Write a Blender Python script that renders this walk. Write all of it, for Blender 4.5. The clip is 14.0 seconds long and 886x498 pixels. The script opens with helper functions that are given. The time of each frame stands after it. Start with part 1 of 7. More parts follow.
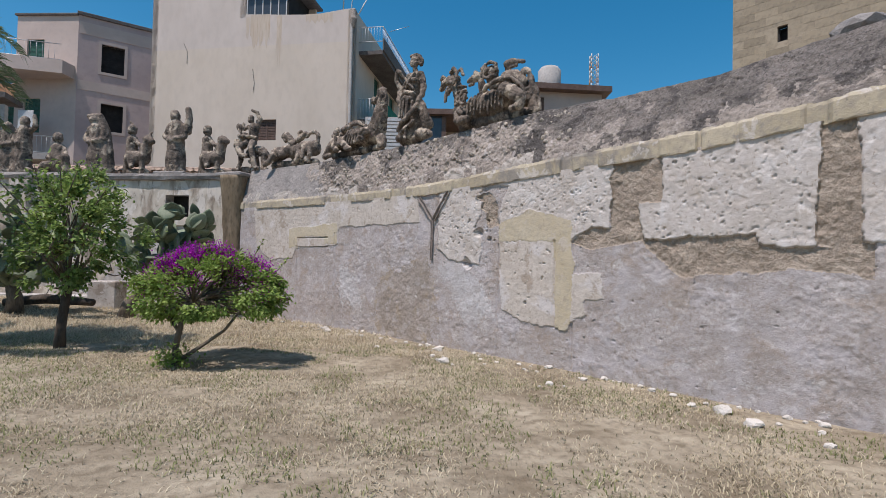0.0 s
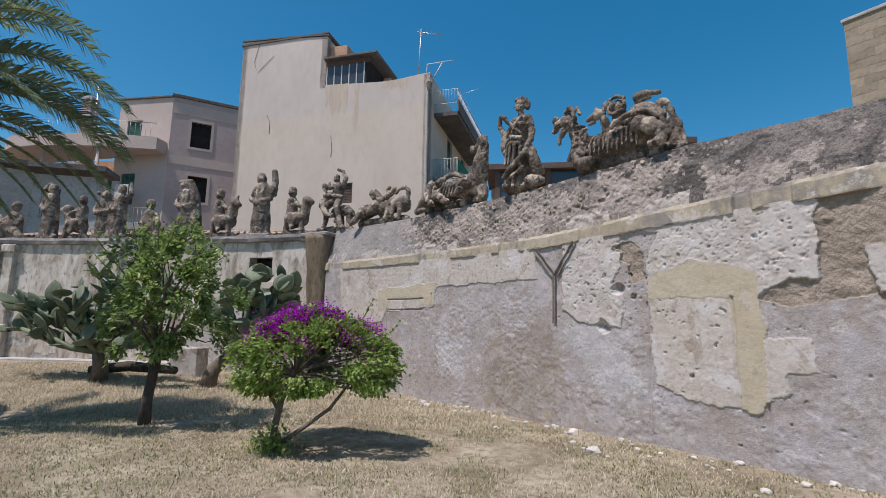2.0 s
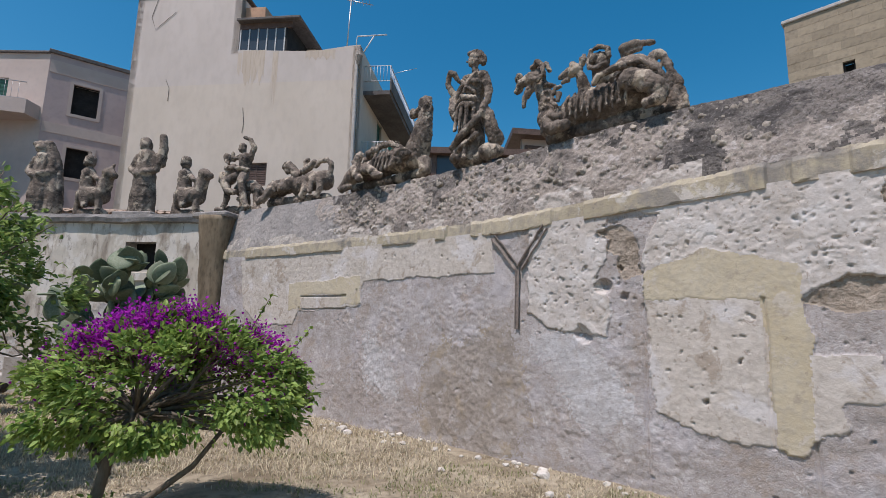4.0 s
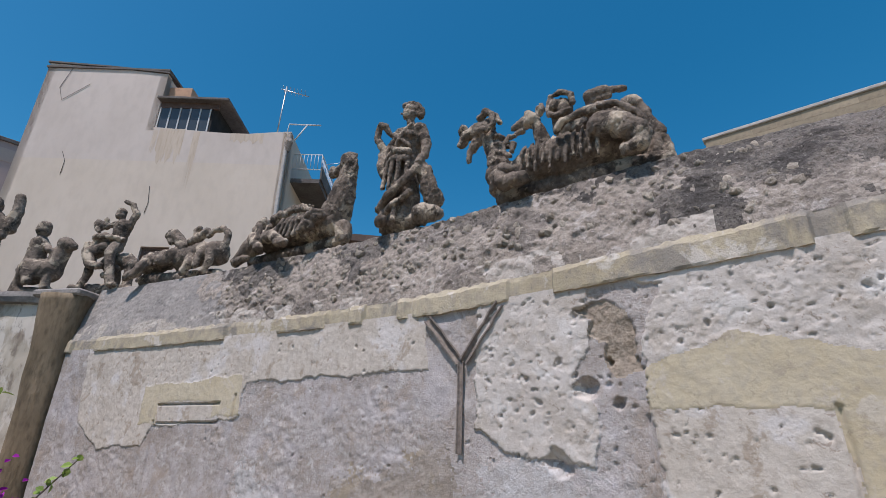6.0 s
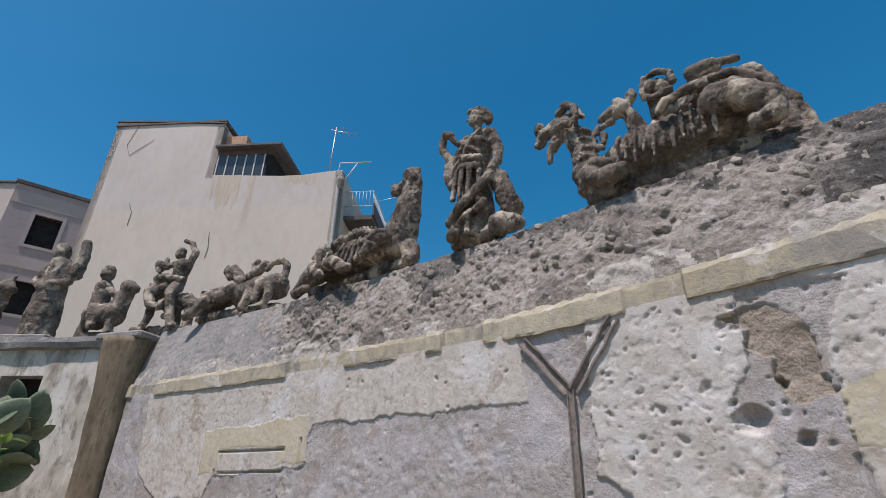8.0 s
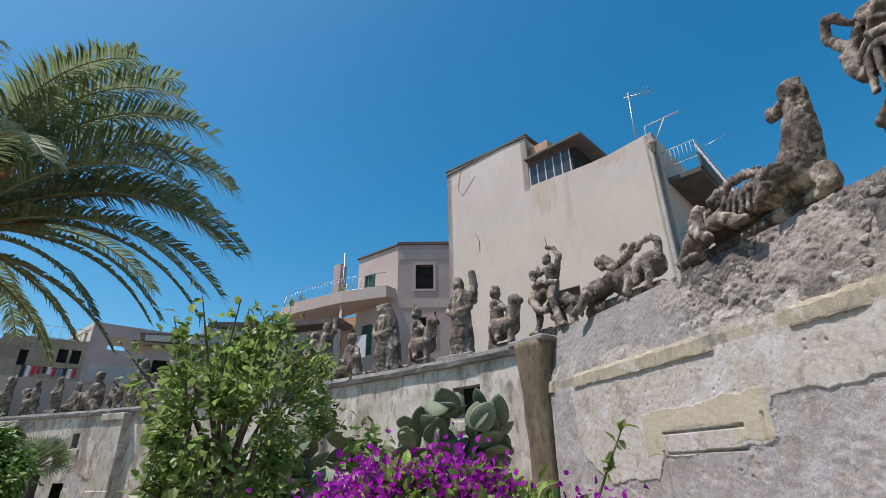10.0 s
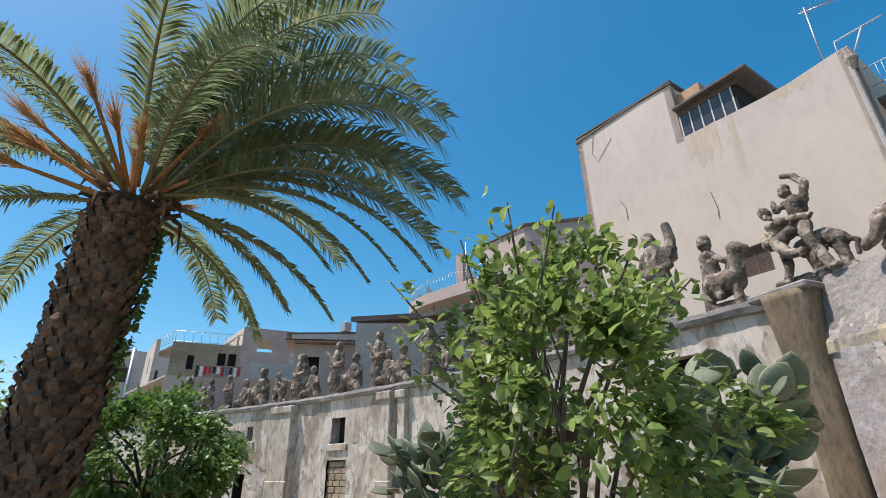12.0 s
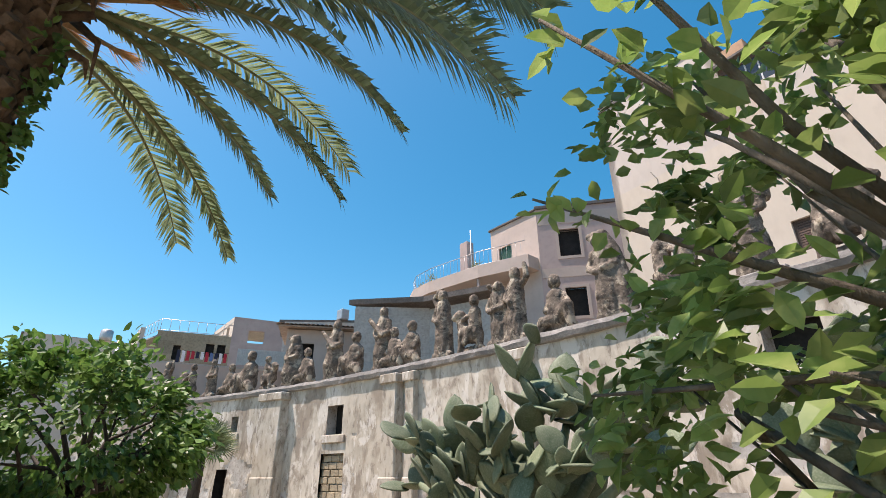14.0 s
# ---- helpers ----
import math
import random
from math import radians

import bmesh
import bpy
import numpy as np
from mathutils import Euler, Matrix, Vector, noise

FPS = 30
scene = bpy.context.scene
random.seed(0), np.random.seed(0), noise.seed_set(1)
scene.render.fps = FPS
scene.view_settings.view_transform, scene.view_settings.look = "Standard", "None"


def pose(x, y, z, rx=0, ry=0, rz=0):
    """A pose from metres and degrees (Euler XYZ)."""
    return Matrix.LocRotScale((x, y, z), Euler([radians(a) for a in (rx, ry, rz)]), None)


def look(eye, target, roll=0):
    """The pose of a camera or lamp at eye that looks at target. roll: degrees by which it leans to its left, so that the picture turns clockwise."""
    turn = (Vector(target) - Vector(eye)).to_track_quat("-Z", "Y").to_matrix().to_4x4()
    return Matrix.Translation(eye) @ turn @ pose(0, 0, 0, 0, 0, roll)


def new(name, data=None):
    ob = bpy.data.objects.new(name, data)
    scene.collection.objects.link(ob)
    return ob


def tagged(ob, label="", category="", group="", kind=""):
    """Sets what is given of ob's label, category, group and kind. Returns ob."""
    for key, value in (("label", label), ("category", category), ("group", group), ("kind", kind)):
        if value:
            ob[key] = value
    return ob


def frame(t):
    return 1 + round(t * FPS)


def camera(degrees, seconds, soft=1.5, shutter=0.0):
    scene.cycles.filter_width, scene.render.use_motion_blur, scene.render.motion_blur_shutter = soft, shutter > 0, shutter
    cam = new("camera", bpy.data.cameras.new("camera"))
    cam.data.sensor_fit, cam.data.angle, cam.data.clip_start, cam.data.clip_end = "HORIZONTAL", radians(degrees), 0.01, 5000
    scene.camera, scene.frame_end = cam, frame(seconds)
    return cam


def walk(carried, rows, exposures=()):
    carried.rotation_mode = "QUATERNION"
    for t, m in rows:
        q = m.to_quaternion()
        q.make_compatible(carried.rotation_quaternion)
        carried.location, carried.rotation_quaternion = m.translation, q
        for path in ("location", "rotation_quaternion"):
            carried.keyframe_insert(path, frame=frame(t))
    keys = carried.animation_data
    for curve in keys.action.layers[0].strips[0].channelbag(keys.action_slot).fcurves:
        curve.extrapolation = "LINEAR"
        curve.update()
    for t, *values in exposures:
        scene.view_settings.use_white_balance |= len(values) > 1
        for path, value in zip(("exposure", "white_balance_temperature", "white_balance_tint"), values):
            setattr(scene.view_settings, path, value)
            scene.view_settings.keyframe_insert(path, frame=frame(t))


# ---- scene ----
cam = camera(83.6, 14.0, soft=0.6)
PATH = [
    (0, (0.223, -0.188, 1.580), (0.185, 1.811, 1.631), 1.22),
    (0.5, (0.017, 0.093, 1.596), (-0.021, 2.092, 1.643), 1.21),
    (1, (-0.207, 0.385, 1.586), (-0.289, 2.374, 1.782), 0.98),
    (1.5, (-0.553, 0.606, 1.553), (-0.641, 2.579, 1.870), 1.16),
    (2, (-0.912, 0.961, 1.542), (-1.174, 2.921, 1.845), 0.94),
    (2.5, (-1.078, 1.350, 1.504), (-1.423, 3.298, 1.799), 0.58),
    (3, (-1.222, 1.861, 1.526), (-1.513, 3.819, 1.816), 0.43),
    (3.5, (-1.237, 2.347, 1.619), (-1.414, 4.318, 1.909), 0.55),
    (4, (-1.271, 2.925, 1.632), (-1.228, 4.902, 1.935), 1.22),
    (4.2, (-1.276, 3.128, 1.645), (-1.132, 5.100, 1.947), 1.05),
    (6.3, (-1.064, 5.004, 1.680), (-0.773, 6.805, 2.501), 0.97),
    (6.5, (-1.099, 5.162, 1.685), (-0.812, 6.943, 2.548), 0.84),
    (7, (-1.193, 5.453, 1.712), (-0.903, 7.224, 2.596), 1.06),
    (7.2, (-1.215, 5.538, 1.723), (-0.932, 7.313, 2.600), 0.99),
    (9.3, (-1.675, 5.484, 1.716), (-2.247, 7.200, 2.567), -0.04),
    (9.5, (-1.762, 5.455, 1.700), (-2.456, 7.130, 2.545), -0.24),
    (10, (-2.078, 5.382, 1.706), (-3.137, 6.865, 2.529), -1.06),
    (10.5, (-2.525, 5.501, 1.634), (-3.804, 6.802, 2.454), -1.05),
    (11, (-3.168, 5.468, 1.604), (-4.472, 6.741, 2.427), -0.97),
    (11.5, (-3.713, 5.429, 1.577), (-5.063, 6.654, 2.401), -0.94),
    (12, (-4.263, 5.380, 1.638), (-5.627, 6.598, 2.448), -1.25),
    (12.5, (-4.886, 5.554, 1.647), (-6.224, 6.795, 2.464), -1.22),
    (13, (-5.404, 5.795, 1.547), (-6.746, 7.032, 2.365), -1.22),
    (13.5, (-5.889, 6.157, 1.440), (-7.227, 7.393, 2.267), -0.96),
    (14, (-6.425, 6.522, 1.466), (-7.774, 7.750, 2.285), -0.57),
]
walk(cam, [(t, look(eye, target, roll)) for t, eye, target, roll in PATH],
     exposures=[(0, 0.29, 6450, 13), (4, 0.28, 6400, 13), (7, 0.28, 6300, 13), (9.5, 0.38, 6450, 11), (10.5, 0.56, 6500, 11), (11.5, 0.66, 6600, 12), (13, 0.88, 6950, 13), (14, 1.02, 7100, 14)])

# ---- world and light ----
SUN = Vector((-0.27, -0.30, 0.915)).normalized()
world = bpy.data.worlds.new("sky")
scene.world = world
world.use_nodes = True
wn = world.node_tree
sky = wn.nodes.new("ShaderNodeTexSky")
sky.sky_type, sky.sun_disc = "NISHITA", False
sky.sun_elevation = math.asin(SUN.z)
sky.sun_rotation = math.atan2(SUN.x, SUN.y) % (2 * math.pi)
sky.altitude, sky.air_density, sky.dust_density, sky.ozone_density = 60, 1.0, 1.1, 2.0
deep = wn.nodes.new("ShaderNodeHueSaturation")
deep.inputs["Hue"].default_value, deep.inputs["Saturation"].default_value = 0.484, 1.45
wn.links.new(sky.outputs[0], deep.inputs["Color"])
wn.links.new(deep.outputs[0], wn.nodes["Background"].inputs[0])
wn.nodes["Background"].inputs[1].default_value = 0.104
lamp = bpy.data.lights.new("sun", "SUN")
lamp.energy, lamp.angle, lamp.color = 3.75, radians(0.5), (1.0, 0.915, 0.885)
sun = new("sun", lamp)
sun.matrix_world = look(SUN * 50, (0, 0, 0))


# ---- materials ----
def material(name, cols, big=1.5, fine=25.0, rough=0.85, bump=0.3, spec=0.3, bump_scale=None, metal=0.0, vary=0.0, stretch=(1, 1, 1), through_light=0.0, depth=0.02, fine_mix=0.35, blotch=None):
    """A surface of two colours mixed at a large scale and a third at a fine one, with relief."""
    m = bpy.data.materials.new(name)
    m.use_nodes = True
    nt = m.node_tree
    b = nt.nodes["Principled BSDF"]
    N, L = nt.nodes.new, nt.links.new
    tc, mp = N("ShaderNodeTexCoord"), N("ShaderNodeMapping")
    mp.inputs["Scale"].default_value = stretch
    L(tc.outputs["Object"], mp.inputs["Vector"])
    n1, n2 = N("ShaderNodeTexNoise"), N("ShaderNodeTexNoise")
    n1.inputs["Scale"].default_value, n1.inputs["Detail"].default_value, n1.inputs["Roughness"].default_value = big, 8, 0.62
    n2.inputs["Scale"].default_value, n2.inputs["Detail"].default_value = fine, 6
    for n in (n1, n2):
        L(mp.outputs[0], n.inputs["Vector"])
    r1, r2 = N("ShaderNodeValToRGB"), N("ShaderNodeValToRGB")
    r1.color_ramp.elements[0].position, r1.color_ramp.elements[1].position = 0.36, 0.64
    r1.color_ramp.elements[0].color, r1.color_ramp.elements[1].color = (*cols[0], 1), (*cols[1], 1)
    L(n1.outputs[0], r1.inputs[0])
    r2.color_ramp.elements[0].position, r2.color_ramp.elements[1].position = 0.45, 0.72
    r2.color_ramp.elements[0].color, r2.color_ramp.elements[1].color = (0, 0, 0, 1), (fine_mix * 2, fine_mix * 2, fine_mix * 2, 1)
    L(n2.outputs[0], r2.inputs[0])
    mx = N("ShaderNodeMix")
    mx.data_type = "RGBA"
    L(r2.outputs[0], mx.inputs[0])
    L(r1.outputs[0], mx.inputs[6])
    mx.inputs[7].default_value = (*cols[2 % len(cols)], 1)
    out = mx.outputs[2]
    for col, sc, lo, hi, amount in blotch or ():
        nb, rb, mb = N("ShaderNodeTexNoise"), N("ShaderNodeValToRGB"), N("ShaderNodeMix")
        nb.inputs["Scale"].default_value, nb.inputs["Detail"].default_value, nb.inputs["Roughness"].default_value, nb.inputs["Distortion"].default_value = sc, 9, 0.66, 0.4
        L(mp.outputs[0], nb.inputs["Vector"])
        rb.color_ramp.elements[0].position, rb.color_ramp.elements[1].position = lo, hi
        rb.color_ramp.elements[0].color, rb.color_ramp.elements[1].color = (0, 0, 0, 1), (amount, amount, amount, 1)
        L(nb.outputs[0], rb.inputs[0])
        mb.data_type = "RGBA"
        L(rb.outputs[0], mb.inputs[0])
        L(out, mb.inputs[6])
        mb.inputs[7].default_value = (*col, 1)
        out = mb.outputs[2]
    if vary:
        oi, geo, add, hs, mr = N("ShaderNodeObjectInfo"), N("ShaderNodeNewGeometry"), N("ShaderNodeMath"), N("ShaderNodeHueSaturation"), N("ShaderNodeMapRange")
        add.operation = "ADD"
        L(oi.outputs["Random"], add.inputs[0])
        L(geo.outputs["Random Per Island"], add.inputs[1])
        fr = N("ShaderNodeMath")
        fr.operation = "FRACT"
        L(add.outputs[0], fr.inputs[0])
        L(fr.outputs[0], mr.inputs[0])
        mr.inputs[3].default_value, mr.inputs[4].default_value = 1 - vary, 1 + vary
        L(mr.outputs[0], hs.inputs["Value"])
        L(out, hs.inputs["Color"])
        out = hs.outputs[0]
    L(out, b.inputs["Base Color"])
    b.inputs["Roughness"].default_value, b.inputs["Metallic"].default_value = rough, metal
    b.inputs["Specular IOR Level"].default_value = spec
    if bump:
        n3, bp = N("ShaderNodeTexNoise"), N("ShaderNodeBump")
        n3.inputs["Scale"].default_value, n3.inputs["Detail"].default_value = bump_scale or fine, 7
        L(mp.outputs[0], n3.inputs["Vector"])
        n4, ma = N("ShaderNodeTexNoise"), N("ShaderNodeMath")
        n4.inputs["Scale"].default_value, n4.inputs["Detail"].default_value, n4.inputs["Roughness"].default_value = (bump_scale or fine) * 0.22, 8, 0.7
        n3.inputs["Roughness"].default_value = 0.65
        L(mp.outputs[0], n4.inputs["Vector"])
        ma.operation, ma.inputs[1].default_value = "MULTIPLY_ADD", 0.7
        L(n4.outputs[0], ma.inputs[0])
        L(n3.outputs[0], ma.inputs[2])
        L(ma.outputs[0], bp.inputs["Height"])
        bp.inputs["Strength"].default_value, bp.inputs["Distance"].default_value = bump, depth
        L(bp.outputs[0], b.inputs["Normal"])
    if through_light:
        tr, ms = N("ShaderNodeBsdfTranslucent"), N("ShaderNodeMixShader")
        L(out, tr.inputs["Color"])
        ms.inputs[0].default_value = through_light
        L(b.outputs[0], ms.inputs[1])
        L(tr.outputs[0], ms.inputs[2])
        L(ms.outputs[0], nt.nodes["Material Output"].inputs["Surface"])
    return m


M_MORTAR = material("old_lilac_mortar", [(0.345, 0.305, 0.275), (0.45, 0.412, 0.392), (0.26, 0.22, 0.19)], 1.5, 26, bump=0.6, bump_scale=62, depth=0.016, fine_mix=0.34, blotch=[((0.455, 0.425, 0.43), 2.2, 0.48, 0.60, 0.65), ((0.32, 0.26, 0.205), 2.7, 0.52, 0.64, 0.65), ((0.56, 0.535, 0.52), 5.5, 0.57, 0.63, 0.6), ((0.20, 0.165, 0.14), 30, 0.60, 0.67, 0.75), ((0.57, 0.535, 0.51), 48, 0.58, 0.66, 0.5)])
M_WHITE = material("white_lime_plaster", [(0.47, 0.425, 0.38), (0.57, 0.53, 0.49), (0.38, 0.33, 0.28)], 1.6, 24, bump=0.4, bump_scale=70, depth=0.014, fine_mix=0.25, blotch=[((0.40, 0.345, 0.285), 2.0, 0.53, 0.63, 0.6), ((0.62, 0.595, 0.565), 3.6, 0.54, 0.62, 0.65), ((0.25, 0.20, 0.155), 17, 0.60, 0.65, 0.7), ((0.68, 0.65, 0.61), 34, 0.58, 0.66, 0.4)])
M_OCHRE = material("ochre_plaster", [(0.46, 0.39, 0.265), (0.52, 0.46, 0.34), (0.40, 0.35, 0.28)], 1.6, 18, bump=0.35, blotch=[((0.52, 0.47, 0.40), 2.6, 0.57, 0.62, 0.7), ((0.33, 0.28, 0.22), 4.0, 0.6, 0.66, 0.6), ((0.30, 0.25, 0.19), 16, 0.60, 0.67, 0.6)])
M_CREAM = material("cream_plaster", [(0.47, 0.42, 0.36), (0.55, 0.50, 0.44), (0.37, 0.32, 0.27)], 1.4, 16, bump=0.45, blotch=[((0.58, 0.55, 0.53), 1.9, 0.54, 0.60, 0.75), ((0.32, 0.26, 0.20), 3.5, 0.56, 0.62, 0.75), ((0.27, 0.21, 0.165), 12, 0.60, 0.66, 0.7), ((0.66, 0.61, 0.56), 22, 0.58, 0.66, 0.5)])
M_EARTH = material("bare_brown_masonry", [(0.31, 0.255, 0.20), (0.41, 0.345, 0.275), (0.21, 0.17, 0.13)], 3, 22, bump=1.0, depth=0.035)
M_WASH = material("pale_lime_wash", [(0.44, 0.42, 0.41), (0.57, 0.555, 0.55), (0.34, 0.305, 0.28)], 1.8, 22, bump=0.6, bump_scale=62, depth=0.016, blotch=[((0.42, 0.385, 0.365), 4.0, 0.50, 0.58, 0.7), ((0.22, 0.185, 0.16), 30, 0.60, 0.67, 0.6)])
M_DAMP = material("damp_stained_mortar", [(0.30, 0.258, 0.215), (0.385, 0.34, 0.30), (0.235, 0.195, 0.16)], 2.0, 24, bump=0.6, bump_scale=62, depth=0.016, blotch=[((0.37, 0.30, 0.21), 2.4, 0.54, 0.62, 0.6), ((0.43, 0.39, 0.365), 4.5, 0.52, 0.58, 0.65), ((0.19, 0.155, 0.13), 30, 0.60, 0.67, 0.7)])
M_BAND = material("ochre_string_course", [(0.38, 0.325, 0.225), (0.47, 0.41, 0.30), (0.29, 0.26, 0.215)], 1.1, 12, bump=0.4, bump_scale=40, blotch=[((0.21, 0.195, 0.18), 1.5, 0.54, 0.62, 0.75), ((0.54, 0.50, 0.45), 3.2, 0.57, 0.62, 0.75), ((0.22, 0.19, 0.155), 22, 0.60, 0.66, 0.6)])
M_RUBBLE = material("rubble_mortar", [(0.27, 0.232, 0.195), (0.39, 0.342, 0.295), (0.16, 0.135, 0.115)], 2.2, 26, bump=1.0, depth=0.03, blotch=[((0.15, 0.13, 0.115), 1.7, 0.52, 0.60, 0.75), ((0.46, 0.42, 0.39), 4.5, 0.58, 0.64, 0.6), ((0.11, 0.095, 0.085), 12, 0.57, 0.65, 0.7), ((0.52, 0.47, 0.43), 20, 0.58, 0.66, 0.6)])
M_FILLET = material("mortar_fillet", [(0.38, 0.34, 0.295), (0.47, 0.43, 0.385), (0.27, 0.235, 0.20)], 3, 18, bump=0.8, depth=0.03)
M_LICHEN = material("lichen_blackened_render", [(0.14, 0.125, 0.11), (0.26, 0.228, 0.20), (0.07, 0.062, 0.057)], 1.6, 34, bump=1.0, bump_scale=42, depth=0.03, blotch=[((0.055, 0.05, 0.047), 2.6, 0.51, 0.60, 0.8), ((0.33, 0.30, 0.27), 24, 0.58, 0.64, 0.6), ((0.04, 0.036, 0.034), 36, 0.56, 0.62, 0.7)])
M_CEMENT = material("grey_cement_render", [(0.235, 0.22, 0.205), (0.33, 0.305, 0.28), (0.16, 0.145, 0.135)], 1.3, 26, bump=0.5, bump_scale=50, blotch=[((0.15, 0.14, 0.135), 1.6, 0.52, 0.62, 0.7), ((0.38, 0.35, 0.32), 4.0, 0.56, 0.62, 0.6)])
M_STONE = material("rubble_stone", [(0.36, 0.31, 0.25), (0.50, 0.45, 0.38), (0.25, 0.21, 0.17)], 5, 30, bump=0.8, vary=0.28)
M_PALE = material("pale_limestone", [(0.56, 0.52, 0.46), (0.68, 0.64, 0.58), (0.42, 0.38, 0.33)], 6, 40, bump=0.5, vary=0.2)
M_STATUE = material("weathered_tufa", [(0.11, 0.09, 0.074), (0.285, 0.235, 0.19), (0.055, 0.046, 0.04)], 3.0, 22, rough=0.95, bump=0.9, bump_scale=55, depth=0.016, spec=0.1, fine_mix=0.32, blotch=[((0.50, 0.425, 0.33), 3.4, 0.53, 0.60, 0.85), ((0.05, 0.043, 0.038), 4.6, 0.55, 0.61, 0.8), ((0.40, 0.34, 0.26), 15, 0.60, 0.66, 0.6)])
M_PIER = material("brown_tufa_pier", [(0.16, 0.122, 0.078), (0.25, 0.195, 0.13), (0.09, 0.07, 0.045)], 2.5, 18, bump=0.8, stretch=(1, 1, 0.35))
M_GUTTER = material("grey_clay_channel", [(0.17, 0.14, 0.12), (0.27, 0.23, 0.20), (0.10, 0.085, 0.075)], 4, 30, bump=0.5)
M_FARWALL = material("stained_cream_render", [(0.44, 0.39, 0.315), (0.58, 0.53, 0.45), (0.30, 0.255, 0.205)], 0.7, 7, bump=0.5, stretch=(1, 1, 0.45), blotch=[((0.25, 0.205, 0.16), 1.3, 0.50, 0.60, 0.8), ((0.64, 0.60, 0.54), 1.9, 0.54, 0.58, 0.75), ((0.20, 0.165, 0.135), 7, 0.56, 0.63, 0.7)])
M_FARLOW = material("grey_worn_render", [(0.40, 0.375, 0.345), (0.53, 0.505, 0.47), (0.29, 0.265, 0.235)], 0.9, 8, bump=0.6, blotch=[((0.25, 0.21, 0.17), 2.2, 0.52, 0.60, 0.8), ((0.58, 0.56, 0.53), 3.0, 0.56, 0.60, 0.7), ((0.2, 0.165, 0.135), 9, 0.57, 0.63, 0.7)])
# near-black colour that stands in for the shade inside rooms and openings
M_DARK = material("near_black_shade", [(0.015, 0.014, 0.014), (0.03, 0.028, 0.026), (0.01, 0.01, 0.01)], 3, 20, bump=0)
M_BRICK = material("tufa_brick", [(0.30, 0.24, 0.16), (0.40, 0.33, 0.23), (0.22, 0.17, 0.12)], 4, 25, bump=0.7, vary=0.25)
M_SOIL = material("dry_lawn_soil", [(0.22, 0.18, 0.125), (0.42, 0.365, 0.27), (0.14, 0.11, 0.075)], 1.1, 9, rough=1, bump=0.8, bump_scale=30, depth=0.03, spec=0.05)
M_STRAW = material("dry_grass", [(0.46, 0.395, 0.27), (0.58, 0.515, 0.38), (0.36, 0.305, 0.205)], 1.0, 10, bump=0, vary=0.25, through_light=0.25, spec=0.1)
M_GREEN = material("green_weeds", [(0.18, 0.205, 0.085), (0.26, 0.27, 0.125), (0.32, 0.30, 0.17)], 1.5, 10, bump=0, vary=0.3, through_light=0.3, spec=0.1)
M_LEMON = material("lemon_leaf", [(0.12, 0.20, 0.05), (0.225, 0.32, 0.085), (0.36, 0.42, 0.15)], 2.5, 12, rough=0.45, bump=0, vary=0.45, through_light=0.5, spec=0.5)
M_BOUG = material("bougainvillea_leaf", [(0.15, 0.245, 0.05), (0.27, 0.37, 0.09), (0.36, 0.43, 0.13)], 2.5, 14, rough=0.55, bump=0, vary=0.4, through_light=0.4, spec=0.3)
M_FLOWER = material("magenta_bract", [(0.34, 0.018, 0.34), (0.48, 0.04, 0.50), (0.24, 0.012, 0.22)], 4, 20, rough=0.6, bump=0, vary=0.4, through_light=0.45, spec=0.2)
M_CACTUS = material("prickly_pear_pad", [(0.10, 0.135, 0.075), (0.17, 0.20, 0.125), (0.23, 0.25, 0.18)], 3, 26, rough=0.6, bump=0.25, vary=0.3)
M_BARK = material("grey_brown_bark", [(0.12, 0.095, 0.07), (0.20, 0.165, 0.125), (0.07, 0.055, 0.04)], 6, 30, bump=0.9, stretch=(1, 1, 0.3))
M_DARKBARK = material("dark_bark", [(0.05, 0.04, 0.032), (0.10, 0.08, 0.062), (0.03, 0.024, 0.02)], 6, 30, bump=0.9, stretch=(1, 1, 0.3))
M_PALMBARK = material("palm_leaf_base", [(0.10, 0.062, 0.04), (0.19, 0.125, 0.085), (0.05, 0.032, 0.022)], 6, 26, rough=0.95, bump=0.8, vary=0.4)
M_FROND = material("palm_leaflet", [(0.13, 0.18, 0.085), (0.22, 0.27, 0.14), (0.30, 0.345, 0.20)], 2, 10, rough=0.45, bump=0, vary=0.35, through_light=0.45, spec=0.45)
M_RACHIS = material("palm_rib", [(0.15, 0.155, 0.075), (0.21, 0.20, 0.10), (0.12, 0.105, 0.055)], 3, 20, rough=0.5, bump=0.1)
M_DRYFROND = material("dry_orange_palm_fibre", [(0.40, 0.22, 0.10), (0.52, 0.31, 0.15), (0.30, 0.15, 0.07)], 4, 20, bump=0, vary=0.25, through_light=0.3)
M_ORANGE = material("citrus_leaf", [(0.07, 0.15, 0.03), (0.13, 0.235, 0.05), (0.21, 0.30, 0.08)], 2.5, 12, rough=0.45, bump=0, vary=0.45, through_light=0.35, spec=0.5)
M_BEIGE = material("beige_facade_render", [(0.505, 0.445, 0.395), (0.57, 0.505, 0.455), (0.43, 0.375, 0.33)], 0.35, 3.5, bump=0.15, stretch=(1, 1, 0.5), fine_mix=0.2)
M_BEIGE2 = material("cream_facade_render", [(0.525, 0.455, 0.375), (0.585, 0.51, 0.43), (0.455, 0.39, 0.325)], 0.35, 3.5, bump=0.15, stretch=(1, 1, 0.5), fine_mix=0.2)
M_STAIN = material("rust_streaked_render", [(0.47, 0.39, 0.31), (0.56, 0.48, 0.39), (0.38, 0.30, 0.23)], 1.5, 6, bump=0.15, stretch=(2.5, 2.5, 0.3))
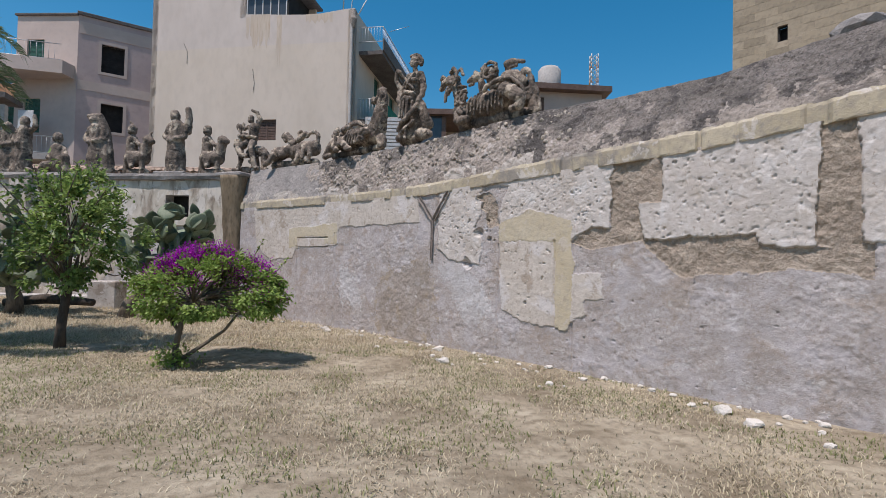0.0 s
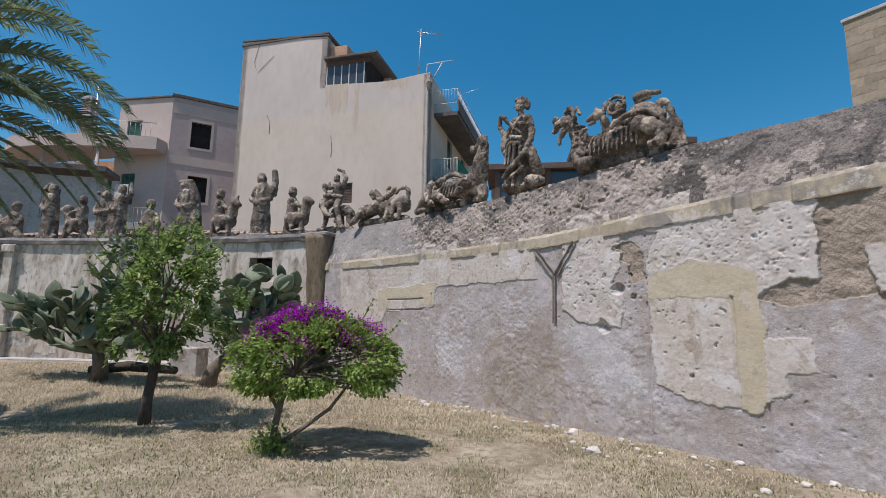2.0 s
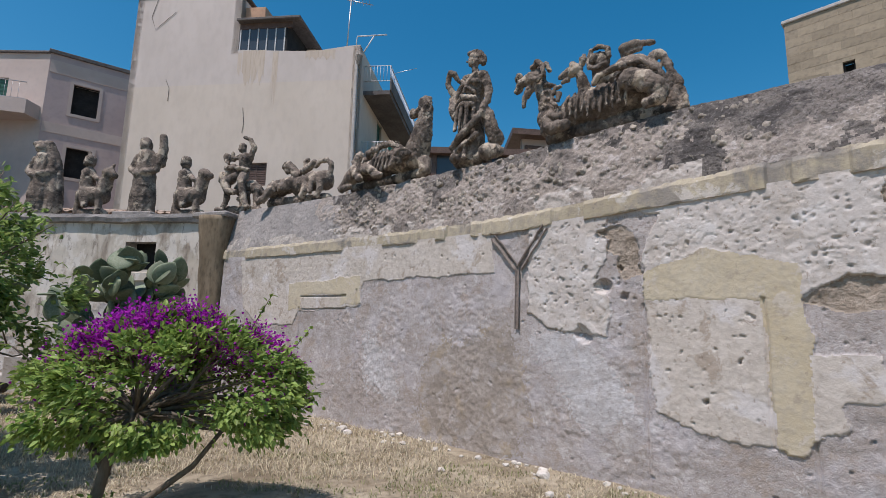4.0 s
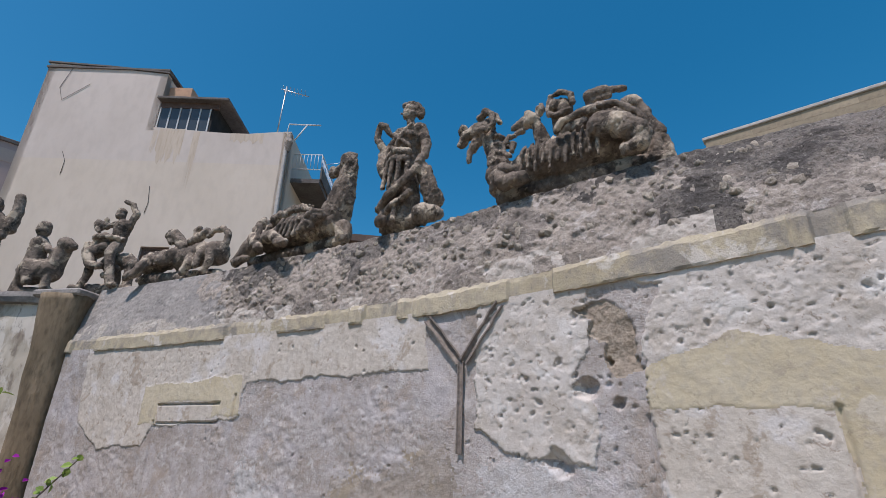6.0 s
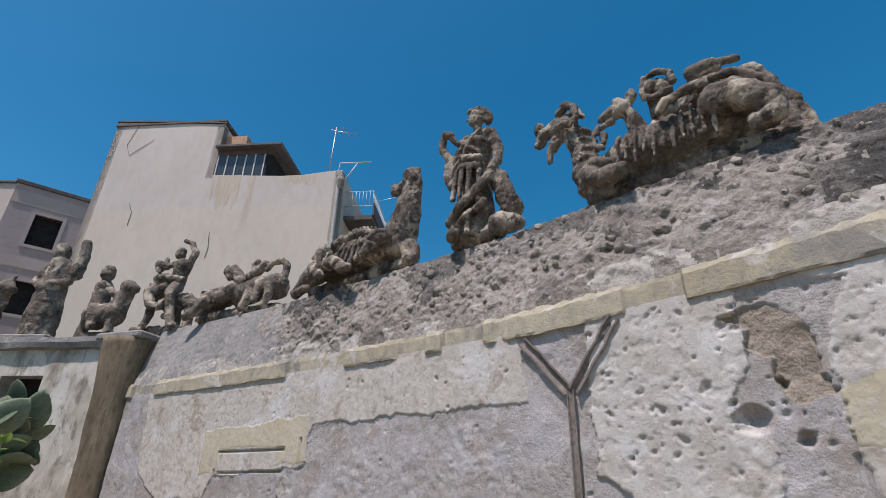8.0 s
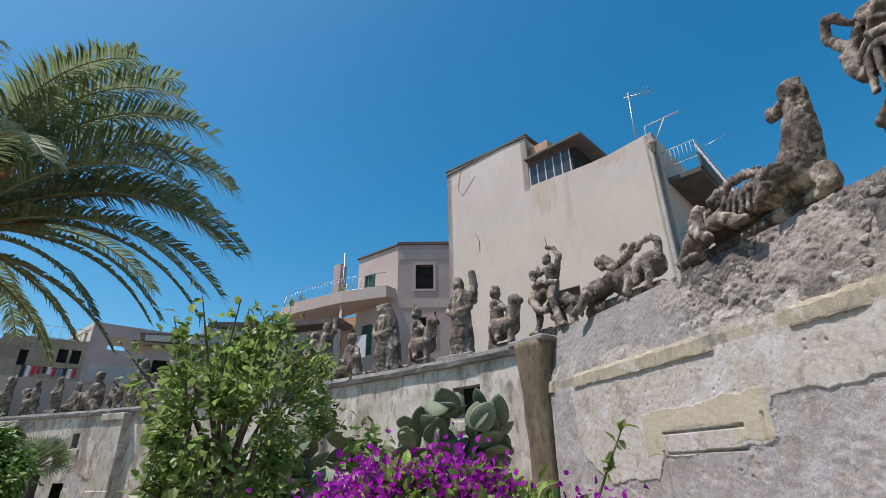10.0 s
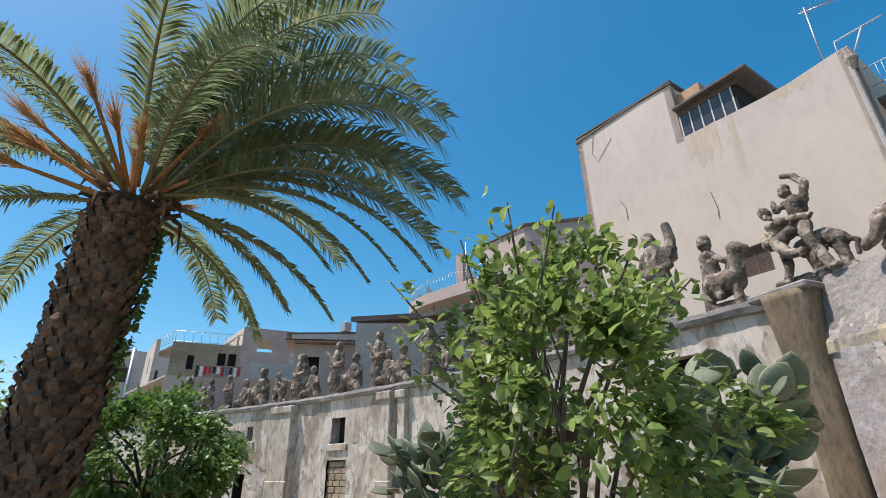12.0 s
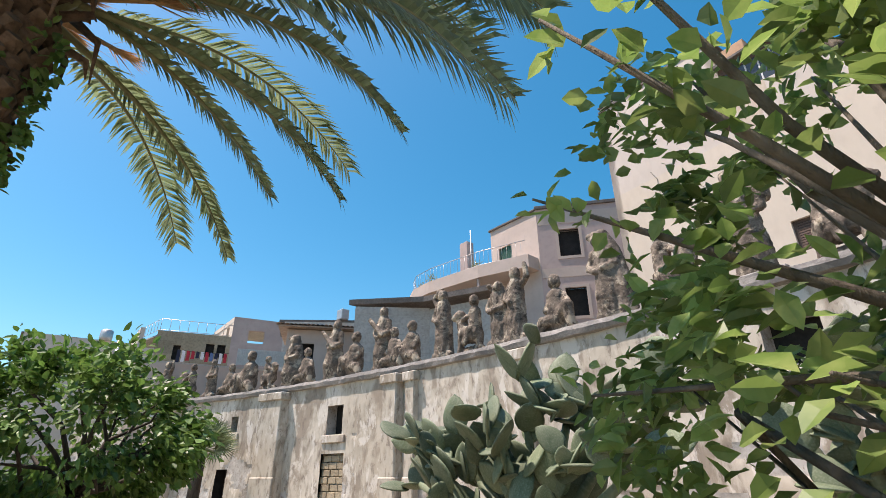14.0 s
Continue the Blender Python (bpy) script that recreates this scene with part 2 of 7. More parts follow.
M_PINK = material("pink_grey_render", [(0.37, 0.295, 0.28), (0.46, 0.37, 0.345), (0.31, 0.255, 0.25)], 0.5, 4, bump=0.2, fine_mix=0.25)
M_PINKPALE = material("pale_pink_render", [(0.44, 0.36, 0.315), (0.52, 0.435, 0.385), (0.37, 0.31, 0.28)], 0.5, 4, bump=0.2, fine_mix=0.2)
M_TERRA = material("terracotta_render", [(0.42, 0.25, 0.16), (0.50, 0.32, 0.21), (0.36, 0.22, 0.15)], 0.8, 6, bump=0.2)
M_GREYBLK = material("grey_block_wall", [(0.36, 0.345, 0.32), (0.48, 0.46, 0.43), (0.28, 0.265, 0.245)], 1.2, 8, bump=0.4)
M_YSTONE = material("yellow_sandstone", [(0.29, 0.24, 0.165), (0.36, 0.30, 0.22), (0.20, 0.165, 0.12)], 0.9, 7, bump=0.5, vary=0.14)
M_ROOFTILE = material("old_pantile", [(0.33, 0.24, 0.18), (0.45, 0.35, 0.27), (0.22, 0.16, 0.12)], 3, 20, bump=0.4, vary=0.3)
M_CONC = material("weathered_concrete", [(0.38, 0.36, 0.335), (0.50, 0.475, 0.44), (0.28, 0.26, 0.24)], 1.0, 8, bump=0.4)
M_TRIM = material("dark_roof_edge", [(0.10, 0.09, 0.085), (0.16, 0.145, 0.135), (0.07, 0.06, 0.055)], 2, 12, bump=0.3)
M_GREENSH = material("green_shutter", [(0.03, 0.10, 0.075), (0.05, 0.135, 0.10), (0.03, 0.075, 0.06)], 2, 14, rough=0.55, bump=0.1)
M_NET = material("green_netting", [(0.03, 0.22, 0.15), (0.05, 0.28, 0.19), (0.02, 0.15, 0.11)], 3, 30, bump=0.3, through_light=0.3)
M_BROWNSH = material("brown_shutter", [(0.10, 0.065, 0.05), (0.15, 0.10, 0.08), (0.07, 0.045, 0.035)], 3, 20, rough=0.6, bump=0.2)
M_METAL = material("galvanised_steel", [(0.42, 0.42, 0.42), (0.52, 0.52, 0.52), (0.33, 0.32, 0.31)], 4, 30, rough=0.45, bump=0.1, metal=0.7)
M_RAIL = material("pale_painted_steel", [(0.50, 0.50, 0.49), (0.60, 0.60, 0.59), (0.40, 0.38, 0.36)], 4, 30, rough=0.5, bump=0.1)
M_SHEET = material("corrugated_sheet", [(0.48, 0.47, 0.45), (0.58, 0.57, 0.55), (0.38, 0.36, 0.34)], 2, 18, rough=0.5, bump=0.1, metal=0.3)
M_CABLE = material("black_cable", [(0.03, 0.03, 0.03), (0.05, 0.05, 0.05), (0.02, 0.02, 0.02)], 4, 20, bump=0)
M_GLASS = bpy.data.materials.new("window_glass")
M_GLASS.use_nodes = True
_g = M_GLASS.node_tree.nodes["Principled BSDF"]
_g.inputs["Base Color"].default_value = (0.05, 0.06, 0.07, 1)
_g.inputs["Roughness"].default_value = 0.08
CLOTH = [material("laundry_" + n, [c, tuple(v * 1.2 for v in c), tuple(v * 0.8 for v in c)], 4, 30, bump=0.3, through_light=0.2) for n, c in (("blue", (0.10, 0.16, 0.32)), ("red", (0.40, 0.04, 0.06)), ("white", (0.62, 0.62, 0.65)), ("navy", (0.03, 0.035, 0.06)))]


# ---- shape tools ----
def mesh_from(name, verts, faces, mat, smooth=False):
    me = bpy.data.meshes.new(name)
    me.from_pydata(verts.tolist() if isinstance(verts, np.ndarray) else [tuple(v) for v in verts], [], faces.tolist() if isinstance(faces, np.ndarray) else [tuple(f) for f in faces])
    me.materials.append(mat)
    if smooth:
        me.polygons.foreach_set("use_smooth", [True] * len(me.polygons))
    me.update()
    return me


def thing(name, label, category, at=(0, 0, 0), group="", kind=""):
    ob = new(name)
    ob.location = at
    ob.empty_display_size = 0.2
    return tagged(ob, label, category, group, kind)


def child(name, me, parent, label="", m=None):
    """Links a mesh under a thing or part; m is its pose in the world."""
    ob = new(name, me)
    ob.parent = parent
    base = Matrix.Identity(4)
    p = parent
    while p:
        base = p.matrix_basis @ base
        p = p.parent
    ob.matrix_basis = base.inverted() @ (m or Matrix.Identity(4))
    if label:
        ob["label"] = label
    return ob


def part(name, bm, mat, parent, label="", m=None, smooth=False):
    me = bpy.data.meshes.new(name)
    bm.to_mesh(me)
    bm.free()
    me.materials.append(mat)
    if smooth:
        me.polygons.foreach_set("use_smooth", [True] * len(me.polygons))
    return child(name, me, parent, label, m)


def box_bm(x0, x1, y0, y1, z0, z1, bevel=0.0, bm=None):
    bm = bm or bmesh.new()
    r = bmesh.ops.create_cube(bm, size=1, matrix=Matrix.Translation(((x0 + x1) / 2, (y0 + y1) / 2, (z0 + z1) / 2)) @ Matrix.Diagonal((x1 - x0, y1 - y0, z1 - z0, 1)))
    if bevel:
        es = list({e for v in r["verts"] for e in v.link_edges})
        bmesh.ops.bevel(bm, geom=es, offset=bevel, segments=1, affect="EDGES")
    return bm


def tube(points, radii, sides=7, cap=True):
    """Vertices and faces of a tapered tube along points."""
    V, Fc = [], []
    pts = [Vector(p) for p in points]
    prev = None
    for i, p in enumerate(pts):
        d = (pts[min(i + 1, len(pts) - 1)] - pts[max(i - 1, 0)]).normalized()
        a = d.orthogonal() if prev is None else (prev - d * prev.dot(d))
        a.normalize()
        prev = a
        b = d.cross(a)
        r = radii[i] if hasattr(radii, "__len__") else radii
        for k in range(sides):
            t = 2 * math.pi * k / sides
            V.append(p + (a * math.cos(t) + b * math.sin(t)) * r)
    for i in range(len(pts) - 1):
        for k in range(sides):
            k2 = (k + 1) % sides
            Fc.append((i * sides + k, i * sides + k2, (i + 1) * sides + k2, (i + 1) * sides + k))
    if cap:
        Fc.append(tuple(reversed(range(sides))))
        Fc.append(tuple(range((len(pts) - 1) * sides, len(pts) * sides)))
    return V, Fc


def tubes(name, runs, mat, parent, label="", sides=7):
    V, Fc = [], []
    for pts, rad in runs:
        v, f = tube(pts, rad, sides)
        o = len(V)
        V += v
        Fc += [tuple(i + o for i in q) for q in f]
    return child(name, mesh_from(name, V, Fc, mat, True), parent, label)


def vnoise(x, y, seed=0):
    """Smooth value noise on arrays, 0 to 1."""
    rs = np.random.RandomState(seed)
    T = rs.rand(256, 256)
    xi, yi = np.floor(x).astype(int), np.floor(y).astype(int)
    fx, fy = x - xi, y - yi
    fx, fy = fx * fx * (3 - 2 * fx), fy * fy * (3 - 2 * fy)
    g = lambda a, b: T[a % 256, b % 256]
    return (g(xi, yi) * (1 - fx) + g(xi + 1, yi) * fx) * (1 - fy) + (g(xi, yi + 1) * (1 - fx) + g(xi + 1, yi + 1) * fx) * fy


def fbm(x, y, seed=0, octaves=4):
    s, a, t = 0, 1.0, 0
    for o in range(octaves):
        s, t = s + a * vnoise(x * 2 ** o, y * 2 ** o, seed + o), t + a
        a *= 0.5
    return s / t


def inside(px, py, poly):
    """Which of the points lie in the polygon."""
    r = np.zeros(px.shape, bool)
    n = len(poly)
    for i in range(n):
        (x1, y1), (x2, y2) = poly[i], poly[(i + 1) % n]
        if y1 == y2:
            continue
        c = ((y1 > py) != (y2 > py)) & (px < (x2 - x1) * (py - y1) / (y2 - y1) + x1)
        r ^= c
    return r


def grid_faces(nu, nv):
    i = np.arange((nu - 1) * (nv - 1))
    a = (i // (nv - 1)) * nv + i % (nv - 1)
    return np.stack([a, a + nv, a + nv + 1, a + 1], 1)


# ---- ground ----
def axis(lo, hi, step):
    a = np.arange(lo, hi + step / 2, step)
    far = np.array([1, 3, 7, 15, 40, 100, 300, 900.0])
    return np.concatenate([lo - far[::-1], a, hi + far])


gx, gy = axis(-12, 6, 0.1), axis(-3, 15.5, 0.1)
GX, GY = np.meshgrid(gx, gy, indexing="ij")


def ground_height(x, y):
    x, y = np.asarray(x, float), np.asarray(y, float)
    near = (x > -13) & (x < 7) & (y > -4) & (y < 16)
    rise = 0.25 * np.clip((-x - 7) / 5, 0, 1) * np.clip((y - 8) / 5, 0, 1)
    return np.where(near, 0.07 * (fbm(x * 0.9, y * 0.9, 5) - 0.5) + 0.035 * (fbm(x * 4, y * 4, 9, 3) - 0.5), 0) + rise


GZ = ground_height(GX, GY)
me = mesh_from("ground", np.stack([GX, GY, GZ], -1).reshape(-1, 3), grid_faces(len(gx), len(gy)), M_SOIL, True)
ground = tagged(new("ground", me), "dry sunburnt lawn of straw-coloured grass and soil", "ground", kind="structure")

# ---- the curved garden wall ----
WO, WD = np.array([3.7, 5.43]), np.array([-0.7477, 0.6641])
WN = np.array([0.6641, 0.7477])


def wall_at(s, back=0.0):
    """Plan point at s along the garden wall, back metres behind its face."""
    s = np.asarray(s, float)
    q = -0.00788 * s * s + 0.0959 * s + 0.0248 + back
    return WO[0] + s * WD[0] + q * WN[0], WO[1] + s * WD[1] + q * WN[1]


BS = [-8, -1, -0.5, 0.6, 2.6, 3.4, 4.6, 5.66, 7.6, 9.9, 12.9]
BTOP = [3.7, 3.41, 3.36, 3.28, 3.22, 3.18, 3.13, 3.08, 3.08, 3.12, 3.16]
BBOT = [3.4, 3.13, 3.10, 3.02, 2.97, 2.94, 2.90, 2.86, 2.88, 2.90, 2.95]
S0, S1, WSTEP = -1.9, 12.75, 0.0125
ss = np.arange(S0, S1 + WSTEP / 2, WSTEP)
nz = 250
WS, WT = np.meshgrid(ss, np.linspace(0, 1, nz), indexing="ij")
WZ = -0.12 + WT * (np.interp(WS, BS, BBOT) + 0.04 + 0.12)
wu = WS + 0.10 * (fbm(WS * 5, WZ * 5, 21) - 0.5) + 0.03 * (fbm(WS * 25, WZ * 25, 31) - 0.5)
wv = WZ + 0.10 * (fbm(WS * 5, WZ * 5, 41) - 0.5) + 0.03 * (fbm(WS * 25, WZ * 25, 51) - 0.5)
ragged = 0.45 * (fbm(WS * 2.2, WZ * 2.2, 141) - 0.5) + 0.30 * (fbm(WS * 9, WZ * 9, 151, 5) - 0.5) + 0.22 * (vnoise(WS * 44, WZ * 44, 161) - 0.5)
ragged2 = 0.45 * (fbm(WS * 2.2, WZ * 2.2, 171) - 0.5) + 0.30 * (fbm(WS * 9, WZ * 9, 181, 5) - 0.5) + 0.22 * (vnoise(WS * 44, WZ * 44, 191) - 0.5)
region = np.zeros(WS.shape, int)  # 0 mortar, 1 white, 2 ochre, 3 cream, 4 earth, 5 wash, 6 damp
for kind, poly in (
    (6, [(6.9, 1.30), (5.6, 1.62), (5.35, 1.0), (5.48, 0.0), (7.1, 0.0), (7.2, 0.75)]),
    (5, [(5.18, 1.62), (4.3, 1.60), (4.2, 1.44), (3.95, 0.65), (4.6, 0.45), (5.2, 1.30)]),
    (5, [(7.9, 1.5), (8.3, 1.5), (8.35, 0.7), (7.6, 0.5)]),
    (4, [(0.06, 2.0), (-0.5, 1.8), (-0.95, 1.9), (-0.95, 1.50), (-0.3, 1.58), (0.9, 1.45), (1.5, 1.95)]),
    (4, [(1.86, 3.1), (1.12, 3.1), (1.12, 2.4), (1.36, 1.93), (2.02, 1.80), (2.46, 1.88), (2.2, 2.13), (1.84, 2.12)]),
    (4, [(-0.53, 3.15), (-0.86, 3.15), (-0.90, 1.85), (-0.46, 1.82)]),
    (3, [(12.1, 3.0), (5.87, 3.0), (5.77, 2.33), (8.42, 2.33), (8.50, 1.90), (10.09, 1.84), (10.25, 1.60), (11.25, 1.52), (11.9, 1.9)]),
    (2, [(10.43, 2.34), (8.49, 2.43), (8.47, 1.94), (8.94, 1.94), (8.95, 2.13), (10.05, 2.12), (10.04, 1.84), (10.41, 1.84)]),
    (1, [(5.25, 3.0), (4.24, 3.0), (4.24, 2.42), (4.40, 2.22), (4.22, 1.95), (4.25, 1.53), (5.07, 1.67), (5.29, 1.83)]),
    (1, [(4.29, 3.05), (1.82, 3.1), (1.86, 2.12), (2.16, 2.13), (2.44, 1.94), (2.49, 2.24), (3.26, 2.40), (3.80, 2.22), (3.84, 2.4), (3.67, 2.86)]),
    (4, [(4.34, 2.74), (4.12, 2.80), (3.93, 2.70), (3.86, 2.52), (3.90, 2.34), (3.82, 2.24), (4.05, 2.20), (4.14, 2.32), (4.10, 2.45), (4.26, 2.52), (4.22, 2.62)]),
    (2, [(3.83, 1.95), (3.83, 2.25), (3.26, 2.44), (2.49, 2.26), (2.44, 2.15), (2.43, 0.73), (2.56, 0.59), (2.74, 0.62), (2.78, 1.93)]),
    (3, [(3.84, 1.95), (2.78, 1.94), (2.71, 0.60), (3.28, 0.64), (3.76, 0.83)]),
    (3, [(2.46, 1.46), (1.97, 1.48), (1.95, 1.10), (2.22, 1.07), (2.23, 0.83), (2.44, 0.71)]),
    (1, [(1.14, 3.15), (-0.55, 3.2), (-0.48, 1.82), (0.03, 1.84), (0.05, 1.98), (1.39, 1.91), (1.43, 2.46), (1.14, 2.44)]),
    (1, [(-0.83, 3.2), (-2.0, 3.2), (-2.0, 1.84), (-0.87, 1.88)]),
):
    soft_edge = kind in (5, 6)
    region[inside(wu + ragged * soft_edge, wv + ragged2 * soft_edge, poly)] = kind
lift = np.choose(region, [0.0, 0.017, 0.016, 0.012, -0.016, 0.003, 0.0])
rough_amp = np.choose(region, [0.010, 0.005, 0.003, 0.004, 0.030, 0.009, 0.009])
H = lift + rough_amp * (fbm(WS * 6, WZ * 6, 61, 3) - 0.5) * 2 + 0.012 * (fbm(WS * 1.6, WZ * 1.6, 71, 3) - 0.5) + np.choose(region, [0.012, 0.007, 0.002, 0.004, 0.02, 0.010, 0.010]) * np.clip(3 * fbm(WS * 1.7, WZ * 1.7, 65, 3) - 1.05, 0.1, 1) * (fbm(WS * 17, WZ * 17, 63, 4) - 0.5) * 2
# round pits: (s range, z range, how many, least and greatest radius)
rw = np.random.RandomState(12)
for sa, sb, za, zb, count, ra, rb in ((1.75, 5.3, 1.55, 3.1, 300, 0.010, 0.020), (1.8, 3.7, 2.35, 3.1, 150, 0.010, 0.022), (4.0, 5.2, 1.9, 2.8, 40, 0.014, 0.028), (-0.6, 1.3, 1.85, 3.2, 240, 0.010, 0.022), (5.8, 11.5, 2.2, 3.0, 120, 0.009, 0.017), (2.5, 3.85, 0.6, 1.95, 34, 0.009, 0.018), (-1.8, 10, 0.1, 2.0, 200, 0.010, 0.022)):
    for _ in range(count):
        cs, cz, cr = rw.uniform(sa, sb), rw.uniform(za, zb), ra + (rb - ra) * rw.rand() ** 4
        i0, i1 = int((cs - 2 * cr - S0) / WSTEP), int((cs + 2 * cr - S0) / WSTEP) + 2
        zt = np.interp(cs, BS, BBOT) + 0.16
        j0, j1 = int((cz - 2 * cr + 0.12) / zt * (nz - 1)), int((cz + 2 * cr + 0.12) / zt * (nz - 1)) + 2
        if i0 < 0 or i1 > WS.shape[0] or j0 < 0 or j1 > nz or region[(i0 + i1) // 2, (j0 + j1) // 2] in (2, 4):
            continue
        q = np.hypot((wu[i0:i1, j0:j1] - cs) * rw.uniform(0.75, 1.1), wv[i0:i1, j0:j1] - cz) / cr
        H[i0:i1, j0:j1] -= cr * rw.uniform(0.8, 1.8) * np.clip((1.05 - q) / 0.45, 0, 1)
# flaked skin of the white plaster
flake = fbm(WS * 11, WZ * 11, 241, 4) + 0.18 * (fbm(WS * 1.3, WZ * 1.3, 251, 2) - 0.5)
H -= np.where(region == 1, 0.006 * np.clip((flake - 0.585) / 0.02, 0, 1), 0)
for cs, z0, z1 in ((3.86, 0.0, 1.9), (2.45, 0.0, 0.72), (8.56, 0.0, 2.2), (10.09, 0.0, 1.9), (2.76, 0.6, 1.95)):
    H -= 0.03 * np.exp(-(((WS - cs + 0.02 * (fbm(WZ * 3, WZ * 0, 95) - 0.5)) / 0.016) ** 2)) * (WZ > z0) * (WZ < z1)
H -= 0.05 * (inside(WS, WZ, [(8.80, 2.11), (10.06, 2.115), (10.05, 2.085), (8.80, 2.08)]))  # slot over the walled-up door
H -= 0.03 * inside(WS, WZ, [(8.84, 1.885), (10.02, 1.875), (10.02, 1.855), (8.84, 1.86)])
for hs, hz, hr in ((4.3, 2.11, 0.09), (4.55, 1.55, 0.10), (4.05, 1.98, 0.05), (3.0, 1.35, 0.02), (3.3, 0.95, 0.03), (4.1, 2.32, 0.03)):
    H -= 0.09 * np.clip(1 - np.hypot(wu - hs, wv - hz) / hr, 0, 1) ** 0.5
PX, PY = wall_at(WS, -H)
wall_v = np.stack([PX, PY, WZ], -1).reshape(-1, 3)
wall_f = grid_faces(len(ss), nz)[:, ::-1]
face_region = region.reshape(-1)[wall_f[:, 0]]
garden_wall = thing("wall_garden", "tall curved garden wall of patched, peeling lime plaster", "wall", kind="structure")
for k, (nm, mt, lb) in enumerate((("mortar_face", M_MORTAR, "rough lilac-grey mortar"), ("white_plaster", M_WHITE, "pitted white plaster"), ("ochre_plaster", M_OCHRE, "smooth ochre plaster"), ("cream_plaster", M_CREAM, "cream plaster field"), ("bare_masonry", M_EARTH, "bare brown masonry"), ("lime_wash", M_WASH, "pale lime wash"), ("damp_stain", M_DAMP, "brown damp stain"))):
    fs = wall_f[face_region == k]
    used, inv = np.unique(fs, return_inverse=True)
    child(nm, mesh_from(nm, wall_v[used], inv.reshape(fs.shape), mt, True), garden_wall, lb)


def swept(name, prof, s_list, mat, parent, label="", jitter=0.0, seed=3):
    """A profile of (back, height(s)) points carried along the wall."""
    sv = np.asarray(s_list, float)
    n = len(prof)
    cols = []
    for j, (bk, hz) in enumerate(prof):
        b = bk(sv) if callable(bk) else np.full(sv.shape, bk, float)
        z = hz(sv) if callable(hz) else np.full(sv.shape, hz, float)
        if jitter:
            b = b + jitter * (fbm(sv * 4 + j * 3.1, sv * 0 + j * 1.7, seed) - 0.5)
            z = z + jitter * (fbm(sv * 4 + j * 5.3, sv * 0 + j * 2.3, seed + 7) - 0.5)
        x, y = wall_at(sv, b)
        cols.append(np.stack([x, y, z], -1))
    V = np.stack(cols, 1).reshape(-1, 3)
    Fq = grid_faces(len(sv), n)[:, ::-1].tolist()
    Fq.append(list(range(n)))
    Fq.append([(len(sv) - 1) * n + i for i in reversed(range(n))])
    return child(name, mesh_from(name, V, Fq, mat), parent, label)


btop, bbot = (lambda s: np.interp(s, BS, BTOP)), (lambda s: np.interp(s, BS, BBOT))
sl = np.arange(-1.9, 12.76, 0.06)
sl = np.arange(-1.9, 12.76, 0.025)
worn = lambda q: np.clip((fbm(q * 1.7, q * 0 + 4.3, 205, 4) - 0.555) / 0.03, 0, 1) * (q > 4.5) + np.clip((fbm(q * 2.2, q * 0 + 1.3, 215, 4) - 0.62) / 0.03, 0, 1) * (q <= 4.5)
nick = lambda q, k: 0.035 * (fbm(q * 14, q * 0 + k, 225, 4) - 0.5)
swept("string_course", [(0.10, bbot), (lambda q: -0.034 + 0.045 * worn(q) + 0.4 * nick(q, 1), lambda q: bbot(q) + nick(q, 2) * 0.5), (lambda q: -0.038 + 0.05 * worn(q) + 0.5 * nick(q, 3), lambda q: bbot(q) + 0.02), (lambda q: -0.036 + 0.05 * worn(q) + 0.5 * nick(q, 5), lambda q: btop(q) - 0.05 + nick(q, 6)), (lambda q: -0.006 + 0.03 * worn(q), lambda q: btop(q) + 1.4 * nick(q, 7)), (0.10, lambda q: btop(q) + 0.02)], sl, M_BAND, garden_wall, "flaking ochre string course", 0.006)


def parapet_top(s):
    return np.interp(s, [-8, -1, 0.6, 1.7, 3.4, 5, 6, 9.5, 12.9], [4.55, 4.23, 4.07, 4.09, 4.16, 4.09, 4.04, 4.01, 4.10])


def parapet_lean(s):
    return np.interp(s, [-2, 3, 6, 9.5, 13], [0.5, 0.48, 0.36, 0.3, 0.3])


def parapet_front(s, f):
    """Back and height of the parapet's rough front, f from 0 (foot) to 1 (top edge)."""
    lo, hi = btop(s) - 0.01, parapet_top(s)
    return 0.02 + (parapet_lean(s) - 0.05) * np.asarray(f) ** 1.25, lo + (hi - lo) * f


psv = np.arange(-1.9, 12.76, 0.0165)
pfr = np.concatenate([[0, 0.05], np.linspace(0.08, 1.0, 58)])
S2 = psv[:, None] + 0 * pfr[None]
pb, pz = parapet_front(S2, pfr[None] + 0 * S2)
pn = (fbm(S2 * 5, pz * 5, 11, 4) - 0.5) * 2
lump = np.abs(fbm(S2 * 9, pz * 9, 31, 3) - 0.5) * 2
prough = np.interp(S2, [-2, 3, 3.8, 9.0, 9.8, 13], [0.06, 0.07, 0.10, 0.09, 0.03, 0.03])
pb = pb + np.clip(pfr[None] / 0.15, 0, 1) * prough * (0.5 * pn - 0.2 * lump + 0.6 * (fbm(S2 * 20, pz * 20, 33, 4) - 0.5))
pz = pz + (pfr[None] > 0.9) * prough * 0.5 * pn
tail = [(lambda q: parapet_lean(q) + 0.12, 0.02), (lambda q: 0 * q + 0.9, 0.0), (lambda q: 0 * q + 0.98, -0.1)]
pb = np.concatenate([pb, np.stack([g(psv) for g, _ in tail], 1)], 1)
pz = np.concatenate([pz, np.stack([parapet_top(psv) + d + 0.03 * (fbm(psv * 4, psv * 0 + j, 16) - 0.5) for j, (_, d) in enumerate(tail)], 1)], 1)
pm = pb.shape[1]
PSG = psv[:, None] + 0 * pb
pxx, pyy = wall_at(PSG, pb)
pv = np.stack([pxx, pyy, pz], -1).reshape(-1, 3)
pf = grid_faces(len(psv), pm)[:, ::-1]
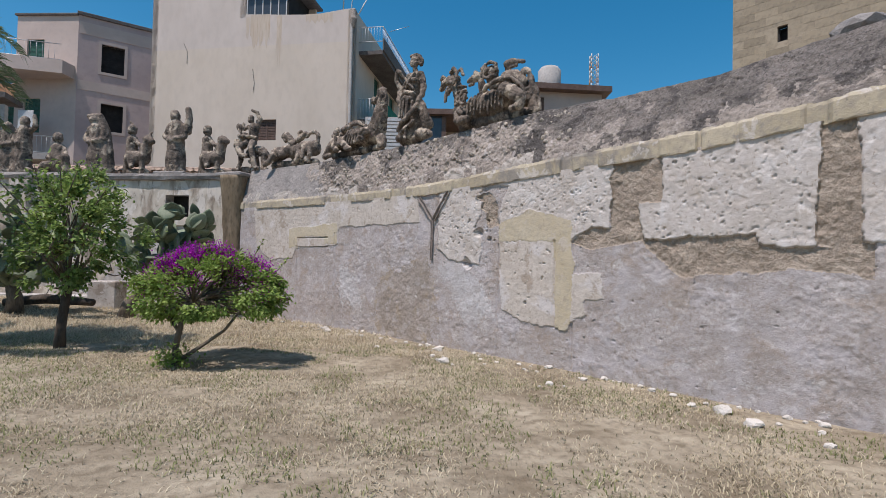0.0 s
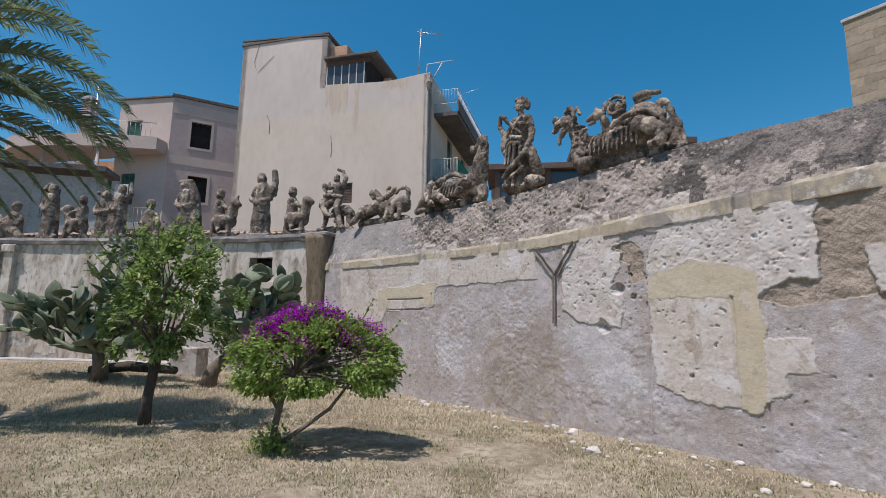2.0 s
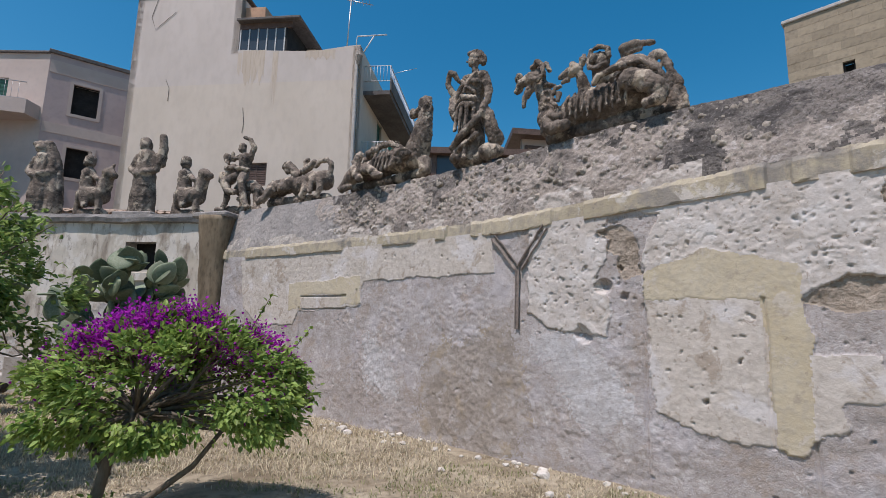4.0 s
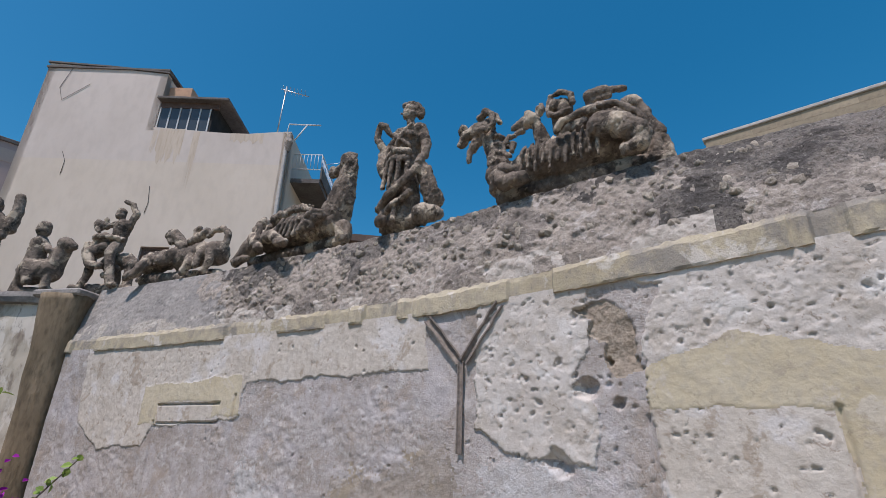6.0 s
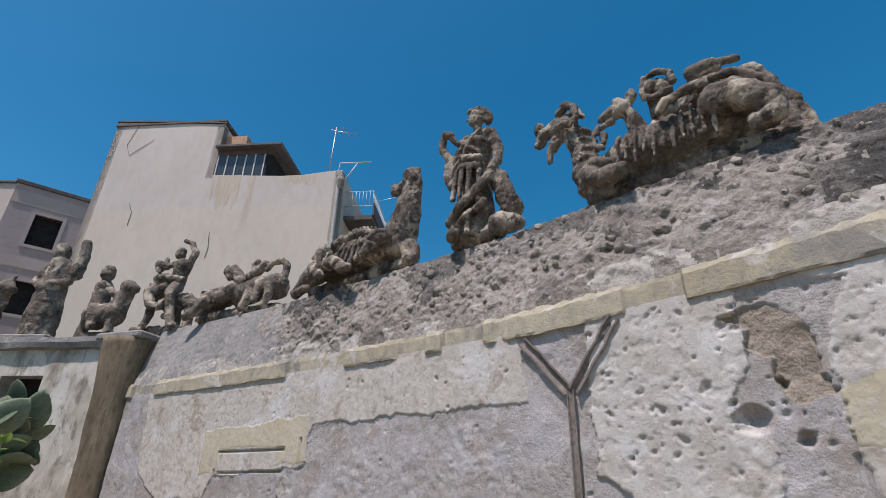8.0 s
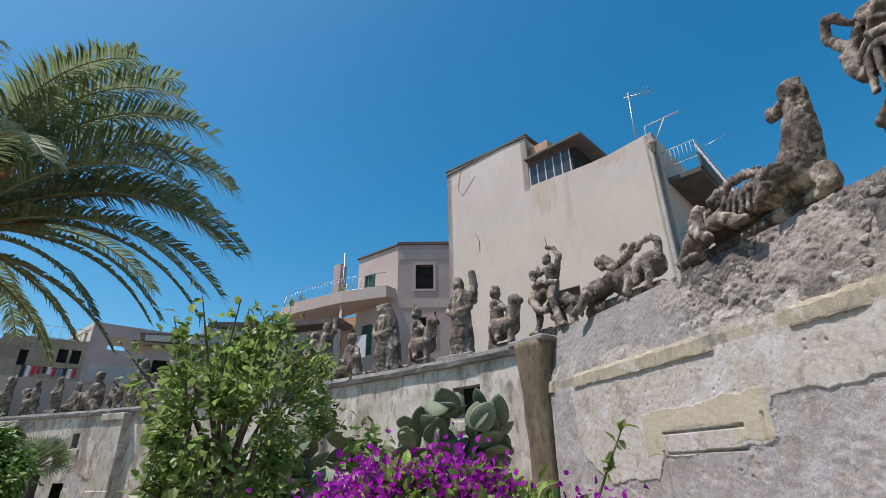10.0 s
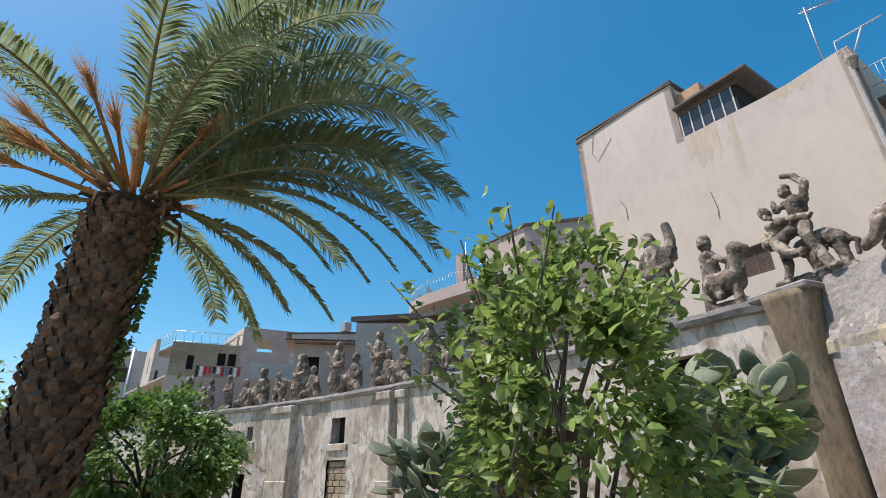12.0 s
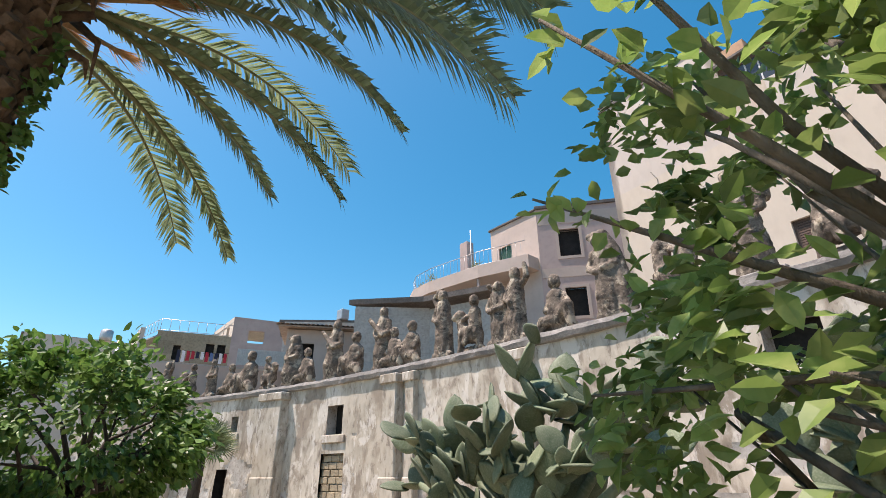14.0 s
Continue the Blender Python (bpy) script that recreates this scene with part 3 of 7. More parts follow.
hgt = np.concatenate([pfr, [1, 1, 1]])[None] + 0 * pb
w1 = fbm(PSG * 1.3, hgt * 1.3, 17) - 0.5
w2 = fbm(PSG * 5, hgt * 4, 19) - 0.5
preg = np.ones(PSG.shape, int)
preg[(hgt + 1.6 * w1 + 0.6 * w2 + np.interp(PSG, [-2, 1.0, 2.3, 3.4, 4.0, 9, 13], [0.32, 0.30, 0.46, 0.44, -0.08, -0.12, -0.5]) + 0.30 * (fbm(PSG * 22, hgt * 18, 23, 3) - 0.5)) > 0.60] = 0
preg[(PSG + 2.0 * w1 + 0.5 * w2 > 9.5)] = 2
preg[(hgt < 0.20 + 0.35 * w1) & (w2 > 0.02) & (PSG > 3.2)] = 3
for k, (nm, mt, lb) in enumerate((("parapet_lichen", M_LICHEN, "lichen-blackened parapet"), ("parapet_rubble", M_RUBBLE, "crumbling rubble parapet"), ("parapet_cement", M_CEMENT, "grey cement-rendered parapet"), ("parapet_fillet", M_FILLET, "pale mortar fillet"))):
    fs = pf[preg.reshape(-1)[pf[:, 0]] == k]
    used, inv = np.unique(fs, return_inverse=True)
    child(nm, mesh_from(nm, pv[used], inv.reshape(fs.shape), mt, True), garden_wall, lb)
swept("wall_back", [(0.97, 0.0), (0.985, 0.0), (0.985, lambda q: parapet_top(q) - 0.1), (0.97, lambda q: parapet_top(q) - 0.1)], np.arange(-1.9, 12.76, 0.3), M_RUBBLE, garden_wall)
# plain stretch of the wall that closes the garden beyond the walk
sl2 = np.arange(-8, -1.85, 0.3)
swept("wall_run", [(0.0, -0.1), (0.0, bbot), (-0.05, bbot), (-0.05, btop), (0.03, btop), (0.5, parapet_top), (0.9, parapet_top), (0.9, -0.1)], sl2, M_MORTAR, garden_wall)

# Y-shaped rain channel set in the wall
def wall_pt(s, z, out=0.0):
    x, y = wall_at(s, -out)
    return Vector((float(x), float(y), z))


def channel(pts, w, mat, parent, name):
    """Half-round gutter run along (s, z) points on the wall's face."""
    V, Fc = [], []
    m = 9
    for i, (s, z) in enumerate(pts):
        a, b = pts[max(i - 1, 0)], pts[min(i + 1, len(pts) - 1)]
        d = np.array([b[0] - a[0], b[1] - a[1]])
        d /= np.linalg.norm(d)
        nrm = np.array([-d[1], d[0]])
        for j in range(m):
            t = math.pi * j / (m - 1)
            for rr in (w, w * 0.68):
                off = -rr * math.cos(t)
                V.append(wall_pt(s + nrm[0] * off, z + nrm[1] * off, 0.042 - rr * math.sin(t) * 0.95))
    for i in range(len(pts) - 1):
        for j in range(m - 1):
            for q in (0, 1):
                a = (i * m + j) * 2 + q
                c = ((i + 1) * m + j) * 2 + q
                Fc.append((a, a + 2, c + 2, c) if q else (a, c, c + 2, a + 2))
        for j in (0, m - 1):
            a, c = (i * m + j) * 2, ((i + 1) * m + j) * 2
            Fc.append((a, a + 1, c + 1, c))
    for i in (0, len(pts) - 1):
        for j in range(m - 1):
            a = (i * m + j) * 2
            Fc.append((a, a + 1, a + 3, a + 2))
    child(name, mesh_from(name, V, Fc, mat), parent)


gutter = thing("rain_gutter", "Y-shaped grey clay rain channel set into the plaster wall", "gutter", wall_pt(5.43, 2.35))
channel([(5.81, 2.82), (5.74, 2.74), (5.67, 2.67), (5.60, 2.57), (5.52, 2.48), (5.44, 2.38)], 0.046, M_GUTTER, gutter, "channel_arm")
channel([(5.02, 2.88), (5.10, 2.79), (5.15, 2.70), (5.24, 2.60), (5.31, 2.50), (5.40, 2.38)], 0.046, M_GUTTER, gutter, "channel_arm")
channel([(5.425, 2.38), (5.43, 2.1), (5.44, 1.6)], 0.030, M_GUTTER, gutter, "channel_stem")

# ---- the far wall ----
def far_y(x, back=0.0):
    return 15.0 - 0.0115 * (np.asarray(x, float) + 13) ** 2 + back


far_wall = thing("wall_far", "long curved cream wall, stained and topped by a stone ledge", "wall", kind="structure")
fx = np.arange(-34, -5.75, 0.07)
fz = np.linspace(-0.1, 3.95, 56)
FX, FZ = np.meshgrid(fx, fz, indexing="ij")
FH = 0.03 * (fbm(FX * 2, FZ * 2, 111) - 0.5) + 0.02 * (fbm(FX * 9, FZ * 9, 121) - 0.5)
peel = fbm(FX * 0.8, FZ * 1.2, 131) + 0.16 * (1.5 - FZ) > 0.62
FH += np.where(peel, -0.02, 0.0)
OPEN = [(-20.33, -19.52, 2.47, 3.33), (-25.1, -24.65, 2.75, 3.35), (-25.5, -24.85, 0.0, 1.6), (-8.6, -7.8, 2.72, 3.45), (-20.45, -19.4, 0.0, 2.02)]
hole = np.zeros(FX.shape, bool)
for a, b, c, d in OPEN:
    hole |= (FX > a) & (FX < b) & (FZ > c) & (FZ < d)
fv = np.stack([FX, far_y(FX, -FH), FZ], -1).reshape(-1, 3)
ff = grid_faces(len(fx), len(fz))
ff = ff[~hole.reshape(-1)[ff].all(1)]
fp = peel.reshape(-1)[ff[:, 0]]
for nm, mt, sel, lb in (("render_face", M_FARWALL, ~fp, "stained cream render"), ("worn_face", M_FARLOW, fp, "worn grey render")):
    used, inv = np.unique(ff[sel], return_inverse=True)
    child(nm, mesh_from(nm, fv[used], inv.reshape(-1, 4), mt, True), far_wall, lb)


def far_sweep(name, prof, x0, x1, step, mat, parent, label="", jit=0.0):
    xs = np.arange(x0, x1 + step / 2, step)
    n = len(prof)
    V = np.stack([np.stack([xs, far_y(xs, b) + jit * (fbm(xs * 3, xs * 0 + j, 5) - 0.5), z + jit * (fbm(xs * 3 + 9, xs * 0 + j, 6) - 0.5)], -1) for j, (b, z) in enumerate(prof)], 1).reshape(-1, 3)
    Fq = grid_faces(len(xs), n).tolist()
    Fq += [list(reversed(range(n))), [(len(xs) - 1) * n + i for i in range(n)]]
    return child(name, mesh_from(name, V, Fq, mat), parent, label)


far_sweep("ledge", [(0.1, 3.86), (-0.10, 3.90), (-0.13, 4.0), (-0.10, 4.09), (0.3, 4.12), (0.7, 4.1), (0.7, -0.1)], -34, -5.75, 0.1, M_CEMENT, far_wall, "rough grey stone ledge", 0.05)
far_sweep("kerb", [(0.02, -0.05), (-0.28, -0.05), (-0.28, 0.30), (-0.24, 0.33), (0.02, 0.33)], -34, -10.6, 0.2, M_CONC, far_wall, "low stone kerb", 0.03)


def along_far(x, out=0.0):
    """Pose on the far wall's face at x: local x along it, y into it."""
    t = math.atan(-0.023 * (x + 13))
    return Matrix.Translation((x, float(far_y(x)), 0)) @ Matrix.Rotation(t, 4, "Z") @ Matrix.Translation((0, -out, 0))


for a, b, c, d in OPEN:
    xm, w = (a + b) / 2, (b - a) / 2
    M = along_far(xm)
    if d == 2.02:
        # walled-up opening with rows of tufa bricks
        part("niche_back", box_bm(-w - 0.1, w + 0.1, 0.16, 0.2, c, d + 0.05), M_EARTH, far_wall, "", M)
        continue
    bm = bmesh.new()
    box_bm(-w - 0.08, w + 0.08, 0.45, 0.5, c - 0.08, d + 0.08, bm=bm)
    for q in ((-w - 0.12, -w, 0.02, 0.46, c - 0.08, d + 0.08), (w, w + 0.12, 0.02, 0.46, c - 0.08, d + 0.08), (-w - 0.08, w + 0.08, 0.02, 0.46, d, d + 0.1), (-w - 0.08, w + 0.08, 0.02, 0.46, c - 0.1, c)):
        box_bm(*q, bm=bm)
    # the low doorway's reveals are near-black too, shade put into their colour
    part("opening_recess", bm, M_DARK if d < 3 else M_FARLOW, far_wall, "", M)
    # panel closing the recess, its near-black colour painted in for deep shade
    part("opening_shade_panel", box_bm(-w, w, 0.40, 0.44, c, d), M_DARK, far_wall, "near-black panel standing in for the shade in an unglazed opening", M)
    if d > 3:
        part("sill", box_bm(-w - 0.1, w + 0.1, -0.06, 0.1, c - 0.22, c - 0.01, 0.015), M_FARWALL, far_wall, "", M)
for xp, wp, outp in ((-22.7, 1.1, 0.32), (-17.4, 0.55, 0.28), (-16.75, 0.35, 0.16), (-28.2, 0.9, 0.3), (-13.2, 0.5, 0.16)):
    M = along_far(xp)
    bm = box_bm(-wp / 2, wp / 2, -outp, 0.03, 0, 3.86, 0.03)
    box_bm(-wp / 2 - 0.03, wp / 2 + 0.03, -outp - 0.03, 0.03, 0, 1.35, 0.03, bm=bm)
    box_bm(-wp / 2 - 0.06, wp / 2 + 0.06, -outp - 0.06, 0.03, 3.62, 3.86, 0.02, bm=bm)
    part("pilaster", bm, M_FARWALL, far_wall, "shallow plastered pilaster", M)

# ---- brown stone pier where the two walls meet ----
pier = thing("stone_pier", "tapered brown tufa pier between the two garden walls", "pier", (-6.1, 14.0, 0))
V, Fq = [], []
hs = np.linspace(-0.1, 3.92, 40)
for i, z in enumerate(hs):
    f = z / 3.9
    rx, ry = 0.27 + 0.12 * f ** 3 + 0.05 * (f < 0.12), 0.30 + 0.16 * f ** 2
    for k in range(20):
        t = 2 * math.pi * k / 20
        w = 1 + 0.06 * (noise.noise((math.cos(t) * 2, math.sin(t) * 2, z * 2)))
        V.append((-6.12 + rx * w * math.copysign(abs(math.cos(t)) ** 0.6, math.cos(t)), 14.15 + ry * w * math.copysign(abs(math.sin(t)) ** 0.6, math.sin(t)), z))
for i in range(39):
    for k in range(20):
        Fq.append((i * 20 + k, i * 20 + (k + 1) % 20, (i + 1) * 20 + (k + 1) % 20, (i + 1) * 20 + k))
Fq.append(tuple(39 * 20 + k for k in range(20)))
child("shaft", mesh_from("shaft", V, Fq, M_PIER, True), pier)
part("cap_slab", box_bm(-0.5, 0.45, -0.42, 0.5, 3.9, 4.02, 0.03), M_CEMENT, pier, "broken cap slab", pose(-6.1, 14.2, 0, 0, 0, -20))

# ---- buildings ----
def facade(name, o, u, width, z0, z1, openings, mat, parent, label="", thick=0.3, top=None, split=None, low_mat=None):
    """A wall from plan point o along u with real openings (u0, u1, z0, z1) through it. top: list of (u, z) for an uneven top."""
    us = sorted({0.0, width, *[q for a in openings for q in a[:2]], *([p[0] for p in top] if top else [])})
    zs = sorted({z0, z1, *[q for a in openings for q in a[2:4]], *([split] if split else [])})
    ux, uy = u
    nx, ny = -uy, ux  # inwards
    sets = {0: ([], []), 1: ([], [])}
    topz = (lambda a: float(np.interp(a, [p[0] for p in top], [p[1] for p in top]))) if top else (lambda a: z1)
    P = lambda a, d, z: (o[0] + ux * a + nx * d, o[1] + uy * a + ny * d, z)

    def quad(k, *p):
        V, Fc = sets[k]
        n = len(V)
        V.extend(p)
        Fc.append((n, n + 1, n + 2, n + 3))

    for i in range(len(us) - 1):
        for j in range(len(zs) - 1):
            a, b, c, d = us[i], us[i + 1], zs[j], zs[j + 1]
            if any(a >= q[0] - 1e-6 and b <= q[1] + 1e-6 and c >= q[2] - 1e-6 and d <= q[3] + 1e-6 for q in openings):
                continue
            k = 1 if (split and d <= split + 1e-6 and low_mat) else 0
            da, db = (topz(a), topz(b)) if j == len(zs) - 2 else (d, d)
            quad(k, P(a, 0, c), P(b, 0, c), P(b, 0, db), P(a, 0, da))
            quad(k, P(b, thick, c), P(a, thick, c), P(a, thick, da), P(b, thick, db))
            if j == len(zs) - 2:
                quad(k, P(a, 0, da), P(b, 0, db), P(b, thick, db), P(a, thick, da))
    for a, b, c, d in [q[:4] for q in openings]:
        quad(0, P(a, 0, c), P(a, thick, c), P(a, thick, d), P(a, 0, d))
        quad(0, P(b, thick, c), P(b, 0, c), P(b, 0, d), P(b, thick, d))
        quad(0, P(a, 0, d), P(a, thick, d), P(b, thick, d), P(b, 0, d))
        quad(0, P(a, thick, c), P(a, 0, c), P(b, 0, c), P(b, thick, c))
    for a, dd in ((0, 0), (width, 0)):
        quad(0, P(a, 0, z0), P(a, thick, z0), P(a, thick, topz(a)), P(a, 0, topz(a)))
    child(name, mesh_from(name, *sets[0], mat), parent, label)
    if sets[1][0]:
        child(name, mesh_from(name, *sets[1], low_mat), parent, label)


def in_wall(o, u, a=0.0):
    """Pose whose x runs along u from o and whose y runs inwards."""
    return Matrix.Translation((o[0] + u[0] * a, o[1] + u[1] * a, 0)) @ Matrix.Rotation(math.atan2(u[1], u[0]), 4, "Z")


def window(parent, M, a, b, c, d, filling, name="window", surround=None, label="", slats=True):
    """Window in an opening: near-black sheet painted as the room's shade, frame, and shutters or glass."""
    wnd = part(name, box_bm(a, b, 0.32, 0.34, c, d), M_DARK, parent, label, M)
    bm = bmesh.new()
    for q in ((a, a + 0.05, c, d), (b - 0.05, b, c, d), (a, b, d - 0.05, d), (a, b, c, c + 0.05)):
        box_bm(q[0], q[1], 0.10, 0.16, q[2], q[3], bm=bm)
    part("frame", bm, M_RAIL if filling is M_GLASS else filling, wnd, "", M)
    if filling is not M_DARK:
        n = 2
        for k in range(n):
            x0, x1 = a + 0.05 + (b - a - 0.1) * k / n, a + 0.05 + (b - a - 0.1) * (k + 1) / n
            if filling is M_GLASS:
                part("pane", box_bm(x0 + 0.02, x1 - 0.02, 0.125, 0.135, c + 0.06, d - 0.06), M_GLASS, wnd, "", M)
            else:
                bm = bmesh.new()
                z = c + 0.07
                while z < d - 0.06:
                    box_bm(x0 + 0.03, x1 - 0.03, 0.11, 0.14, z, z + 0.055, bm=bm)
                    z += 0.075
                box_bm(x0, x0 + 0.03, 0.10, 0.15, c + 0.05, d - 0.05, bm=bm)
                box_bm(x1 - 0.03, x1, 0.10, 0.15, c + 0.05, d - 0.05, bm=bm)
                part("shutter", bm, filling, wnd, "", M)
    if surround:
        bm = bmesh.new()
        w = 0.16
        for q in ((a - w, a, c - w, d + w), (b, b + w, c - w, d + w), (a, b, d, d + w), (a, b, c - w, c)):
            box_bm(q[0], q[1], -0.04, 0.0, q[2], q[3], bm=bm)
        part("surround", bm, surround, wnd, "", M)
    return wnd


def railing(parent, pts, z, h, mat, gap=0.12, r=0.012):
    """Balusters and rails along plan points."""
    top, bal = [], []
    P = [Vector((*p, 0)) for p in pts]
    for zz in (z + 0.06, z + h):
        top.append(([p + Vector((0, 0, zz)) for p in P], 0.022))
    tubes("handrail", top, mat, parent, "", 5)
    for a, b in zip(P[:-1], P[1:]):
        n = max(2, int((b - a).length / gap))
        for k in range(n):
            p = a.lerp(b, k / n)
            bal.append(([p + Vector((0, 0, z + 0.06)), p + Vector((0, 0, z + h))], r))
    tubes("baluster_row", bal, mat, parent, "", 4)["kind"] = "stuff"


def slab(name, pts, z0, z1, mat, parent, label=""):
    n = len(pts)
    V = [(x, y, z0) for x, y in pts] + [(x, y, z1) for x, y in pts]
    Fq = [tuple(reversed(range(n))), tuple(range(n, 2 * n))] + [(i, (i + 1) % n, n + (i + 1) % n, n + i) for i in range(n)]
    return child(name, mesh_from(name, V, Fq, mat), parent, label)


# tall beige house
AO, AU = (-14.75, 23.63), (0.9905, -0.1379)
AV = (0.1379, 0.9905)
house = thing("beige_house", "tall beige rendered house with blank side wall and roof veranda", "house", (AO[0], AO[1], 0))
MA = in_wall(AO, AU)
facade("wall", AO, AU, 10.37, 0, 13.16, [(5.64, 6.66, 7.1, 8.08)], M_BEIGE, house, "blank beige rendered wall", top=[(0, 13.16), (4.9, 13.16), (7.4, 13.0), (8.4, 12.95), (9.9, 13.12), (10.37, 13.14)], split=11.6, low_mat=M_BEIGE2)
facade("wall", AO, AU, 4.95, 13.16, 16.1, [], M_BEIGE, house, "", top=[(0, 16.13), (2.5, 15.98), (4.95, 15.76)])
AP = lambda a, d: (AO[0] + AU[0] * a + AV[0] * d, AO[1] + AU[1] * a + AV[1] * d)
slab("roof_edge", [AP(-0.06, -0.06), AP(5.0, -0.06), AP(5.0, 3), AP(-0.06, 3)], 15.9, 15.98, M_TRIM, house)
bm = bmesh.new()
for q in ((-0.06, 2.5, 16.15, 16.0), (2.5, 5.02, 16.0, 15.78)):
    vs = [bm.verts.new(p) for p in ((q[0], -0.06, q[2]), (q[1], -0.06, q[3]), (q[1], 0.4, q[3]), (q[0], 0.4, q[2]), (q[0], -0.06, q[2] + 0.07), (q[1], -0.06, q[3] + 0.07), (q[1], 0.4, q[3] + 0.07), (q[0], 0.4, q[2] + 0.07))]
    for f in ((0, 1, 5, 4), (1, 2, 6, 5), (2, 3, 7, 6), (3, 0, 4, 7), (4, 5, 6, 7), (3, 2, 1, 0)):
        bm.faces.new([vs[i] for i in f])
part("roof_edge", bm, M_TRIM, house, "dark tiled roof edge", MA)
facade("wall", AP(4.95, 0), AV, 8, 13.0, 15.7, [], M_BEIGE2, house)
facade("wall", AP(0, 9), (-AV[0], -AV[1]), 9, 0, 16.0, [], M_BEIGE, house)
SO = AP(10.37, 0)
facade("wall", SO, AV, 12, 0, 13.1, [(3.2, 4.1, 9.6, 11.2), (6.2, 7.2, 9.4, 11.2), (3.2, 4.1, 6.4, 8.2)], M_BEIGE2, house, "cream side wall")
MS = in_wall(SO, AV)
for q in ((3.2, 4.1, 9.6, 11.2), (6.2, 7.2, 9.4, 11.2), (3.2, 4.1, 6.4, 8.2)):
    window(house, MS, *q, M_GREENSH, label="window with green louvred shutters")
slab("roof", [AP(0.3, 0.3), AP(10.2, 0.3), AP(10.2, 9), AP(0.3, 9)], 12.7, 12.8, M_CONC, house)
window(house, MA, 5.64, 6.66, 7.1, 8.08, M_BROWNSH, label="closed brown shutter")
part("drain_pipe", box_bm(10.2, 10.33, -0.13, -0.002, 0, 12.4, 0.03), M_CONC, house, "grey corner downpipe", MA)
V, Fq = tube([AP(10.30, -0.03) + (12.2,), AP(10.34, -0.06) + (12.6,), AP(10.3, -0.02) + (13.05,)], [0.10, 0.17, 0.08], 7)
child("broken_corner", mesh_from("broken_corner", V, Fq, M_RUBBLE), house, "crumbled plaster corner")
# rain streaks under the veranda and the parapet
for a, b, c, d in ((5.2, 6.2, 11.3, 13.1), (6.55, 6.8, 10.2, 13.0), (8.0, 9.3, 12.5, 12.98), (4.98, 5.15, 11.9, 13.0)):
    V, n = [], 14
    for i in range(n + 1):
        x = a + (b - a) * i / n
        drop = c + (d - c) * (0.6 * random.random() ** 1.5)
        V += [(x, -0.004, drop), (x, -0.004, d)]
    child("rain_streak", mesh_from("rain_streak", V, [(2 * i, 2 * i + 2, 2 * i + 3, 2 * i + 1) for i in range(n)], M_STAIN), house, "rusty rain streak", MA)
for pts in (((1.0, 15.9), (0.75, 14.9), (1.0, 14.3), (1.9, 15.1)), ((1.75, 11.9), (1.95, 11.5), (1.95, 10.9)), ((5.4, 10.5), (5.5, 9.8), (5.45, 9.4))):
    tubes("wall_cable", [([MA @ Vector((a, -0.02, z)) for a, z in pts], 0.009)], M_CABLE, house, "", 4)
# glazed roof veranda
ver = part("veranda", box_bm(4.97, 7.5, 2.2, 2.3, 12.9, 14.4), M_BEIGE2, house, "glazed roof veranda", MA)
part("canopy", box_bm(4.9, 7.75, -0.25, 2.5, 14.38, 14.5, 0.02), M_TRIM, ver, "flat dark canopy", MA)
part("lintel", box_bm(4.97, 7.3, 0.02, 0.12, 14.12, 14.38), M_BROWNSH, ver, "", MA)
for k in range(6):
    x = 4.97 + k * 0.40
    part("mullion", box_bm(x, x + 0.05, 0.02, 0.10, 13.05, 14.14), M_RAIL, ver, "", MA)
    if k < 5:
        part("pane", box_bm(x + 0.05, x + 0.40, 0.05, 0.06, 13.05, 14.14), M_GLASS, ver, "", MA)
# near-black end panel, the veranda's inner shade put into its colour
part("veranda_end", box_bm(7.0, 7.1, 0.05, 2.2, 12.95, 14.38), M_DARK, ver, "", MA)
part("step_block", box_bm(4.96, 5.9, 0.3, 2.0, 14.5, 15.35, 0.02), M_TERRA, ver, "", MA)
# side balconies
for z, h in ((11.25, 1.0), (8.0, 1.0)):
    b0 = [SO[0] + AV[0] * 0.7, SO[1] + AV[1] * 0.7]
    out = (1.15 * AU[0], 1.15 * AU[1])
    e1, e2 = (b0[0] + out[0], b0[1] + out[1]), (b0[0] + AV[0] * 7.5 + out[0], b0[1] + AV[1] * 7.5 + out[1])
    b1 = (b0[0] + AV[0] * 7.5, b0[1] + AV[1] * 7.5)
    bal = slab("balcony", [tuple(b0), e1, e2, b1], z, z + 0.18, M_TRIM, house, "balcony on the side wall")
    if z > 10:
        slab("parapet_panel", [e1, (e1[0] + 0.06, e1[1]), (e2[0] + 0.06, e2[1]), e2], z + 0.18, z + 0.75, M_TRIM, bal)
        railing(bal, [tuple(b0), e1, e2], z + 0.55, 0.75, M_RAIL, 0.13)
    else:
        railing(bal, [tuple(b0), e1, e2], z + 0.15, h, M_RAIL, 0.14)
        slab("green_net", [(e1[0] + 0.03, e1[1]), (e1[0] + 0.04, e1[1]), (e2[0] + 0.04, e2[1]), (e2[0] + 0.03, e2[1])], z + 0.2, z + 1.15, M_NET, bal, "green shade netting")

# roof aerials
ant = thing("tv_aerial", "thin metal television aerial on the roof corner", "aerial", AP(9.7, 0.5) + (13.0,))
a0 = Vector(AP(9.6, 0.5) + (13.0,))
tubes("mast", [([a0, a0 + Vector((0.1, 0, 2.75))], 0.03)], M_METAL, ant, "", 5)
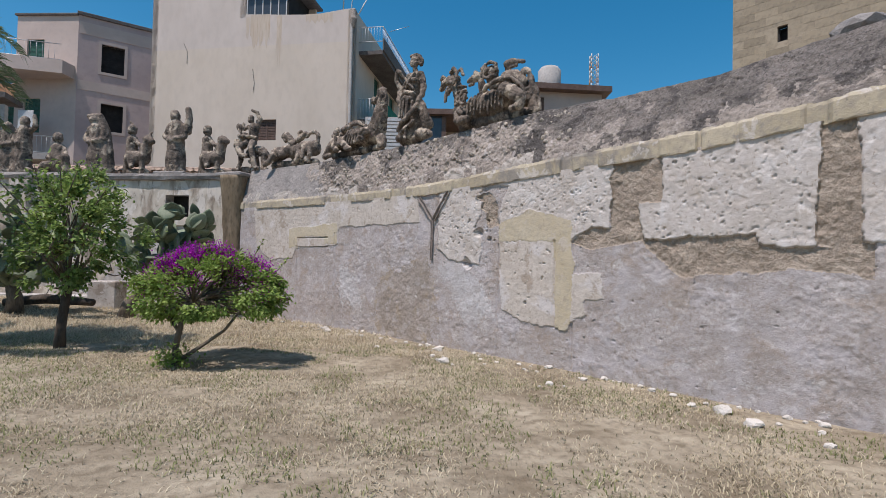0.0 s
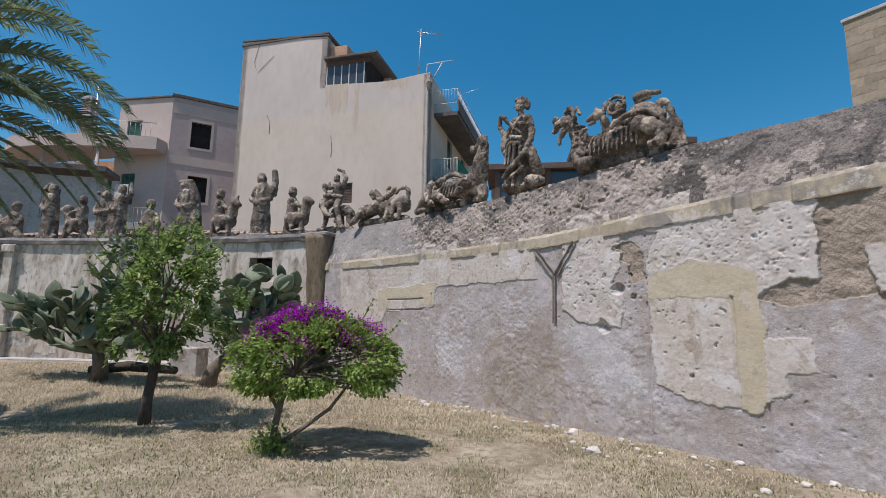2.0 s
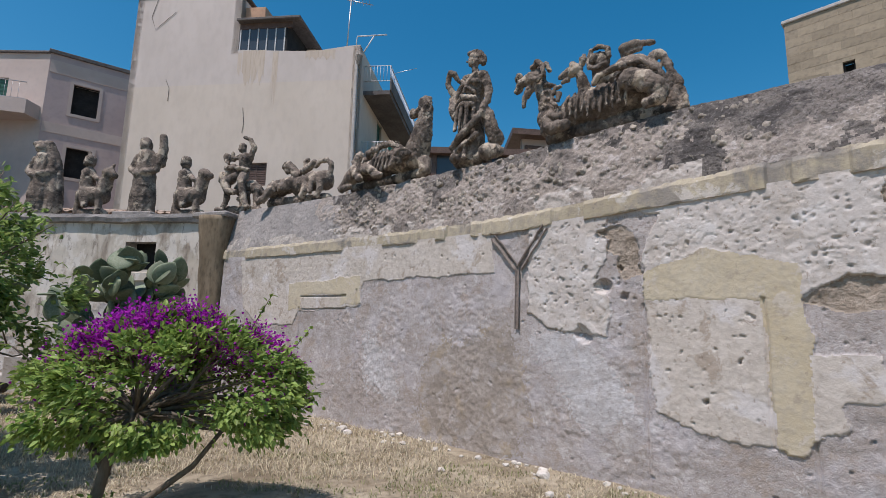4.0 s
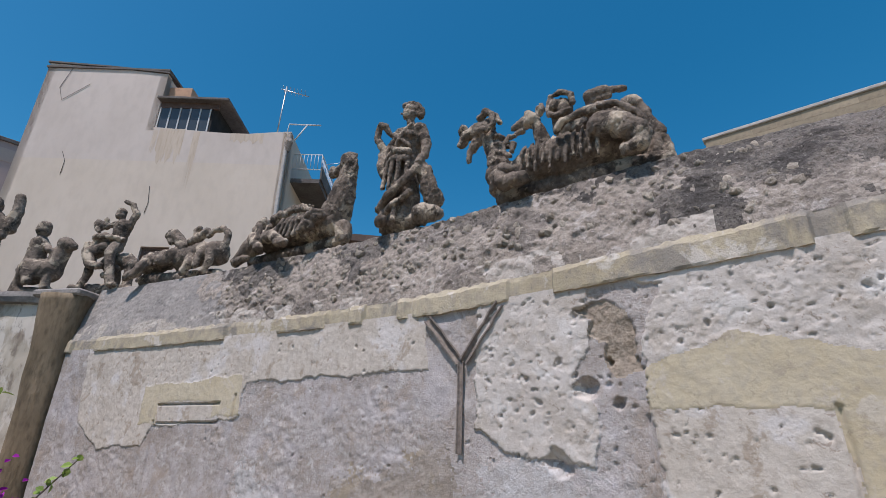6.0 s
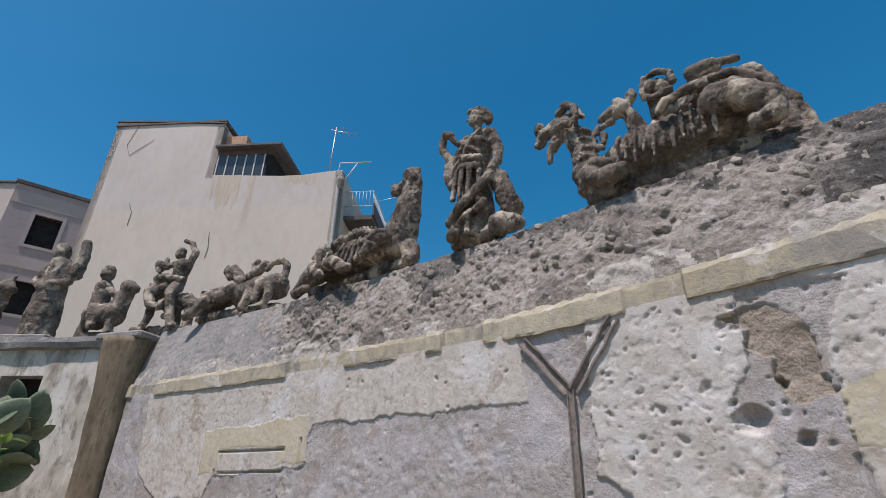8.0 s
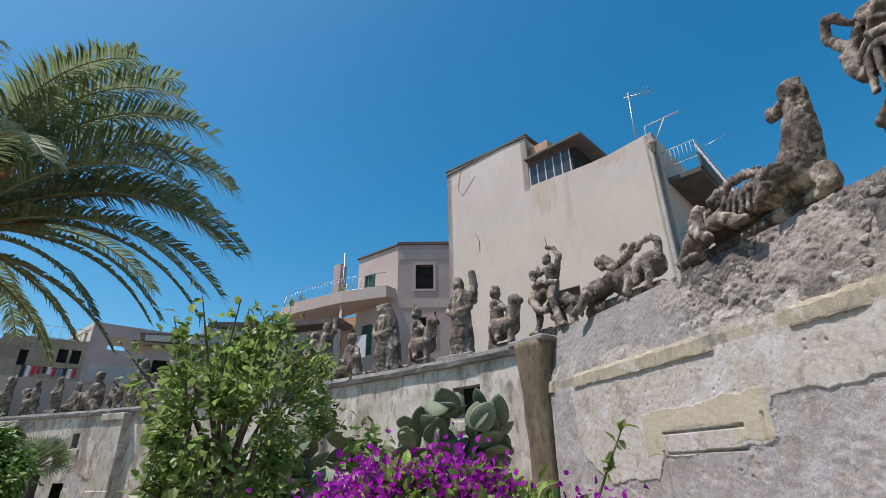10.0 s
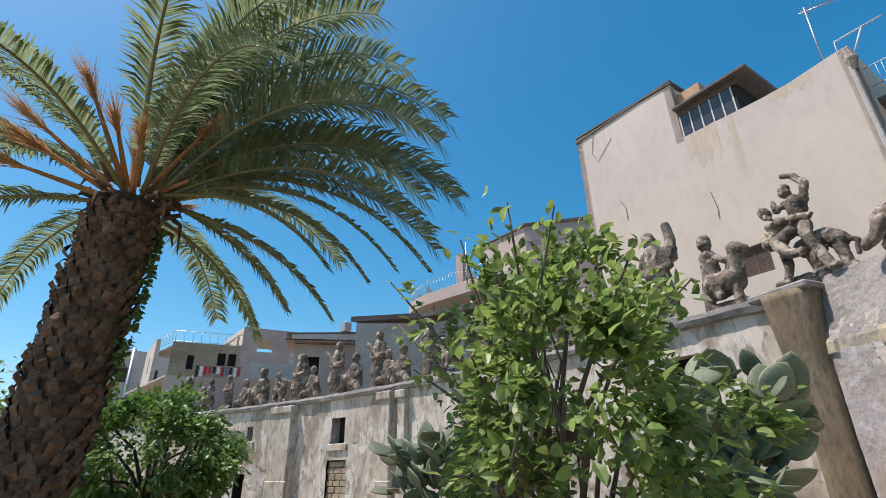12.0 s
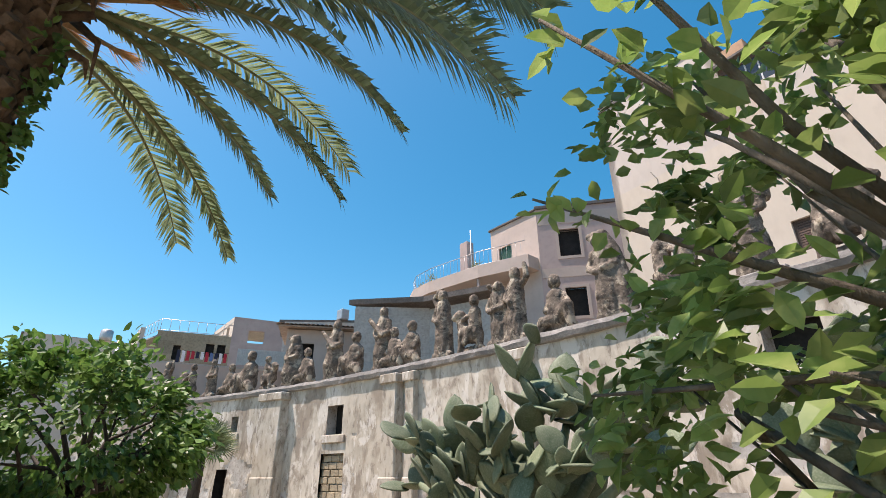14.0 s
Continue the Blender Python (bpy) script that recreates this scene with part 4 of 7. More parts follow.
tubes("boom", [([a0 + Vector((-0.1, 0, 2.6)), a0 + Vector((1.05, 0.1, 2.45))], 0.018)] + [([a0 + Vector((0.15 * k, -0.25, 2.6 - 0.02 * k)), a0 + Vector((0.15 * k, 0.25, 2.6 - 0.02 * k))], 0.010) for k in range(7)], M_METAL, ant, "", 4)
ant2 = thing("clothes_bracket", "bent white pipe bracket on the roof corner", "bracket", AP(10.0, 0.5) + (13.1,))
a1 = Vector(AP(10.0, 0.5) + (13.1,))
tubes("bracket_pipe", [([a1, a1 + Vector((0.05, 0, 0.75)), a1 + Vector((1.3, 0.2, 1.0))], 0.03), ([a1 + Vector((0.35, 0, 0)), a1 + Vector((0.75, 0.1, 0.85))], 0.03)], M_RAIL, ant2, "", 5)
tubes("stay", [([a1 + Vector((1.6, 1.5, -0.1)), a1 + Vector((2.6, 1.6, 0.25))], 0.012)], M_METAL, ant2, "", 4)

# pink house
PO = (-21.86, 28.0)
PR, PL = (0.803, 0.596), (0.9994, -0.0348)
pink = thing("pink_house", "three-storey pink-grey house with dark shuttered windows", "house", (*PO, 0))
pw = [(1.15, 2.3, 12.45, 14.12), (1.2, 2.32, 8.95, 10.57), (1.2, 2.3, 5.2, 6.9)]
facade("wall", PO, PR, 5.4, 0, 15.7, pw, M_PINK, pink, "pink-grey rendered wall", top=[(0, 15.7), (5.4, 15.55)])
MP = in_wall(PO, PR)
for q in pw:
    window(pink, MP, *q, M_DARK, surround=M_PINKPALE, label="dark window with pale surround")
part("string_band", box_bm(0.05, 5.4, -0.03, 0.002, 11.2, 11.75), M_PINKPALE, pink, "", MP)
part("top_band", box_bm(0.05, 5.4, -0.03, 0.002, 14.5, 15.2), M_PINKPALE, pink, "", MP)
part("roof_edge", box_bm(-0.08, 5.45, -0.12, 0.35, 15.55, 15.75, 0.02), M_TRIM, pink, "dark stained roof edge", MP)
LO = (PO[0] - 3.75, PO[1] + 0.13)
lw = [(0.65, 1.7, 12.25, 14.1), (0.6, 1.6, 8.6, 10.6)]
facade("wall", LO, PL, 3.75, 0, 15.55, lw, M_PINKPALE, pink, "pale pink wall")
ML = in_wall(LO, PL)
for q in lw:
    window(pink, ML, *q, M_GREENSH, label="balcony door with green shutters")
part("roof_edge", box_bm(-0.1, 3.75, -0.12, 0.3, 15.5, 15.62, 0.02), M_TRIM, pink, "", ML)
facade("wall", (LO[0], LO[1] + 8), (0, -1), 8, 0, 15.5, [], M_PINKPALE, pink)
slab("roof", [LO, PO, (PO[0] + 4, PO[1] + 3.2), (PO[0] + 4, PO[1] + 9), (LO[0], LO[1] + 8)], 15.2, 15.3, M_CONC, pink)
bal = slab("balcony", [(-32.5, 27.6), (-31.9, 26.6), (-30.8, 26.0), (-29, 25.8), (-25, 26.2), (-22.0, 27.1), (-22.0, 28.1), (-32.5, 29)], 11.75, 12.5, M_PINKPALE, pink, "long rounded pale balcony")
railing(bal, [(-32.3, 27.5), (-31.7, 26.75), (-30.7, 26.15), (-29, 25.95), (-25, 26.35), (-22.2, 27.2)], 12.5, 0.95, M_METAL, 0.28, 0.009)
facade("wall", (-32.3, 29.2), (0.9994, -0.0348), 6.8, 0, 11.8, [(0.8, 1.9, 9.0, 10.9), (3.2, 4.4, 8.6, 10.9), (5.3, 6.3, 8.6, 10.8)], M_TERRA, pink, "terracotta-coloured wall")
MT = in_wall((-32.3, 29.2), (0.9994, -0.0348))
for q in ((0.8, 1.9, 9.0, 10.9), (3.2, 4.4, 8.6, 10.9), (5.3, 6.3, 8.6, 10.8)):
    window(pink, MT, *q, M_GREENSH, label="dark balcony door")
for x in (-28.9, -25.2):
    tubes("balcony_post", [([(x, 26.4, 7.3), (x, 26.4, 11.76)], 0.09)], M_PINKPALE, pink, "", 8)
b2 = slab("balcony", [(-31.5, 26.6), (-25.5, 26.6), (-22.5, 27.5), (-22.5, 28.1), (-31.5, 29)], 6.9, 7.25, M_CONC, pink, "lower balcony")
railing(b2, [(-31.5, 26.7), (-25.5, 26.7), (-22.6, 27.6)], 7.25, 1.0, M_RAIL, 0.22)
part("panel_white", box_bm(0.0, 0.9, -0.35, -0.3, 8.2, 9.6, 0.02), M_RAIL, pink, "white wall unit", Matrix.Translation((-24.4, 27.4, 0)))
tw = part("chimney_tower", box_bm(-30.7, -29.9, 30.3, 31.0, 12.5, 17.1, 0.03), M_PINK, pink, "narrow roof tower with pipes")
tubes("roof_pipe", [([(-29.6, 30.4, 12.5), (-29.6, 30.4, 17.9)], 0.05), ([(-29.2, 30.4, 12.5), (-29.2, 30.4, 15.2)], 0.06), ([(-30.0, 30.3, 14.6), (-28.6, 30.2, 14.2), (-28.6, 30.2, 12.5)], 0.05)], M_METAL, tw, "", 5)

# roof terrace plant boxes on the balcony
for x, y in ((-31.2, 27.2), (-25.9, 27.0), (-29.6, 26.6)):
    pb = thing("potted_plant", "small green plant in a balcony pot", "plant", (x, y, 12.5), "balcony pots")
    V, Fq = tube([(x, y, 12.5), (x, y, 12.8)], [0.13, 0.18], 9)
    child("pot", mesh_from("pot", V, Fq, M_TERRA), pb)
    V, Fq = [], []
    for k in range(90):
        p = Vector((x, y, 12.95)) + Vector((random.gauss(0, 0.16), random.gauss(0, 0.16), random.gauss(0.1, 0.16)))
        d = Vector((random.uniform(-1, 1), random.uniform(-1, 1), random.uniform(0, 1))).normalized() * 0.14
        w = d.orthogonal().normalized() * 0.03
        V += [p - w, p + d * 0.5 - w * 0.2, p + d, p + w]
        Fq.append((len(V) - 4, len(V) - 3, len(V) - 2, len(V) - 1))
    child("foliage", mesh_from("foliage", V, Fq, M_GREEN), pb)

# grey shed with a dark roof, and the tile-roofed house beside it
shed = thing("grey_shed", "grey block shed with a dark overhanging flat roof", "shed", (-24.9, 18.3, 0))
facade("wall", (-25.1, 18.1), (0.59, 0.807), 3.4, 0, 8.25, [], M_GREYBLK, shed)
facade("wall", (-23.1, 20.85), (0.95, 0.31), 3.0, 0, 8.3, [(0.4, 1.2, 6.2, 7.7)], M_GREYBLK, shed)
window(shed, in_wall((-23.1, 20.85), (0.95, 0.31)), 0.4, 1.2, 6.2, 7.7, M_GLASS)
slab("roof", [(-25.5, 18.0), (-22.9, 20.3), (-19.9, 21.4), (-20.5, 23), (-25.6, 21)], 8.5, 8.75, M_TRIM, shed, "dark flat roof")
for k in range(9):
    part("block_course", box_bm(0.02, 3.38, -0.012, 0.0, 4.6 + k * 0.42, 4.98 + k * 0.42), M_GREYBLK, shed, "", in_wall((-25.1, 18.1), (0.59, 0.807)))
tile_house = thing("tiled_house", "low pale house under an old pantile roof", "house", (-28, 16.8, 0))
facade("wall", (-28.6, 16.6), (0.50, 0.866), 5.2, 0, 7.75, [(0.5, 1.3, 6.2, 7.1), (3.6, 4.5, 5.7, 7.0)], M_PINKPALE, tile_house)
MH = in_wall((-28.6, 16.6), (0.50, 0.866))
for q in ((0.5, 1.3, 6.2, 7.1), (3.6, 4.5, 5.7, 7.0)):
    window(tile_house, MH, *q, M_DARK, label="dark window")
roof = part("roof", box_bm(-0.4, 5.6, -0.45, 3.5, 7.78, 7.84), M_ROOFTILE, tile_house, "pantile roof", MH)


def pantiles(name, width, depth, M, parent, slope, pitch=0.2, rows=0.38):
    """Rows of half-round tiles, joined."""
    V, Fq = [], []
    n = int(width / pitch)
    m = int(depth / rows)
    for i in range(n):
        for j in range(m):
            x, y, z = i * pitch, j * rows, j * rows * slope
            o = len(V)
            for yy, r in ((y - 0.05, 0.105), (y + rows, 0.085)):
                for k in range(5):
                    t = math.pi * k / 4
                    V.append(M @ Vector((x + r * math.cos(t) + random.uniform(-0.008, 0.008), yy, yy * slope + 0.09 * math.sin(t) * r / 0.105 + random.uniform(0, 0.015))))
            for k in range(4):
                Fq.append((o + k, o + k + 1, o + 6 + k, o + 5 + k))
    ob = child(name, mesh_from(name, V, Fq, M_ROOFTILE), parent, "old round pantiles")
    ob["kind"] = "stuff"


pantiles("pantiles", 6.0, 3.6, MH @ Matrix.Translation((-0.4, -0.45, 7.84)), roof, 0.22)
upper = thing("grey_block", "flat-roofed grey concrete stair head", "building", (-31, 19.5, 0))
facade("wall", (-33.5, 18.6), (0.6, 0.8), 4.2, 0, 9.55, [], M_CONC, upper)
slab("roof", [(-33.8, 18.4), (-30.8, 22.2), (-33.5, 24), (-37, 20)], 9.55, 9.7, M_TRIM, upper)
box = thing("ac_unit", "small metal box on the flat roof", "roof box", (-31.5, 21, 9.7))
part("casing", box_bm(-31.8, -31.2, 21.0, 21.5, 9.7, 10.3, 0.03), M_METAL, box)

# beige block far off, its terrace rail, fence and washing
fb = thing("far_beige_block", "far beige apartment block with roof terrace rail", "building", (-46, 20, 0))
FO, FU, FV2 = (-46.1, 20.0), (0.37, 0.93), (-0.93, 0.37)
facade("wall", FO, FU, 8.5, 0, 12.95, [(1.2, 2.4, 10.9, 11.9)], M_PINK, fb, top=[(0, 12.95), (8.5, 12.6)])
facade("wall", (FO[0] - 1.4, FO[1] - 4.9), (0.275, 0.961), 5.1, 0, 11.3, [(1.2, 1.7, 9.2, 10.3), (3.4, 4.0, 9.6, 10.6), (4.2, 4.8, 9.6, 10.6)], M_YSTONE, fb)
MF = in_wall((FO[0] - 1.4, FO[1] - 4.9), (0.275, 0.961))
for q in ((1.2, 1.7, 9.2, 10.3), (3.4, 4.0, 9.6, 10.6), (4.2, 4.8, 9.6, 10.6)):
    window(fb, MF, *q, M_DARK)
facade("wall", (FO[0] - 7, FO[1] - 5.5), (0.995, -0.1), 5.7, 0, 11.3, [(3.0, 3.6, 9, 10.2)], M_BEIGE, fb)
facade("wall", (FO[0] - 6, FO[1] + 0.5), (0.99, -0.08), 6.0, 10.5, 12.95, [(4.2, 5.0, 11.3, 12.4)], M_BEIGE2, fb)
slab("roof", [(FO[0] - 7, FO[1] - 5.4), (FO[0] - 1.5, FO[1] - 4.7), FO, (FO[0] - 6, FO[1])], 11.0, 11.1, M_CONC, fb)
slab("roof", [FO, (FO[0] + 3.1, FO[1] + 7.9), (FO[0] - 4, FO[1] + 9), (FO[0] - 6, FO[1] + 0.4)], 12.5, 12.55, M_CONC, fb)
railing(fb, [(FO[0] - 6.5, FO[1] - 5.3), (FO[0] - 1.4, FO[1] - 4.8), (FO[0], FO[1])], 11.3, 0.9, M_METAL, 0.6, 0.02)
fence = thing("sheet_fence", "white corrugated sheet fence on a terrace", "fence", (-28.9, 14.5, 5.9))
x0, y0, dx, dy = -29.1, 14.6, 0.33, 0.944
for k in range(30):
    a = 0.085 * k
    V = [(x0 + dx * a, y0 + dy * a, 5.9), (x0 + dx * (a + 0.035), y0 + dy * (a + 0.035), 5.9), (x0 + dx * (a + 0.045) - 0.03, y0 + dy * (a + 0.045) + 0.01, 5.9), (x0 + dx * (a + 0.085) - 0.03, y0 + dy * (a + 0.085) + 0.01, 5.9)]
    V += [(p[0], p[1], 6.62) for p in V]
    child("fence_sheet", mesh_from("fence_sheet", V, [(i, i + 1, i + 5, i + 4) for i in range(3)], M_SHEET), fence)
terrace = thing("terrace_house", "low pale terrace house behind the wall", "house", (-30, 13, 0))
facade("wall", (-30.4, 11.2), (0.20, 0.98), 8, 0, 5.9, [], M_PINKPALE, terrace)
slab("terrace_floor", [(-30.4, 11.2), (-28.8, 19), (-36, 21), (-38, 11)], 5.82, 5.9, M_CONC, terrace)
wash = thing("washing_line", "washing line hung with blue, red and white laundry", "laundry", (-29.6, 12.8, 5.9))
tubes("line", [([(-29.75, 12.3, 6.35), (-29.5, 13.3, 6.28), (-29.25, 14.3, 6.38)], 0.01)], M_CABLE, wash, "", 4)
for k in range(11):
    t = k / 10
    x, y, w, h = -29.73 + 0.46 * t, 12.35 + 1.8 * t, 0.14, random.uniform(0.25, 0.55)
    V = []
    for j in range(5):
        for i in range(4):
            V.append((x + 0.02 * math.sin(i * 2 + j), y + w * (i / 3 - 0.5), 6.33 - h * j / 4))
    child("garment", mesh_from("garment", V, [(j * 4 + i, j * 4 + i + 1, j * 4 + i + 5, j * 4 + i + 4) for j in range(4) for i in range(3)], CLOTH[(k * 7 + 3) % 4 if k != 3 else 1], True), wash)
g2 = thing("far_grey_building", "far long grey building with flat roof", "building", (-66, 15, 0))
facade("wall", (-66.5, 8.0), (0.10, 0.995), 13.0, 0, 13.8, [(2 + 2.4 * k, 3.1 + 2.4 * k, 10.5, 12) for k in range(4)], M_BEIGE, g2)
MG = in_wall((-66.5, 8.0), (0.10, 0.995))
for k in range(4):
    window(g2, MG, 2 + 2.4 * k, 3.1 + 2.4 * k, 10.5, 12, M_BROWNSH)
slab("roof", [(-66.7, 7.8), (-65.2, 21.2), (-74, 22), (-75, 8)], 13.7, 13.85, M_TRIM, g2)
tk = thing("steel_flue", "tall galvanised flue beside the far building", "flue", (-64.9, 15.5, 0))
tubes("pipe", [([(-64.9, 15.5, 0), (-64.9, 15.5, 13.9)], 0.22)], M_METAL, tk, "", 8)
wt = thing("water_tank", "blue-grey round water tank on a roof", "tank", (-64.9, 14.3, 13.8))
V, Fq = tube([(-65.9, 14.4, 13.8), (-65.9, 14.4, 14.1), (-65.9, 14.4, 14.8), (-65.9, 14.4, 14.95)], [0.55, 0.58, 0.58, 0.35], 12)
child("tank_body", mesh_from("tank_body", V, Fq, M_METAL, True), wt)

# low building and mast behind the parapet
low = thing("roof_house", "low house with a dark overhanging roof", "house", (5, 27, 0))
facade("wall", (3.2, 27.2), (0.995, 0.1), 5.3, 0, 11.2, [(0.3, 1.5, 9.4, 10.7), (1.7, 2.0, 9.0, 10.9)], M_PINKPALE, low)
window(low, in_wall((3.2, 27.2), (0.995, 0.1)), 0.3, 1.5, 9.4, 10.7, M_GLASS, surround=M_BROWNSH)
window(low, in_wall((3.2, 27.2), (0.995, 0.1)), 1.7, 2.0, 9.0, 10.9, M_BROWNSH)
slab("roof", [(2.6, 26.5), (8.9, 27.2), (8.9, 31), (2.6, 30.5)], 11.2, 11.5, M_BROWNSH, low, "dark brown roof")
tank = thing("roof_water_tank", "grey cylindrical water tank on a low roof", "tank", (5.6, 28.2, 11.5))
V, Fq = tube([(5.6, 28.2, 11.5), (5.6, 28.2, 11.65), (5.6, 28.2, 12.65), (5.6, 28.2, 12.85)], [0.62, 0.66, 0.66, 0.5], 16)
child("tank_body", mesh_from("tank_body", V, Fq, M_CONC, True), tank)
mast = thing("lattice_mast", "red and white steel lattice radio mast", "mast", (12, 42, 0))
for k in range(12):
    z = 14.5 + k * 0.42
    mt = M_RAIL if k % 3 else M_TERRA
    runs = []
    for i in range(4):
        a, b = [(-0.28, -0.28), (0.28, -0.28), (0.28, 0.28), (-0.28, 0.28)][i], [(0.28, -0.28), (0.28, 0.28), (-0.28, 0.28), (-0.28, -0.28)][i]
        runs += [([(12 + a[0], 42 + a[1], z), (12 + a[0], 42 + a[1], z + 0.42)], 0.05), ([(12 + a[0], 42 + a[1], z), (12 + b[0], 42 + b[1], z + 0.42)], 0.03)]
    tubes("lattice_section", runs, mt, mast, "", 4)
tubes("mast_foot", [([(12, 42, 0), (12, 42, 14.5)], 0.3)], M_METAL, mast, "", 6)
# brown veranda frame seen between the statues
vr = thing("roof_pergola", "dark red-brown timber veranda frame behind the statues", "veranda", (-0.5, 19, 0))
slab("pergola_roof", [(-1.7, 18.2), (2.0, 18.2), (2.2, 21), (-1.7, 21)], 7.1, 7.3, M_BROWNSH, vr)
for x in (-1.3, -0.2, 0.5, 1.7):
    part("post", box_bm(x - 0.08, x + 0.08, 18.4, 18.56, 0, 7.1), M_BROWNSH, vr)
for x in (-1.2, 0.6):
    part("glass_panel", box_bm(x, x + 1.0, 18.46, 18.48, 5.9, 7.1), M_GLASS, vr)
part("back_wall", box_bm(-1.6, 2.0, 20.8, 21.0, 0, 7.1), M_BEIGE2, vr)
wb = thing("blue_louvre_screen", "pale blue louvred screen on a low roof", "screen", (-2.6, 19, 0))
for k in range(12):
    part("louvre", box_bm(-3.2, -1.9, 19, 19.04, 5.5 + 0.14 * k, 5.6 + 0.14 * k), M_SHEET, wb)
part("screen_base", box_bm(-3.3, -1.8, 19.05, 19.2, 0, 7.2), M_CONC, wb)
# yellow sandstone building
YO, YU = (10.3, 17.9), (0.675, -0.738)
ys = thing("sandstone_building", "plain yellow sandstone building with a small window", "building", (*YO, 0))
facade("wall", YO, YU, 11.0, 0, 11.8, [(1.4, 1.7, 9.36, 9.9)], M_YSTONE, ys)
MY = in_wall(YO, YU)
window(ys, MY, 1.4, 1.7, 9.36, 9.9, M_DARK)
facade("wall", (YO[0] + 5.0, YO[1] + 5.0), (-0.707, -0.707), 7.0, 0, 11.8, [], M_YSTONE, ys)
part("coping", box_bm(-0.07, 11.0, -0.06, 0.32, 11.8, 11.92, 0.02), M_CONC, ys, "", MY)
bl = box_bm(0.004, 0.696, -0.006, 0.01, 0, 0.286, 0.005)
me = bpy.data.meshes.new("ashlar_block")
bl.to_mesh(me)
bl.free()
me.materials.append(M_YSTONE)
for r in range(19):
    for c in range(15):
        x, z = 0.70 * c + (0.35 if r % 2 else 0.01), 6.25 + 0.291 * r
        if x + 0.7 < 10.9 and not (0.9 < x + 0.3 < 2.2 and 9.1 < z + 0.15 < 10.1):
            child("ashlar_block", me, ys, "", MY @ Matrix.Translation((x, 0, z)))

# strip of old pantile roofs directly behind the far wall
low_roof = thing("lean_to_roof", "lean-to roof of old pantiles behind the wall", "roof", (-11, 16.4, 4))
slab("roof_deck", [(-18.5, 15.75), (-7.2, 15.75), (-7.2, 17.5), (-18.5, 17.5)], 3.9, 4.2, M_CONC, low_roof)
pantiles("pantiles", 11.2, 1.7, Matrix.Translation((-18.4, 15.8, 4.3)), low_roof, 0.26, 0.22, 0.4)
slab("ridge_wall", [(-18.5, 17.4), (-7.2, 17.4), (-7.2, 17.5), (-18.5, 17.5)], 0, 4.6, M_PINKPALE, low_roof)

# ---- statues ----
def carve(name, strokes, M, label, scale=1.0, voxel=0.028, seed=0, fat=1.0):
    """One weathered stone figure: rounded strokes of (r0, r1, points) fused into a single skin."""
    bm = bmesh.new()
    for r0, r1, pts in strokes:
        P = [Vector(p) for p in pts]
        L = [0.0]
        for a, b in zip(P[:-1], P[1:]):
            L.append(L[-1] + (b - a).length)
        n = max(1, int(L[-1] / (0.33 * min(r0, r1) + 0.008)))
        for k in range(n + 1):
            d = L[-1] * k / n if L[-1] else 0
            i = 0
            while i < len(P) - 2 and d > L[i + 1]:
                i += 1
            p = P[0] if len(P) == 1 else P[i].lerp(P[i + 1], (d - L[i]) / max(1e-6, L[i + 1] - L[i]))
            r = r0 + (r1 - r0) * k / n
            bmesh.ops.create_icosphere(bm, subdivisions=2 if r > 0.05 else 1, radius=r * 0.97 * fat, matrix=Matrix.Translation(p))
    me = bpy.data.meshes.new(name)
    bm.to_mesh(me)
    bm.free()
    tmp = new(name, me)
    md = tmp.modifiers.new("fuse", "REMESH")
    md.mode, md.voxel_size = "VOXEL", voxel
    dg = bpy.context.evaluated_depsgraph_get()
    out = bpy.data.meshes.new_from_object(tmp.evaluated_get(dg))
    bpy.data.objects.remove(tmp)
    n = len(out.vertices)
    co, no = np.empty(n * 3), np.empty(n * 3)
    out.vertices.foreach_get("co", co)
    out.vertices.foreach_get("normal", no)
    co, no = co.reshape(-1, 3), no.reshape(-1, 3)
    f1 = fbm(co[:, 0] * 7 + co[:, 1] * 5, co[:, 2] * 5 - co[:, 1] * 4, seed + 3, 3)
    f2 = fbm(co[:, 0] * 17 + co[:, 1] * 13, co[:, 2] * 12 + co[:, 1] * 8, seed + 9, 3)
    h = 0.010 * (f1 - 0.5) - 0.010 * np.clip(1 - np.abs(f1 - 0.5) * 14, 0, 1) - 0.008 * np.clip(1 - np.abs(f2 - 0.5) * 9, 0, 1) + 0.007
    fold = 0.004 * np.sin(co[:, 0] * 38 + co[:, 1] * 30 + 5 * np.sin(co[:, 2] * 5 + seed))
    f3 = fbm(co[:, 0] * 41 + co[:, 1] * 33, co[:, 2] * 37 - co[:, 1] * 21, seed + 15, 2)
    co = (co + no * (h + fold + 0.009 * (f3 - 0.5))[:, None]) * scale
    out.vertices.foreach_set("co", co.reshape(-1))
    out.polygons.foreach_set("use_smooth", [True] * len(out.polygons))
    out.materials.clear()
    out.materials.append(M_STATUE)
    out.update()
    ob = new(name, out)
    ob.matrix_basis = M
    return tagged(ob, label, "statue", "statues on the garden walls")


def near_base(s, back=None, z=None, turn=0.0):
    """Pose on the garden wall's top: local x to the right as seen from the lawn, y away."""
    x, y = wall_at(s, parapet_lean(s) + 0.08 if back is None else back)
    return Matrix.Translation((float(x), float(y), parapet_top(s) + 0.045 if z is None else z)) @ Matrix.Rotation(math.atan2(-WD[1], -WD[0]) + radians(turn), 4, "Z")


def far_base(x, back=0.25, turn=0.0, z=4.10):
    return Matrix.Translation((x, float(far_y(x, back)), z)) @ Matrix.Rotation(math.atan(-0.023 * (x + 13)) + radians(turn), 4, "Z")


